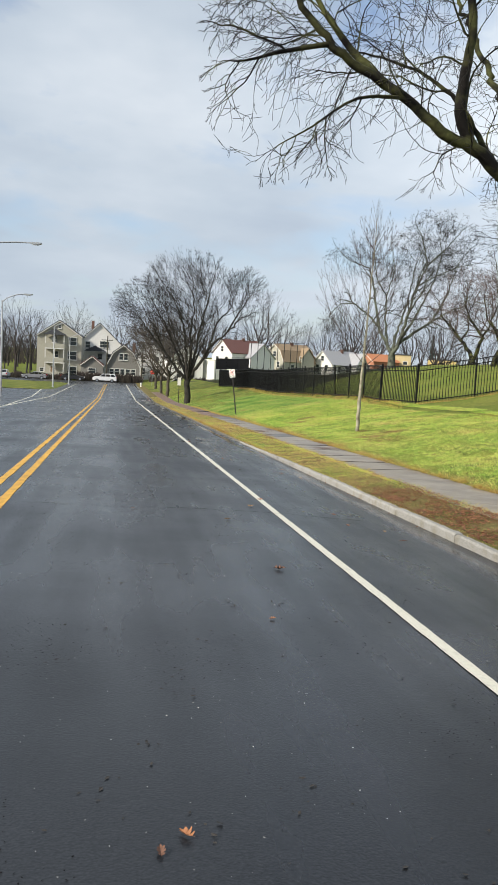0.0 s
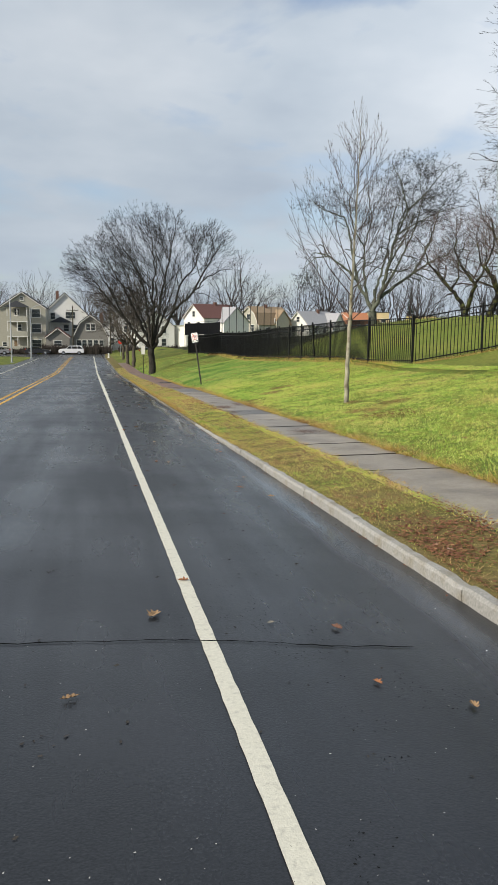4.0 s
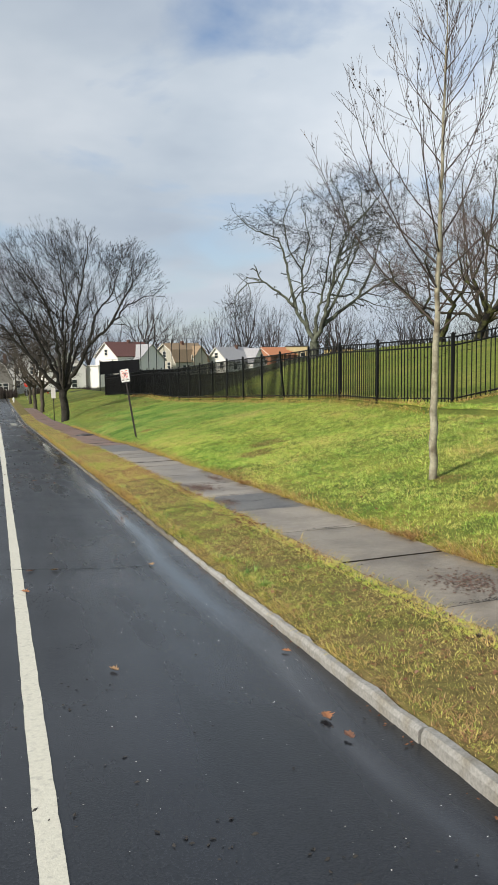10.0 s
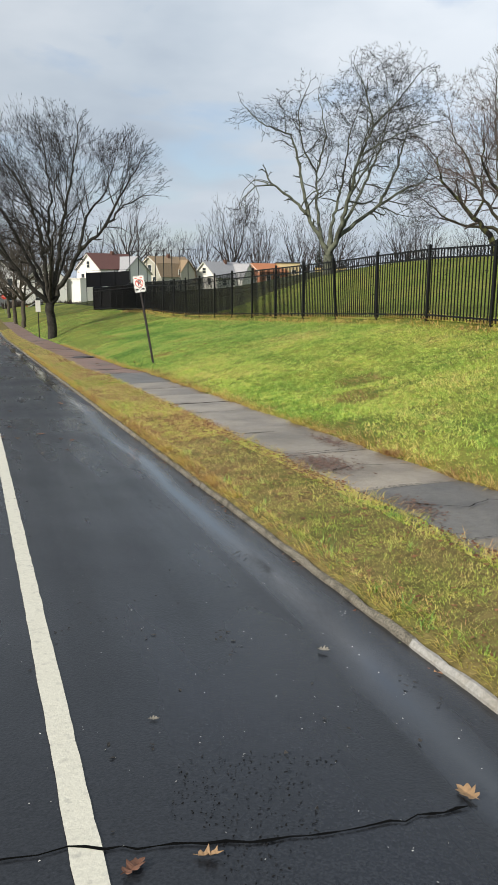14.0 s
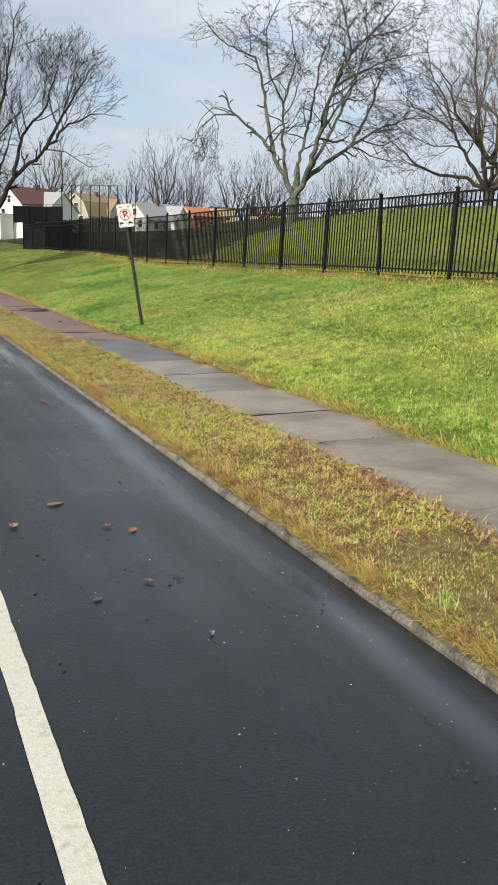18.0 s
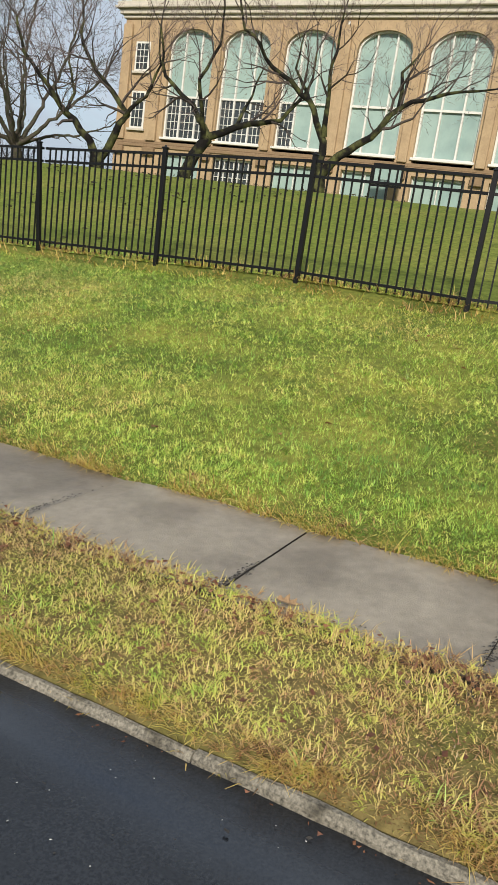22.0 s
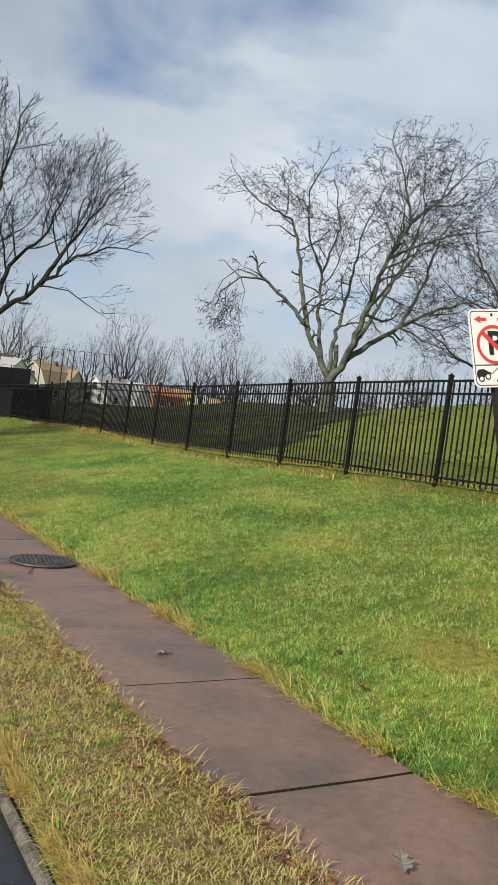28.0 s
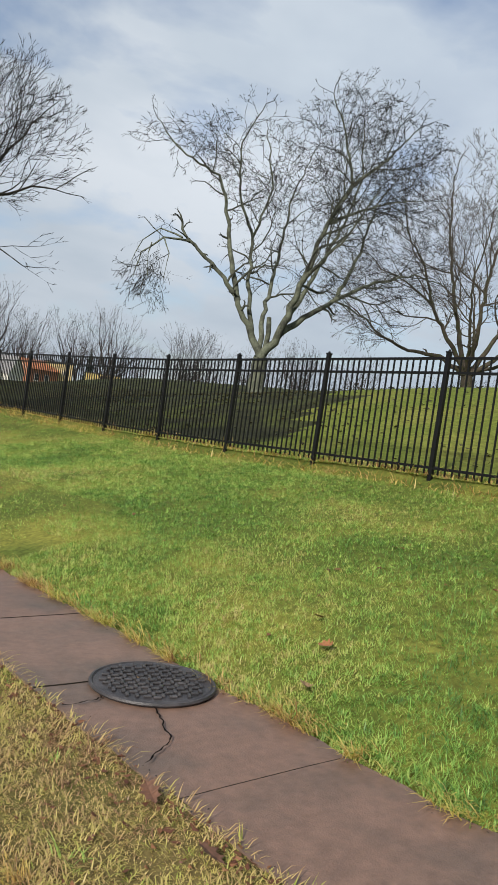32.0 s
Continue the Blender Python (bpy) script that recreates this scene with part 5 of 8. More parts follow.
def school():
    b = tagged(new("school"), "tan brick school with tall arched windows and a stone cornice", "building")
    # the plan below is drawn at seven tenths of the true size
    b.matrix_basis = pose(-0.6 + 0.6 * SCHOOL, 26.2 - 26.2 * SCHOOL, 0.68 - 0.68 * SCHOOL) @ Matrix.Scale(SCHOOL, 4)
    bays = [(48.0, 45.8), (45.35, 43.2), (42.55, 40.4), (39.55, 37.4), (36.75, 34.5), (33.9, 31.7), (31.05, 28.9), (28.2, 26.0), (25.35, 23.2), (22.5, 20.3)]
    y_end, top, low, sill = 50.4, 8.72, 1.2, 4.1
    # wall: piers, spandrels over arches and plinth, all one wall with real openings
    bm = bmesh.new()
    X0, X1 = FACE_X, FACE_X + 0.5
    edges = [y_end]
    for a, c in bays:
        edges += [a, c]
    edges.append(18.0)
    for i in range(0, len(edges), 2):
        hi, lo = edges[i], edges[i + 1]
        box(bm, X0, X1, lo, hi, 3.9, top)
    for a, c in bays:
        mid, r = (a + c) / 2, (a - c) / 2
        spring = 8.35 - r * 0.62
        arc = [(c, spring)] + [(mid - r * math.cos(math.pi * k / 10), spring + r * 0.62 * math.sin(math.pi * k / 10)) for k in range(1, 10)] + [(a, spring)]
        for p, q in zip(arc, arc[1:]):
            quad = [(p[0], p[1]), (q[0], q[1]), (q[0], top), (p[0], top)]
            vs = [[bm.verts.new((x, yy, zz)) for yy, zz in quad] for x in (X0, X1)]
            bm.faces.new(vs[0]); bm.faces.new(vs[1][::-1])
            bm.faces.new((vs[0][1], vs[0][0], vs[1][0], vs[1][1]))
            bm.faces.new((vs[0][3], vs[0][2], vs[1][2], vs[1][3]))
    # back and flank close the block
    box(bm, X1, FACE_X + 18, y_end - 0.5, y_end, low, top)
    box(bm, X1, FACE_X + 18, 18.0, 18.5, low, top)
    box(bm, FACE_X + 17.5, FACE_X + 18, 18.5, y_end - 0.5, low, top)
    bmesh.ops.recalc_face_normals(bm, faces=bm.faces[:])
    part("wall", bm, BRICK_TAN, b)
    # plinth with basement openings
    cuts = [y_end + 0.06]
    for a, c in bays:
        cuts += [a - 0.12, c + 0.12]
    cuts.append(17.9)
    for i in range(0, len(cuts), 2):
        part("plinth", boxed(X0 - 0.06, X1, cuts[i + 1], cuts[i], low, 3.62), BRICK_TAN, b)
    for a, c in bays:
        part("lintel", boxed(X0 - 0.06, X1, c + 0.12, a - 0.12, 3.46, 3.62), BRICK_TAN, b)
        part("plinth", boxed(X0 - 0.02, X1, c + 0.12, a - 0.12, low, 2.1), BRICK_TAN, b)
    part("roof", boxed(X0 + 0.2, FACE_X + 17.8, 18.2, y_end - 0.2, 9.05, 9.12), SOIL_ROOF, b)
    # stone bands and cornice
    for z0, z1, out in ((3.62, 3.76, 0.12), (3.76, 3.9, 0.05)):
        part("band", boxed(X0 - out, X1, 17.9, y_end + out, z0, z1, bevel=0.02), BRICK_DARK, b)
    for z0, z1, out in ((8.72, 8.86, 0.10), (8.86, 9.06, 0.22), (9.06, 9.16, 0.38), (9.16, 9.34, 0.30)):
        part("cornice", boxed(X0 - out, X1 + 0.2, 17.8, y_end + out, z0, z1, bevel=0.02), STONE_TRIM, b)
    # pilasters between the bays
    piers = [(50.4, 49.95), (48.75, 48.25)] + [((bays[i][1] + bays[i + 1][0]) / 2 + 0.17, (bays[i][1] + bays[i + 1][0]) / 2 - 0.17) for i in range(len(bays) - 1)]
    for a, c in piers:
        part("pilaster", boxed(X0 - 0.14, X0 - 0.004, c, a, 3.9, 8.5, bevel=0.02), BRICK_TAN, b)
        part("pilaster_base", boxed(X0 - 0.22, X0 - 0.064, c - 0.06, a + 0.06, 3.3, 3.616, bevel=0.02), BRICK_DARK, b)
    # tall windows
    for n, (a, c) in enumerate(bays):
        mid, r = (a + c) / 2, (a - c) / 2
        spring, rise = 8.35 - r * 0.62, r * 0.62
        w = tagged(new("window"), "tall arched window with white frame and pale green panels")
        w.parent = b
        outline = [(c, sill), (a, sill), (a, spring)] + [(mid + r * math.cos(math.pi * k / 12), spring + rise * math.sin(math.pi * k / 12)) for k in range(1, 12)] + [(c, spring)]
        bm = bmesh.new()
        vs = [bm.verts.new((X0 + 0.26, y, z)) for y, z in outline]
        bm.faces.new(vs)
        bmesh.ops.recalc_face_normals(bm, faces=bm.faces[:])
        part("panel", bm, PANEL_GREEN, w)
        # frame: arch ring, mullions and transoms
        bm = bmesh.new()
        ring_in = [(mid + (y - mid) * 0.93, sill + (z - sill) * 0.975 + 0.05) for y, z in outline]
        for i in range(len(outline)):
            j = (i + 1) % len(outline)
            quad = (outline[i], outline[j], ring_in[j], ring_in[i])
            f = [bm.verts.new((X0 + 0.14, y, z)) for y, z in quad]
            g = [bm.verts.new((X0 + 0.25, y, z)) for y, z in quad]
            bm.faces.new(f)
            bm.faces.new((f[2], f[3], g[3], g[2]))
        part("window_frame", bm, FRAME_WHITE, w)
        for s in (-0.36, 0.36):
            yy = mid + s * r
            part("mullion", boxed(X0 + 0.17, X0 + 0.255, yy - 0.035, yy + 0.035, sill + 0.05, spring + rise * 0.9), FRAME_WHITE, w)
        part("transom", boxed(X0 + 0.165, X0 + 0.256, c + 0.05, a - 0.05, 5.72, 5.80), FRAME_WHITE, w)
        part("window_sill", boxed(X0 - 0.07, X0 + 0.25, c - 0.05, a + 0.05, sill - 0.09, sill, bevel=0.01), FRAME_WHITE, w)
        if n < 3:
            # glazed lower lights with small panes
            spans = [(c + 0.08, mid - 0.36 * r - 0.04), (mid - 0.36 * r + 0.04, mid + 0.36 * r - 0.04), (mid + 0.36 * r + 0.04, a - 0.08)]
            if n == 2:
                spans = spans[2:]
            for lo, hi in spans:
                part("pane", boxed(X0 + 0.235, X0 + 0.25, lo, hi, sill + 0.06, 5.71), PANE_DARK, w)
                bars = max(2, round((hi - lo) / 0.22))
                bm = bmesh.new()
                for k in range(1, bars):
                    yy = lo + (hi - lo) * k / bars
                    box(bm, X0 + 0.215, X0 + 0.234, yy - 0.011, yy + 0.011, sill + 0.06, 5.71)
                for k in range(1, 5):
                    zz = sill + 0.06 + (5.65 - sill) * k / 5
                    box(bm, X0 + 0.213, X0 + 0.232, lo, hi, zz - 0.011, zz + 0.011)
                part("glazing_bar", bm, FRAME_WHITE, w)
        # basement light below
        q = tagged(new("window"), "low basement window in the plinth")
        q.parent = b
        part("pane", boxed(X0 + 0.16, X0 + 0.18, c + 0.13, a - 0.13, 2.1, 3.45), PANE_DARK if n == 1 else PANEL_GREEN, q)
        part("window_frame", boxed(X0 + 0.08, X0 + 0.16, c + 0.13, a - 0.13, 3.38, 3.455), FRAME_WHITE, q)
        for k in range(0, 9 if n == 1 else 3):
            yy = c + 0.15 + (a - c - 0.3) * k / (8 if n == 1 else 2)
            part("glazing_bar", boxed(X0 + 0.10, X0 + 0.158, yy - 0.018, yy + 0.018, 2.1, 3.38), FRAME_WHITE, q)
        if n == 1:
            for k in range(1, 4):
                zz = 2.1 + 1.28 * k / 4
                part("glazing_bar", boxed(X0 + 0.11, X0 + 0.156, c + 0.13, a - 0.13, zz - 0.015, zz + 0.015), FRAME_WHITE, q)
    # small windows beside the corner
    for z0, z1 in ((4.45, 5.8), (6.75, 7.75), (2.45, 3.3)):
        q = tagged(new("window"), "small sash window beside the corner")
        q.parent = b
        part("window_frame", boxed(X0 - 0.03, X0 - 0.006, 48.98, 49.74, z0 - 0.08, z1 + 0.08, bevel=0.008), FRAME_WHITE, q)
        part("pane", boxed(X0 - 0.045, X0 - 0.032, 49.07, 49.65, z0, z1), PANE_DARK, q)
        for k in range(1, 3):
            yy = 49.07 + 0.58 * k / 3
            part("glazing_bar", boxed(X0 - 0.055, X0 - 0.046, yy - 0.012, yy + 0.012, z0, z1), FRAME_WHITE, q)
        for k in range(1, 4):
            zz = z0 + (z1 - z0) * k / 4
            part("glazing_bar", boxed(X0 - 0.056, X0 - 0.047, 49.07, 49.65, zz - 0.012, zz + 0.012), FRAME_WHITE, q)
        if z0 > 3:
            part("window_sill", boxed(X0 - 0.12, X0 - 0.008, 48.9, 49.82, z0 - 0.18, z0 - 0.085, bevel=0.01), STONE_TRIM, q)
    # stepped parapet and chimney over the end wall
    bm = bmesh.new()
    box(bm, X0 + 0.1, X0 + 9.0, 49.75, 50.3, 9.34, 9.8)
    box(bm, X0 + 0.1, X0 + 0.9, 49.75, 50.3, 9.8, 10.55)
    prism(bm, [(X0 + 0.9, 9.8), (X0 + 1.8, 9.8), (X0 + 0.9, 10.1)], 49.75, 50.3)
    part("parapet", bm, BRICK_DARK, b)
    part("coping", boxed(X0 + 0.02, X0 + 0.98, 49.68, 50.36, 10.55, 10.66, bevel=0.02), BRICK_DARK, b)
    part("chimney", boxed(X0 + 2.4, X0 + 3.6, 49.2, 50.28, 9.345, 12.0, bevel=0.02), BRICK_TAN, b)
    part("chimney_cap", boxed(X0 + 2.34, X0 + 3.66, 49.14, 50.34, 12.0, 12.10, bevel=0.02), BRICK_DARK, b)
    part("roof_vent", boxed(X0 + 3.0, X0 + 6.0, 44.5, 46.5, 9.14, 10.1, bevel=0.05), BRICK_DARK, b)
    # downpipe
    bm = bmesh.new()
    tube(bm, [(X0 - 0.09, 39.98, 3.95), (X0 - 0.09, 39.98, 8.6)], [0.05, 0.05], 8)
    part("downpipe", bm, FRAME_WHITE, b)


SOIL_ROOF = material("flat_roof_felt", (0.06, 0.06, 0.06), 0.9, vary=0.2)
school()


def hoop():
    b = thing("basketball_hoop", pose(39.7, 41.9, land_z(39.7, 41.9)) @ Matrix.Scale(SCHOOL, 4), "basketball hoop with a black-framed backboard beside the school wall", "basketball hoop")
    bm = bmesh.new()
    tube(bm, [(0.15, 0, -0.2), (0.15, 0, 0.9)], [0.04, 0.04], 8)
    part("pole", bm, BLACK_METAL, b)
    part("backboard", boxed(0.05, 0.09, -0.55, 0.55, 0.55, 1.25, bevel=0.01), PANEL_GREEN, b)
    for y0, y1, z0, z1 in ((-0.58, 0.58, 1.22, 1.3), (-0.58, 0.58, 0.5, 0.58), (-0.58, -0.5, 0.58, 1.22), (0.5, 0.58, 0.58, 1.22)):
        part("rim_bar", boxed(0.02, 0.046, y0, y1, z0, z1), BLACK_METAL, b)
    bm = bmesh.new()
    ring = [(-0.22 + 0.2 * math.cos(a), 0.2 * math.sin(a), 0.7) for a in np.linspace(0, 2 * math.pi, 17)]
    tube(bm, ring, [0.012] * 17, 6, caps=False)
    part("hoop", bm, BLACK_METAL, b)


hoop()


# ---- houses ----
BRICK_CHIMNEY = material("dark_chimney_brick", (0.14, 0.07, 0.05), 0.9, vary=0.3, scale=8, bump=0.3)
WALLS = {
    "cream": material("cream_clapboard", (0.36, 0.345, 0.28), 0.75, vary=0.10, scale=3, bump=0.1),
    "white": material("white_clapboard", (0.68, 0.67, 0.63), 0.75, vary=0.08, scale=3, bump=0.1),
    "pale": material("pale_grey_clapboard", (0.50, 0.51, 0.50), 0.75, vary=0.08, scale=3, bump=0.1),
    "shingle": material("brown_grey_shingle_wall", (0.20, 0.19, 0.17), 0.85, vary=0.2, scale=5, bump=0.2),
    "yellow": material("yellow_clapboard", (0.66, 0.50, 0.20), 0.75, vary=0.08, scale=3),
    "tan": material("tan_block_wall", (0.50, 0.40, 0.22), 0.85, vary=0.10, scale=2),
    "brick": material("orange_brick_wall", (0.36, 0.16, 0.09), 0.85, vary=0.2, scale=6),
}
ROOFS = {
    "dark": material("dark_roof_shingle", (0.055, 0.058, 0.065), 0.85, vary=0.25, scale=5),
    "brown": material("brown_roof_shingle", (0.115, 0.050, 0.042), 0.85, vary=0.25, scale=5),
    "tan": material("tan_roof_shingle", (0.25, 0.18, 0.11), 0.85, vary=0.25, scale=5),
    "orange": material("orange_roof_tile", (0.42, 0.17, 0.08), 0.85, vary=0.2, scale=5),
    "grey": material("grey_roof_shingle", (0.30, 0.30, 0.31), 0.85, vary=0.2, scale=5),
}


def house(name, x, y, z, yaw, w, d, eave, ridge, wall, roof, label, windows=(), gambrel=False, porch=0, chimney=None, door=None, wing=None, block=None):
    """A house whose gable end, w wide, looks along its own -y; windows are (x, z, width, height) on that end,
    or (x, z, width, height, 's') on the flank at +x."""
    b = thing(name, pose(x, y, z, 0, 0, yaw), label, "house", "houses across the street")
    h = w / 2
    if gambrel:
        k = (eave + (ridge - eave) * 0.62)
        outline = [(-h, 0), (h, 0), (h, eave), (h * 0.62, k), (0, ridge), (-h * 0.62, k), (-h, eave)]
    else:
        outline = [(-h, 0), (h, 0), (h, eave), (0, ridge), (-h, eave)]
    part("wall", prism(bmesh.new(), outline, 0, d), WALLS[wall], b)
    ups = outline[2:]
    for p, q in zip(ups, ups[1:]):
        dx, dz = q[0] - p[0], q[1] - p[1]
        L = math.hypot(dx, dz)
        nx, nz = dz / L, -dx / L
        if nz < 0:
            nx, nz = -nx, -nz
        t = 0.16
        ext = 0.25 if abs(p[0]) == h else 0.0
        ext2 = 0.25 if abs(q[0]) == h else 0.0
        a = (p[0] - dx / L * ext, p[1] - dz / L * ext)
        c = (q[0] + dx / L * ext2, q[1] + dz / L * ext2)
        quad = [(a[0] + nx * 0.01, a[1] + nz * 0.01), (c[0] + nx * 0.01, c[1] + nz * 0.01), (c[0] + nx * t, c[1] + nz * t), (a[0] + nx * t, a[1] + nz * t)]
        part("roof", prism(bmesh.new(), quad, -0.35, d + 0.35), ROOFS[roof], b)
        # white rake board on the near end
        rake = [(a[0] - nx * 0.14, a[1] - nz * 0.14), (c[0] - nx * 0.14, c[1] - nz * 0.14), (c[0], c[1]), (a[0], a[1])]
        part("rake_board", prism(bmesh.new(), rake, -0.40, -0.30), FRAME_WHITE, b)
    if wing:
        # a cross wing with a gable of its own on the flank at +x
        y0, y1, reach, low, high = wing
        mid = (y0 + y1) / 2
        part("wing_wall", prism(bmesh.new(), [(y0, 0), (y1, 0), (y1, low), (mid, high), (y0, low)], h - 0.5, h + reach, "yz"), WALLS[wall], b)
        for ya, yb in ((y0, mid), (y1, mid)):
            lift = 0.16
            slab = [(ya + (ya - yb) * 0.08, low - (high - low) * 0.08 + 0.01), (yb, high + 0.01), (yb, high + lift), (ya + (ya - yb) * 0.08, low - (high - low) * 0.08 + lift)]
            part("wing_roof", prism(bmesh.new(), slab, 0.0, h + reach + 0.3, "yz"), ROOFS["grey" if roof == "brown" else roof], b)
    if block:
        x0, x1, yy0, yy1, high = block
        part("porch_block", boxed(x0, x1, yy0, yy1, 0, high), WALLS[wall], b)
        part("porch_roof", boxed(x0 - 0.2, x1 + 0.2, yy0 - 0.2, yy1 + 0.2, high, high + 0.15), FRAME_WHITE, b)
    for win in windows:
        wx, wz, ww, wh = win[:4]
        f = tagged(new("window"), "sash window with white trim")
        f.parent = b
        if len(win) == 5:
            f.matrix_basis = pose(h, wx, wz, 0, 0, 90)
        else:
            f.matrix_basis = pose(wx, 0, wz)
        part("window_frame", boxed(-ww / 2 - 0.12, ww / 2 + 0.12, -0.07, -0.005, -wh / 2 - 0.12, wh / 2 + 0.12), FRAME_WHITE, f)
        part("pane", boxed(-ww / 2, ww / 2, -0.085, -0.072, -wh / 2, -0.03), PANE_DARK, f)
        part("pane", boxed(-ww / 2, ww / 2, -0.085, -0.072, 0.03, wh / 2), PANE_DARK, f)
        part("window_sill", boxed(-ww / 2 - 0.16, ww / 2 + 0.16, -0.14, -0.006, -wh / 2 - 0.2, -wh / 2 - 0.121), FRAME_WHITE, f)
    if door:
        f = new("door"); f.parent = b; f.matrix_basis = pose(door, 0, 0)
        part("leaf", boxed(-0.45, 0.45, -0.08, -0.01, 0.3, 2.35, bevel=0.01), BRICK_DARK, f)
        part("door_frame", boxed(-0.58, 0.58, -0.06, -0.006, 0.2, 2.5), FRAME_WHITE, f)
    for level in range(porch):
        z0 = 0.35 + level * 2.85
        g = tagged(new("porch"), "open wooden porch with white rails")
        g.parent = b
        part("deck", boxed(-h * 0.62, h * 0.25, -1.9, -0.02, z0 - 0.2, z0), FRAME_WHITE, g)
        part("rail_panel", boxed(-h * 0.62, h * 0.25, -1.9, -1.82, z0 + 0.02, z0 + 0.9), WALLS[wall], g)
        for px in (-h * 0.62 + 0.1, -h * 0.18, h * 0.25 - 0.1):
            part("porch_post", boxed(px - 0.08, px + 0.08, -1.88, -1.72, z0 + 0.004, z0 + 2.64), FRAME_WHITE, g)
    if porch:
        top = 0.35 + porch * 2.85
        part("porch_roof", prism(bmesh.new(), [(-h * 0.72, top - 0.2), (h * 0.35, top - 0.2), (-h * 0.185, top + 1.0)], -2.2, -0.4), ROOFS[roof], b)
    if chimney:
        cx, cy = chimney
        part("chimney", boxed(cx - 0.3, cx + 0.3, cy - 0.3, cy + 0.3, eave, ridge + 0.55, bevel=0.02), BRICK_CHIMNEY, b)
    return b


house("house", -13.3, 160, -4.3, 0, 8.8, 11, 8.6, 11.6, "cream", "dark", "three-storey cream house with stacked porches and dark roof",
      [(2.6, 1.7, 1.7, 1.5), (2.6, 4.7, 1.7, 1.6), (2.6, 7.6, 1.5, 1.5), (-1.0, 7.8, 0.8, 1.2), (-0.6, 4.8, 0.8, 1.2), (0, 10.4, 0.5, 0.6), (-3.4, 1.6, 0.7, 0.7)], porch=3, door=-1.2)
house("house", -5.6, 173, -4.3, 0, 9.2, 11, 7.6, 12.0, "white", "dark", "white three-storey house with a steep gable",
      [(-2.5, 7.2, 0.9, 1.3), (0.6, 7.4, 0.9, 1.3), (1.6, 7.4, 0.9, 1.3), (0.2, 4.6, 1.0, 1.5), (2.2, 4.6, 1.0, 1.5)], porch=2, chimney=(-1.6, 3.0))
house("house", -0.4, 160, -4.3, 0, 6.8, 9, 3.2, 7.4, "shingle", "dark", "brown shingled house with a gambrel roof and glazed porch",
      [(-0.45, 5.0, 0.75, 1.2), (0.5, 5.0, 0.75, 1.2), (-2.3, 1.9, 0.8, 1.1), (-1.2, 1.9, 0.8, 1.1), (-0.1, 1.9, 0.8, 1.1), (1.0, 1.9, 0.8, 1.1), (2.1, 1.9, 0.8, 1.1)], gambrel=True, chimney=(2.2, 4.0))
house("garage", -6.6, 157, -4.2, 0, 4.4, 5, 3.0, 4.7, "shingle", "brown", "small brown gabled garage behind the hedge", [(0, 1.8, 1.4, 1.0)])
house("house", 20.9, 166, -3.4, -62, 7.4, 9.0, 6.2, 9.0, "white", "brown", "white house with a steep red-brown roof behind the ball court",
      [(-1.7, 4.6, 0.9, 1.4), (1.7, 4.6, 0.9, 1.4), (0, 7.0, 0.8, 1.1), (1.6, 4.2, 0.9, 1.3, "s")], chimney=(0.2, 5.4), wing=(3.4, 10.0, 2.2, 5.4, 8.4), block=(-3.6, 1.5, -3.0, -0.02, 4.4))
house("house", 34.6, 176, -3.4, -60, 7.0, 9.6, 5.0, 8.9, "cream", "tan", "cream house with a tan gambrel roof beyond the court",
      [(-1.4, 4.2, 0.9, 1.3), (1.4, 4.2, 0.9, 1.3), (0, 6.6, 1.0, 1.2), (5.2, 5.6, 0.9, 1.3, "s"), (6.6, 5.6, 0.9, 1.3, "s"), (2.5, 3.6, 0.9, 1.2, "s")], gambrel=True, chimney=(0.4, 4.8), wing=(5.0, 9.0, 0.4, 6.0, 8.2))
house("house", 43.6, 184, -3.4, -12, 5.4, 7.0, 6.2, 8.8, "yellow", "tan", "small yellow house between two larger ones", [(-0.9, 4.6, 0.8, 1.2), (0.9, 4.6, 0.8, 1.2), (0, 6.9, 0.8, 0.9)])
house("house", 46.4, 177, -3.4, -60, 7.0, 10.0, 4.8, 8.0, "white", "grey", "white gabled house with a sunlit grey roof",
      [(-1.5, 4.0, 0.9, 1.3), (1.5, 4.0, 0.9, 1.3), (0, 6.2, 0.9, 1.1), (2.2, 3.8, 0.9, 1.2, "s"), (5.0, 3.8, 0.9, 1.2, "s")], chimney=(0.4, 6.0), wing=(6.2, 10.4, 1.6, 4.6, 7.6))
house("house", 61.5, 190, -3.4, -72, 6.4, 8.0, 6.2, 8.0, "brick", "orange", "low brick house with an orange roof", [(-1.2, 4.6, 0.9, 1.2), (1.2, 4.6, 0.9, 1.2), (2.4, 4.6, 0.9, 1.2, "s"), (5, 4.6, 0.9, 1.2, "s")])
house("house", 5.6, 172, -4.3, -8, 7.5, 9, 5.4, 8.4, "pale", "dark", "pale house half hidden behind the street trees", [(-1.5, 2.0, 0.9, 1.4), (1.5, 2.0, 0.9, 1.4), (-1.5, 4.6, 0.9, 1.4), (1.5, 4.6, 0.9, 1.4)])
house("house", 13.0, 165, -4.3, 5, 7.5, 9, 5.2, 8.2, "white", "dark", "white house beyond the crossing", [(-1.5, 2.0, 0.9, 1.4), (1.5, 2.0, 0.9, 1.4), (-1.5, 4.6, 0.9, 1.4), (1.5, 4.6, 0.9, 1.4)])


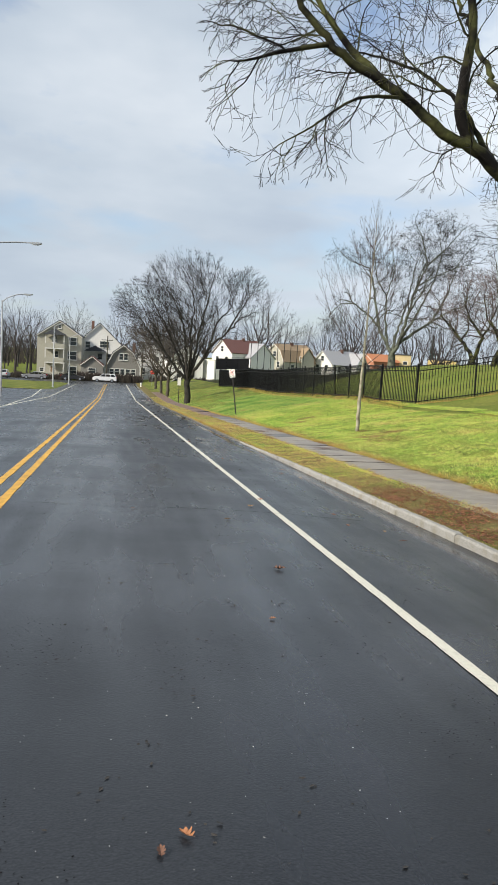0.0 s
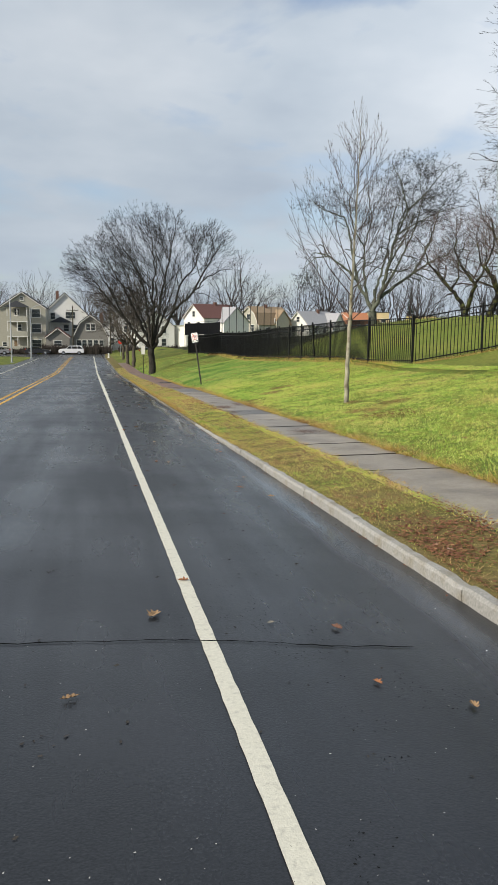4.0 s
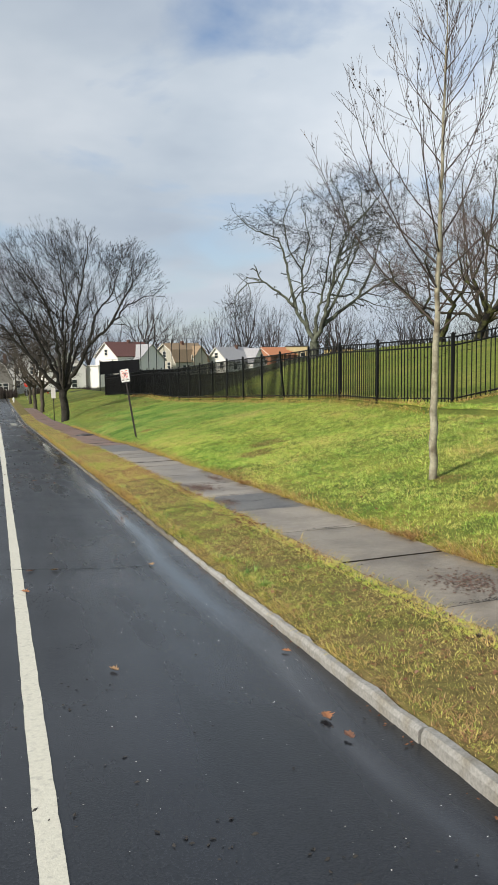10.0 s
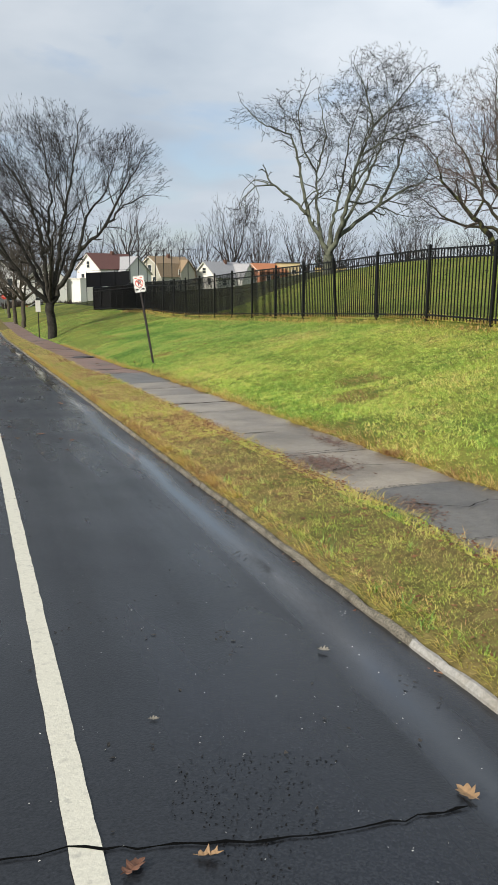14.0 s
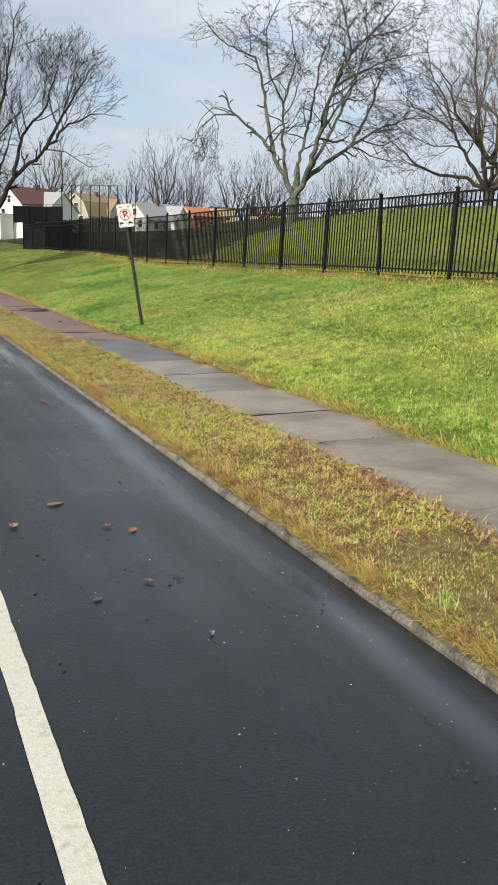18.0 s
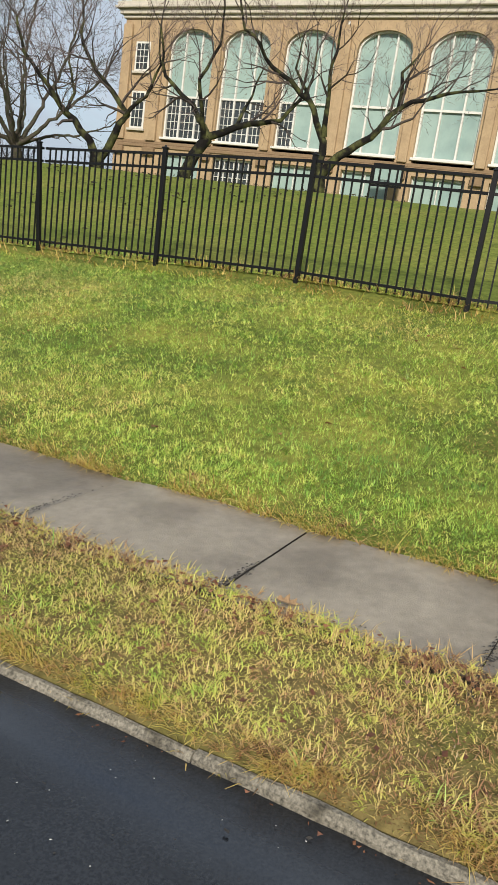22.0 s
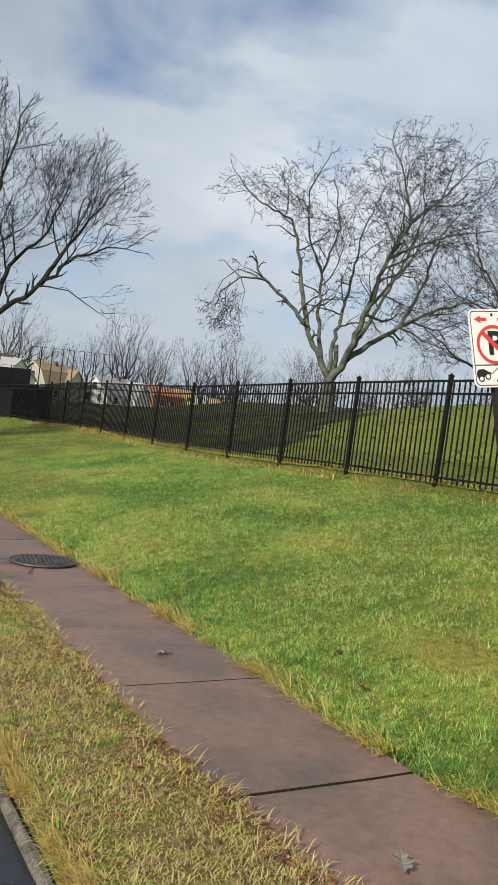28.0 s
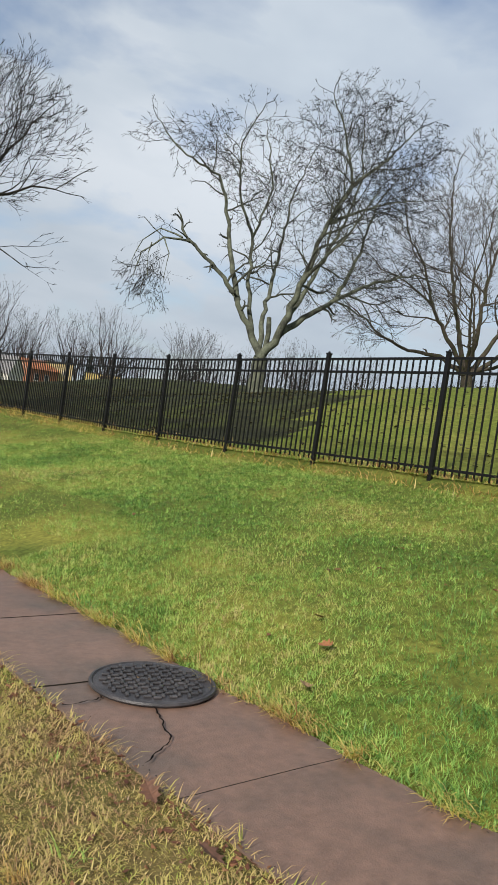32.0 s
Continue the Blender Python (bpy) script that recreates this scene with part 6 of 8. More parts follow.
def flat_building(x, y, yaw, w, d, high, wall, label, openings):
    b = thing("flat_building", pose(x, y, -3.5, 0, 0, yaw), label, "building")
    part("wall", boxed(-w / 2, w / 2, 0, d, -0.5, high), WALLS[wall], b)
    part("roof", boxed(-w / 2 - 0.2, w / 2 + 0.2, -0.2, d + 0.2, high, high + 0.25, bevel=0.03), ROOFS["dark"], b)
    for k in range(openings):
        px = -w / 2 + w * (k + 0.5) / openings
        f = new("window"); f.parent = b; f.matrix_basis = pose(px, 0, high - 2.0)
        part("window_frame", boxed(-0.6, 0.6, -0.06, -0.004, -0.5, 0.5), FRAME_WHITE, f)
        part("pane", boxed(-0.5, 0.5, -0.075, -0.062, -0.4, 0.4), PANE_DARK, f)


flat_building(70.5, 190, -22, 5.4, 6.0, 8.3, "tan", "boxy tan building with a flat roof", 2)
flat_building(89.0, 206, -24, 8.0, 6.0, 7.7, "yellow", "long low yellow building with a flat roof", 3)


# ---- no-parking sign ----
def flat_disc(bm, cx, cz, r_out, r_in, y, n=40):
    for k in range(n):
        a, c = 2 * math.pi * k / n, 2 * math.pi * (k + 1) / n
        if r_in:
            bm.faces.new([bm.verts.new(p) for p in ((cx + r_in * math.cos(a), y, cz + r_in * math.sin(a)), (cx + r_out * math.cos(a), y, cz + r_out * math.sin(a)), (cx + r_out * math.cos(c), y, cz + r_out * math.sin(c)), (cx + r_in * math.cos(c), y, cz + r_in * math.sin(c)))])
        else:
            bm.faces.new([bm.verts.new(p) for p in ((cx, y, cz), (cx + r_out * math.cos(a), y, cz + r_out * math.sin(a)), (cx + r_out * math.cos(c), y, cz + r_out * math.sin(c)))])
    return bm


def flat_poly(bm, pts, y):
    bm.faces.new([bm.verts.new((px, y, pz)) for px, pz in pts])
    return bm


def round_rect(w, h, r, n=6):
    out = []
    for cx, cz, a0 in ((w / 2 - r, h / 2 - r, 0), (-w / 2 + r, h / 2 - r, 90), (-w / 2 + r, -h / 2 + r, 180), (w / 2 - r, -h / 2 + r, 270)):
        for k in range(n + 1):
            a = radians(a0 + 90 * k / n)
            out.append((cx + r * math.cos(a), cz + r * math.sin(a)))
    return out


def no_parking_sign():
    b = thing("parking_sign", pose(4.49, 37.05, land_z(4.49, 37.05) - 0.02), "leaning no-parking tow-away sign on a brown steel post in the lawn", "road sign")
    up = Vector((-0.23, 0.46, 2.06)).normalized()
    across = Vector((0.97, -0.24, 0))
    across = (across - up * across.dot(up)).normalized()
    deep = up.cross(across)
    b.matrix_basis = Matrix(((across.x, deep.x, up.x, 4.49), (across.y, deep.y, up.y, 37.05), (across.z, deep.z, up.z, land_z(4.49, 37.05) - 0.02), (0, 0, 0, 1)))
    # U-channel post
    bm = bmesh.new()
    prof = [(-0.032, 0.012), (-0.032, 0.006), (-0.018, 0.006), (-0.014, -0.014), (0.014, -0.014), (0.018, 0.006), (0.032, 0.006), (0.032, 0.012), (0.014, 0.012), (0.010, -0.008), (-0.010, -0.008), (-0.014, 0.012)]
    prism(bm, prof, -0.3, 2.44, "xy")
    part("post", bm, RUST_STEEL, b)
    bm = bmesh.new()
    for k in range(46):
        flat_disc(bm, 0, 0.12 + 0.045 * k, 0.0036, 0, -0.0146, 8)
    part("post_holes", bm, IRON, b)
    zc = 2.24
    plate = new("plate"); plate.parent = b; plate.matrix_basis = pose(0, -0.019, zc)
    bm = bmesh.new()
    prism(bm, round_rect(0.305, 0.457, 0.035), -0.0015, 0.0015)
    part("sign_face", bm, SIGN_WHITE, plate)
    # printed matter, a hair in front of the face
    y = -0.0025
    o, i = round_rect(0.285, 0.437, 0.028), round_rect(0.275, 0.427, 0.024)
    bm = bmesh.new()
    for k in range(len(o)):
        j = (k + 1) % len(o)
        bm.faces.new([bm.verts.new((p[0], y, p[1])) for p in (o[k], o[j], i[j], i[k])])
    part("border", bm, SIGN_BLACK, plate)
    part("rule", flat_poly(bmesh.new(), [(-0.137, -0.102), (0.137, -0.102), (0.137, -0.096), (-0.137, -0.096)], y), SIGN_BLACK, plate)
    cu = bpy.data.curves.new("letter", "FONT")
    cu.body, cu.size, cu.align_x, cu.align_y, cu.offset = "P", 0.19, "CENTER", "CENTER", 0.006
    cu.materials.append(SIGN_BLACK)
    ob = new("letter", cu); ob.parent = plate; ob.matrix_basis = pose(0.004, y, 0.022, 90, 0, 0)
    part("ring", flat_disc(bmesh.new(), 0, 0.02, 0.115, 0.096, y - 0.001), SIGN_RED, plate)
    s = 0.0095
    d = 0.100 * 0.7071
    part("slash", flat_poly(bmesh.new(), [(-d - s, 0.02 + d - s), (d - s, 0.02 - d - s), (d + s, 0.02 - d + s), (-d + s, 0.02 + d + s)], y - 0.001), SIGN_RED, plate)
    for sgn in (-1, 1):
        pts = [(sgn * 0.035, 0.158), (sgn * 0.075, 0.158), (sgn * 0.075, 0.145), (sgn * 0.118, 0.168), (sgn * 0.075, 0.191), (sgn * 0.075, 0.178), (sgn * 0.035, 0.178)]
        part("arrow", flat_poly(bmesh.new(), pts if sgn < 0 else pts[::-1], y), SIGN_RED, plate)
    # tow picture: two black vehicles on white wheels with a hook line
    part("tow_truck", flat_poly(bmesh.new(), [(0.02, -0.168), (0.13, -0.168), (0.13, -0.145), (0.108, -0.138), (0.092, -0.120), (0.060, -0.120), (0.052, -0.142), (0.02, -0.146)], y), SIGN_BLACK, plate)
    part("towed_car", flat_poly(bmesh.new(), [(-0.13, -0.175), (-0.05, -0.160), (-0.036, -0.145), (-0.06, -0.136), (-0.085, -0.122), (-0.125, -0.126), (-0.135, -0.150)], y), SIGN_BLACK, plate)
    for cx, cz in ((0.04, -0.172), (0.105, -0.172), (-0.105, -0.178), (-0.062, -0.166)):
        part("tyre", flat_disc(bmesh.new(), cx, cz, 0.019, 0.012, y - 0.001, 20), SIGN_BLACK, plate)
        part("wheel", flat_disc(bmesh.new(), cx, cz, 0.012, 0, y - 0.001, 20), SIGN_WHITE, plate)
    part("tow_line", flat_poly(bmesh.new(), [(-0.04, -0.150), (0.012, -0.112), (0.05, -0.118), (0.05, -0.122), (0.013, -0.117), (-0.038, -0.154)], y), SIGN_BLACK, plate)
    for zz in (0.195, -0.192):
        part("bolt", flat_disc(bmesh.new(), 0, zz, 0.009, 0, y - 0.002, 12), SIGN_BLACK, plate)


no_parking_sign()


def small_sign():
    b = thing("parking_sign", pose(3.7, 66.0, land_z(3.7, 66.0)), "narrow white parking sign on a thin post near the street trees", "road sign")
    part("post", boxed(-0.03, 0.03, -0.02, 0.02, -0.3, 2.3), RUST_STEEL, b)
    part("plate", boxed(-0.15, 0.15, -0.03, -0.021, 1.6, 2.3, bevel=0.003), SIGN_WHITE, b)


small_sign()


def stop_sign():
    b = thing("stop_sign", pose(4.3, 131, land_z(4.3, 131)), "red octagonal stop sign at the crossing", "road sign")
    part("post", boxed(-0.03, 0.03, -0.02, 0.02, -0.3, 2.6), GALV, b)
    octo = [(0.4 * math.cos(radians(22.5 + 45 * k)), 2.3 + 0.4 * math.sin(radians(22.5 + 45 * k))) for k in range(8)]
    part("plate", prism(bmesh.new(), octo, -0.035, -0.022), SIGN_RED, b)
    cu = bpy.data.curves.new("lettering", "FONT")
    cu.body, cu.size, cu.align_x, cu.align_y = "STOP", 0.26, "CENTER", "CENTER"
    cu.materials.append(SIGN_WHITE)
    ob = new("lettering", cu); ob.parent = b; ob.matrix_basis = pose(0, -0.04, 2.3, 90, 0, 0)


stop_sign()


# ---- street lamps and poles ----
def street_lamp(x, y, z, yaw, height=9.0, arm=2.2, label="galvanised street lamp with a curved arm"):
    b = thing("street_lamp", pose(x, y, z, 0, 0, yaw), label, "street lamp", "street lamps")
    bm = bmesh.new()
    tube(bm, [(0, 0, -0.3), (0, 0, height * 0.5), (0, 0, height)], [0.11, 0.085, 0.055], 10)
    part("pole", bm, GALV, b)
    part("base", boxed(-0.17, 0.17, -0.17, 0.17, -0.2, 0.12, bevel=0.02), GALV, b)
    bm = bmesh.new()
    pts = [(0, 0, height - 0.15)] + [(arm * f, 0, height + 0.62 * math.sin(f * math.pi / 2)) for f in (0.2, 0.4, 0.6, 0.8, 1.0)]
    tube(bm, pts, [0.045] * 6, 8)
    part("arm", bm, GALV, b)
    bm = bmesh.new()
    prism(bm, [(-0.05, -0.11), (0.55, -0.15), (0.68, 0.0), (0.55, 0.15), (-0.05, 0.11)], height + 0.55, height + 0.66, "xy")
    bmesh.ops.translate(bm, vec=(arm, 0, 0), verts=bm.verts[:])
    head = part("lamp_head", bm, GALV, b)
    bm = bmesh.new()
    prism(bm, [(0.1, -0.09), (0.5, -0.11), (0.5, 0.11), (0.1, 0.09)], height + 0.50, height + 0.546, "xy")
    bmesh.ops.translate(bm, vec=(arm, 0, 0), verts=bm.verts[:])
    part("lens", bm, LAMP_CLEAR, head)
    return b


street_lamp(-11.9, 45, -1.9, 0, 9.2, 4.6)
street_lamp(-11.6, 65, -2.7, 0, 8.2, 1.8)
street_lamp(-9.9, 100, -3.4, 0, 8.0, 2.6)
street_lamp(-9.0, 120, -3.7, 0, 7.2, 2.0)


def utility_pole(x, y, z, height, arms=1):
    b = thing("utility_pole", pose(x, y, z), "weathered wooden utility pole with a cross arm", "pole", "utility poles")
    bm = bmesh.new()
    tube(bm, [(0, 0, -0.5), (0.05, 0, height)], [0.15, 0.10], 9)
    part("pole", bm, BARK_DARK, b)
    part("cross_arm", boxed(-1.1, 1.1, -0.16, -0.05, height - 0.9, height - 0.78), BARK_DARK, b)
    for dx in (-0.95, -0.4, 0.4, 0.95):
        part("insulator", boxed(dx - 0.04, dx + 0.04, -0.14, -0.07, height - 0.78, height - 0.62, bevel=0.015), GALV, b)


utility_pole(-3.7, 155, -4.3, 9.0)
utility_pole(-18.5, 155, -4.3, 9.0)
utility_pole(3.4, 158, -4.3, 8.5)


def hydrant():
    b = thing("fire_hydrant", pose(2.25, 125, land_z(2.25, 125)), "pale fire hydrant on the verge", "hydrant")
    bm = bmesh.new()
    tube(bm, [(0, 0, -0.1), (0, 0, 0.05), (0, 0, 0.06), (0, 0, 0.5), (0, 0, 0.52), (0, 0, 0.62), (0, 0, 0.7)], [0.15, 0.15, 0.11, 0.11, 0.14, 0.13, 0.04], 12)
    part("barrel", bm, SIGN_WHITE, b)
    for s in (-1, 1):
        bm = bmesh.new()
        tube(bm, [(s * 0.1, 0, 0.4), (s * 0.19, 0, 0.4)], [0.05, 0.055], 10)
        part("outlet", bm, SIGN_WHITE, b)


hydrant()


# ---- vehicles ----
def car(x, y, z, yaw, body_mat, label, kind="suv"):
    b = thing("car", pose(x, y, z, 0, 0, yaw), label, "car", "cars")
    L, W = (4.5, 1.8)
    roof_z = 1.68 if kind == "suv" else 1.45
    bm = bmesh.new()
    if kind == "suv":
        side = [(-2.22, 0.35), (2.2, 0.35), (2.25, 0.75), (2.05, 1.0), (1.05, 1.08), (-2.2, 1.1), (-2.26, 0.7)]
        cab = [(0.98, 1.06), (0.45, 1.6), (-1.85, 1.66), (-2.15, 1.08)]
        glass = [(0.86, 1.1), (0.42, 1.54), (-1.75, 1.58), (-2.02, 1.12)]
    else:
        side = [(-2.22, 0.3), (2.2, 0.3), (2.25, 0.6), (2.0, 0.82), (0.95, 0.92), (-1.7, 0.95), (-2.25, 0.85)]
        cab = [(0.9, 0.9), (0.2, 1.4), (-1.0, 1.43), (-1.8, 0.93)]
        glass = [(0.78, 0.94), (0.16, 1.34), (-0.95, 1.37), (-1.62, 0.96)]
    prism(bm, side, -W / 2, W / 2)
    bmesh.ops.bevel(bm, geom=bm.edges[:], offset=0.06, segments=2, affect="EDGES", clamp_overlap=True)
    body = part("body", bm, body_mat, b, smooth=False)
    bm = bmesh.new()
    prism(bm, cab, -W / 2 + 0.12, W / 2 - 0.12)
    bmesh.ops.bevel(bm, geom=bm.edges[:], offset=0.05, segments=2, affect="EDGES", clamp_overlap=True)
    part("cabin", bm, body_mat, b)
    n = 3
    for s in (-1, 1):
        x0, x1 = glass[3][0], glass[0][0]
        for k in range(n):
            a, c = x0 + (x1 - x0) * k / n + 0.05, x0 + (x1 - x0) * (k + 1) / n - 0.05
            def top(u):
                if u > glass[1][0]:
                    return glass[1][1] + (glass[0][1] - glass[1][1]) * (u - glass[1][0]) / (glass[0][0] - glass[1][0])
                if u < glass[2][0]:
                    return glass[2][1] + (glass[3][1] - glass[2][1]) * (u - glass[2][0]) / (glass[3][0] - glass[2][0])
                return glass[1][1]
            z0 = glass[0][1] + 0.01
            pts = [(a, z0), (c, z0), (c, max(z0 + 0.02, top(c))), ((a + c) / 2, max(z0 + 0.02, top((a + c) / 2))), (a, max(z0 + 0.02, top(a)))]
            part("side_window", prism(bmesh.new(), pts, s * (W / 2 - 0.118), s * (W / 2 - 0.10)), GLASS_CAR, b)
    for q, (p0, p1) in (("windscreen", (cab[0], cab[1])), ("rear_window", (cab[3], cab[2]))):
        dx, dz = p1[0] - p0[0], p1[1] - p0[1]
        Ln = math.hypot(dx, dz)
        nx, nz = (dz / Ln, -dx / Ln) if q == "windscreen" else (-dz / Ln, dx / Ln)
        a = (p0[0] + dx * 0.15, p0[1] + dz * 0.15); c = (p0[0] + dx * 0.85, p0[1] + dz * 0.85)
        quad = [(a[0] + nx * 0.004, a[1] + nz * 0.004), (c[0] + nx * 0.004, c[1] + nz * 0.004), (c[0] + nx * 0.02, c[1] + nz * 0.02), (a[0] + nx * 0.02, a[1] + nz * 0.02)]
        part(q, prism(bmesh.new(), quad, -W / 2 + 0.22, W / 2 - 0.22), GLASS_CAR, b)
    for wx in (1.38, -1.38):
        for s in (-1, 1):
            w = new("wheel"); w.parent = b; w.matrix_basis = pose(wx, s * (W / 2 - 0.08), 0.34)
            bm = bmesh.new()
            tube(bm, [(0, -0.11, 0), (0, -0.09, 0), (0, 0.09, 0), (0, 0.11, 0)], [0.29, 0.34, 0.34, 0.29], 20)
            part("tyre", bm, RUBBER, w)
            bm = bmesh.new()
            tube(bm, [(0, -0.118, 0), (0, 0.118, 0)], [0.2, 0.2], 16)
            part("rim", bm, CHROME, w)
    for s in (-1, 1):
        part("head_light", boxed(2.16, 2.27, s * 0.66 - 0.16, s * 0.66 + 0.16, 0.66, 0.82, bevel=0.02), LAMP_CLEAR, b)
        part("tail_light", boxed(-2.28, -2.2, s * 0.74 - 0.1, s * 0.74 + 0.1, 0.78, 1.02, bevel=0.02), LAMP_RED, b)
    part("front_bumper", boxed(2.14, 2.3, -0.82, 0.82, 0.36, 0.56, bevel=0.04), RUBBER, b)
    part("rear_bumper", boxed(-2.32, -2.16, -0.82, 0.82, 0.36, 0.58, bevel=0.04), RUBBER, b)
    return b


car(-3.9, 147.5, road_z(147.5) - 0.02, 180, paint("white_car_paint", (0.72, 0.72, 0.72)), "white boxy sport utility car on the cross street")
car(-16.8, 147, road_z(147) - 0.02, 180, paint("grey_car_paint", (0.22, 0.22, 0.23)), "grey saloon car on the cross street", "saloon")
car(-10.0, 151, road_z(151) - 0.02, 0, paint("black_car_paint", (0.02, 0.02, 0.022)), "dark saloon car parked before the houses", "saloon")
car(-21.8, 143, road_z(143) - 0.02, 90, paint("silver_car_paint", (0.45, 0.46, 0.47), 0.25), "pale car parked beyond the grass island")
car(10.5, 146.0, road_z(147.5) - 0.02, 0, paint("navy_car_paint", (0.03, 0.035, 0.05)), "dark car parked along the cross street", "saloon")


# ---- grass island on the far side ----
def island():
    xs = list(np.linspace(-40, -9.3, 14)); ys = list(np.linspace(92, 128, 16))
    verts, faces = [], []
    for y in ys:
        for x in xs:
            edge = min(1.0, (-9.3 - x) / 0.25, (y - 92) / 0.25 if y > 92 else 0, (128 - y) / 0.25 if y < 128 else 0)
            round_in = max(0.0, 3.0 - (y - 92)) * 0.6
            verts.append((x - (round_in if x > -12 else 0), y, road_z(float(y)) - 0.02 + 0.17 * max(0.0, edge)))
    n = len(xs)
    faces = [(j * n + i, j * n + i + 1, (j + 1) * n + i + 1, (j + 1) * n + i) for j in range(len(ys) - 1) for i in range(n - 1)]
    tagged(mesh_object("grass_island", verts, faces, SOIL, smooth=True), "raised grass island beside the turning lane", "lawn", kind="structure")


island()


# ---- ball court fence ----
def mesh_fence(points, height, name, label, screen=None, wire=True, post_r=0.03, top=True):
    b = tagged(new(name), label, "fence", kind="structure")
    for x, y, z in points:
        bm = bmesh.new()
        tube(bm, [(x, y, z - 0.2), (x, y, z + height)], [post_r, post_r], 7)
        part("post", bm, BLACK_METAL, b)
    for (xa, ya, za), (xb, yb, zb) in zip(points, points[1:]):
        if top:
            bm = bmesh.new()
            tube(bm, [(xa, ya, za + height), (xb, yb, zb + height)], [post_r * 0.45] * 2, 6)
            part("top_rail", bm, BLACK_METAL, b)
        if screen:
            s0, s1 = screen
            bm = bmesh.new()
            d = Vector((xb - xa, yb - ya, 0)).normalized()
            nrm = Vector((-d.y, d.x, 0)) * 0.012
            q = [(xa, ya, za + s0), (xb, yb, zb + s0), (xb, yb, zb + s1), (xa, ya, za + s1)]
            f = [bm.verts.new(Vector(p) + nrm) for p in q]
            g = [bm.verts.new(Vector(p) - nrm) for p in q]
            bm.faces.new(f); bm.faces.new(g[::-1])
            for k in range(4):
                bm.faces.new((f[(k + 1) % 4], f[k], g[k], g[(k + 1) % 4]))
            part("windscreen", bm, SCREEN, b)
    return b


court = [(15.5 + 0.92 * k, 97.5 + 0.15 * k, -1.0 + 0.05 * k) for k in range(9)]
mesh_fence(court, 4.75, "court_fence", "tall thin posts of the ball court backstop", post_r=0.042)
mesh_fence([(10.0, 90, -1.2), (11.3, 90.2, -1.15), (12.7, 90.4, -1.1), (14.1, 90.6, -1.0)], 2.9, "court_fence", "ball court fence hung with black fabric", screen=(1.45, 2.75))
end = fence_line()[-1]
zz = land_z(end[0], end[1])
mesh_fence([(9.27, 80.8, zz), (10.8, 83.0, zz - 0.05), (12.6, 86.0, zz + 0.1), (14.2, 89.4, zz + 0.3)], 1.75, "court_fence", "black fabric-covered fence turning away from the road", screen=(0.05, 1.9))
line_far = [p for p in fence_line() if p[1] > 67]
mesh_fence([(x + 0.06, y, land_z(x, y)) for x, y in line_far], 1.62, "fence_screen", "black fabric on the far end of the picket fence", screen=(0.1, 1.58), top=False, post_r=0.02)


# ---- manhole ----
def manhole():
    b = thing("manhole_cover", pose(3.38, 43.13, path_z(3.38, 43.13) + 0.012, -math.degrees(math.atan(SLOPE)), 0, 20), "round cast iron manhole cover set into the footpath", "manhole cover")
    bm = bmesh.new()
    tube(bm, [(0, 0, -0.05), (0, 0, 0.012), (0, 0, 0.018)], [0.365, 0.365, 0.355], 48)
    part("lid", bm, IRON, b)
    bm = bmesh.new()
    ring = [(0.378 * math.cos(a), 0.378 * math.sin(a), 0.008) for a in np.linspace(0, 2 * math.pi, 49)]
    tube(bm, ring, [0.014] * 49, 6, caps=False)
    part("rim", bm, IRON, b)
    sm = bpy.data.meshes.new("stud")
    q = boxed(-0.024, 0.024, -0.011, 0.011, 0.0, 0.014, bevel=0.004)
    q.to_mesh(sm); q.free(); sm.materials.append(IRON)
    for i in range(-6, 7):
        for j in range(-6, 7):
            x, y = i * 0.056 + (0.028 if j % 2 else 0), j * 0.052
            if math.hypot(x, y) < 0.325:
                o = new("stud", sm); o.parent = b; o.matrix_basis = pose(x, y, 0.018, 0, 0, 45 if (i + j) % 2 else -45)


manhole()


# ---- road details ----
def ribbon(name, pts, width, mat, label, up=0.006, place=on_road, seed=1, wobble=0.012, category="crack", steps=8):
    rng = random.Random(seed)
    fine = []
    for (xa, ya), (xb, yb) in zip(pts, pts[1:]):
        for k in range(steps):
            f = k / steps
            fine.append((xa + (xb - xa) * f + rng.uniform(-wobble, wobble), ya + (yb - ya) * f + rng.uniform(-wobble, wobble)))
    fine.append(pts[-1])
    verts, faces = [], []
    for i, p in enumerate(fine):
        q, r = fine[max(0, i - 1)], fine[min(len(fine) - 1, i + 1)]
        d = Vector((r[0] - q[0], r[1] - q[1])).normalized()
        w = width * rng.uniform(0.35, 1.2) / 2 * (0.3 if i in (0, len(fine) - 1) else 1)
        verts += [place(p[0] - d.y * w, p[1] + d.x * w, up), place(p[0] + d.y * w, p[1] - d.x * w, up)]
        if i:
            faces.append((2 * i - 2, 2 * i - 1, 2 * i + 1, 2 * i))
    return tagged(mesh_object(name, verts, faces, mat), label, category, kind="structure")


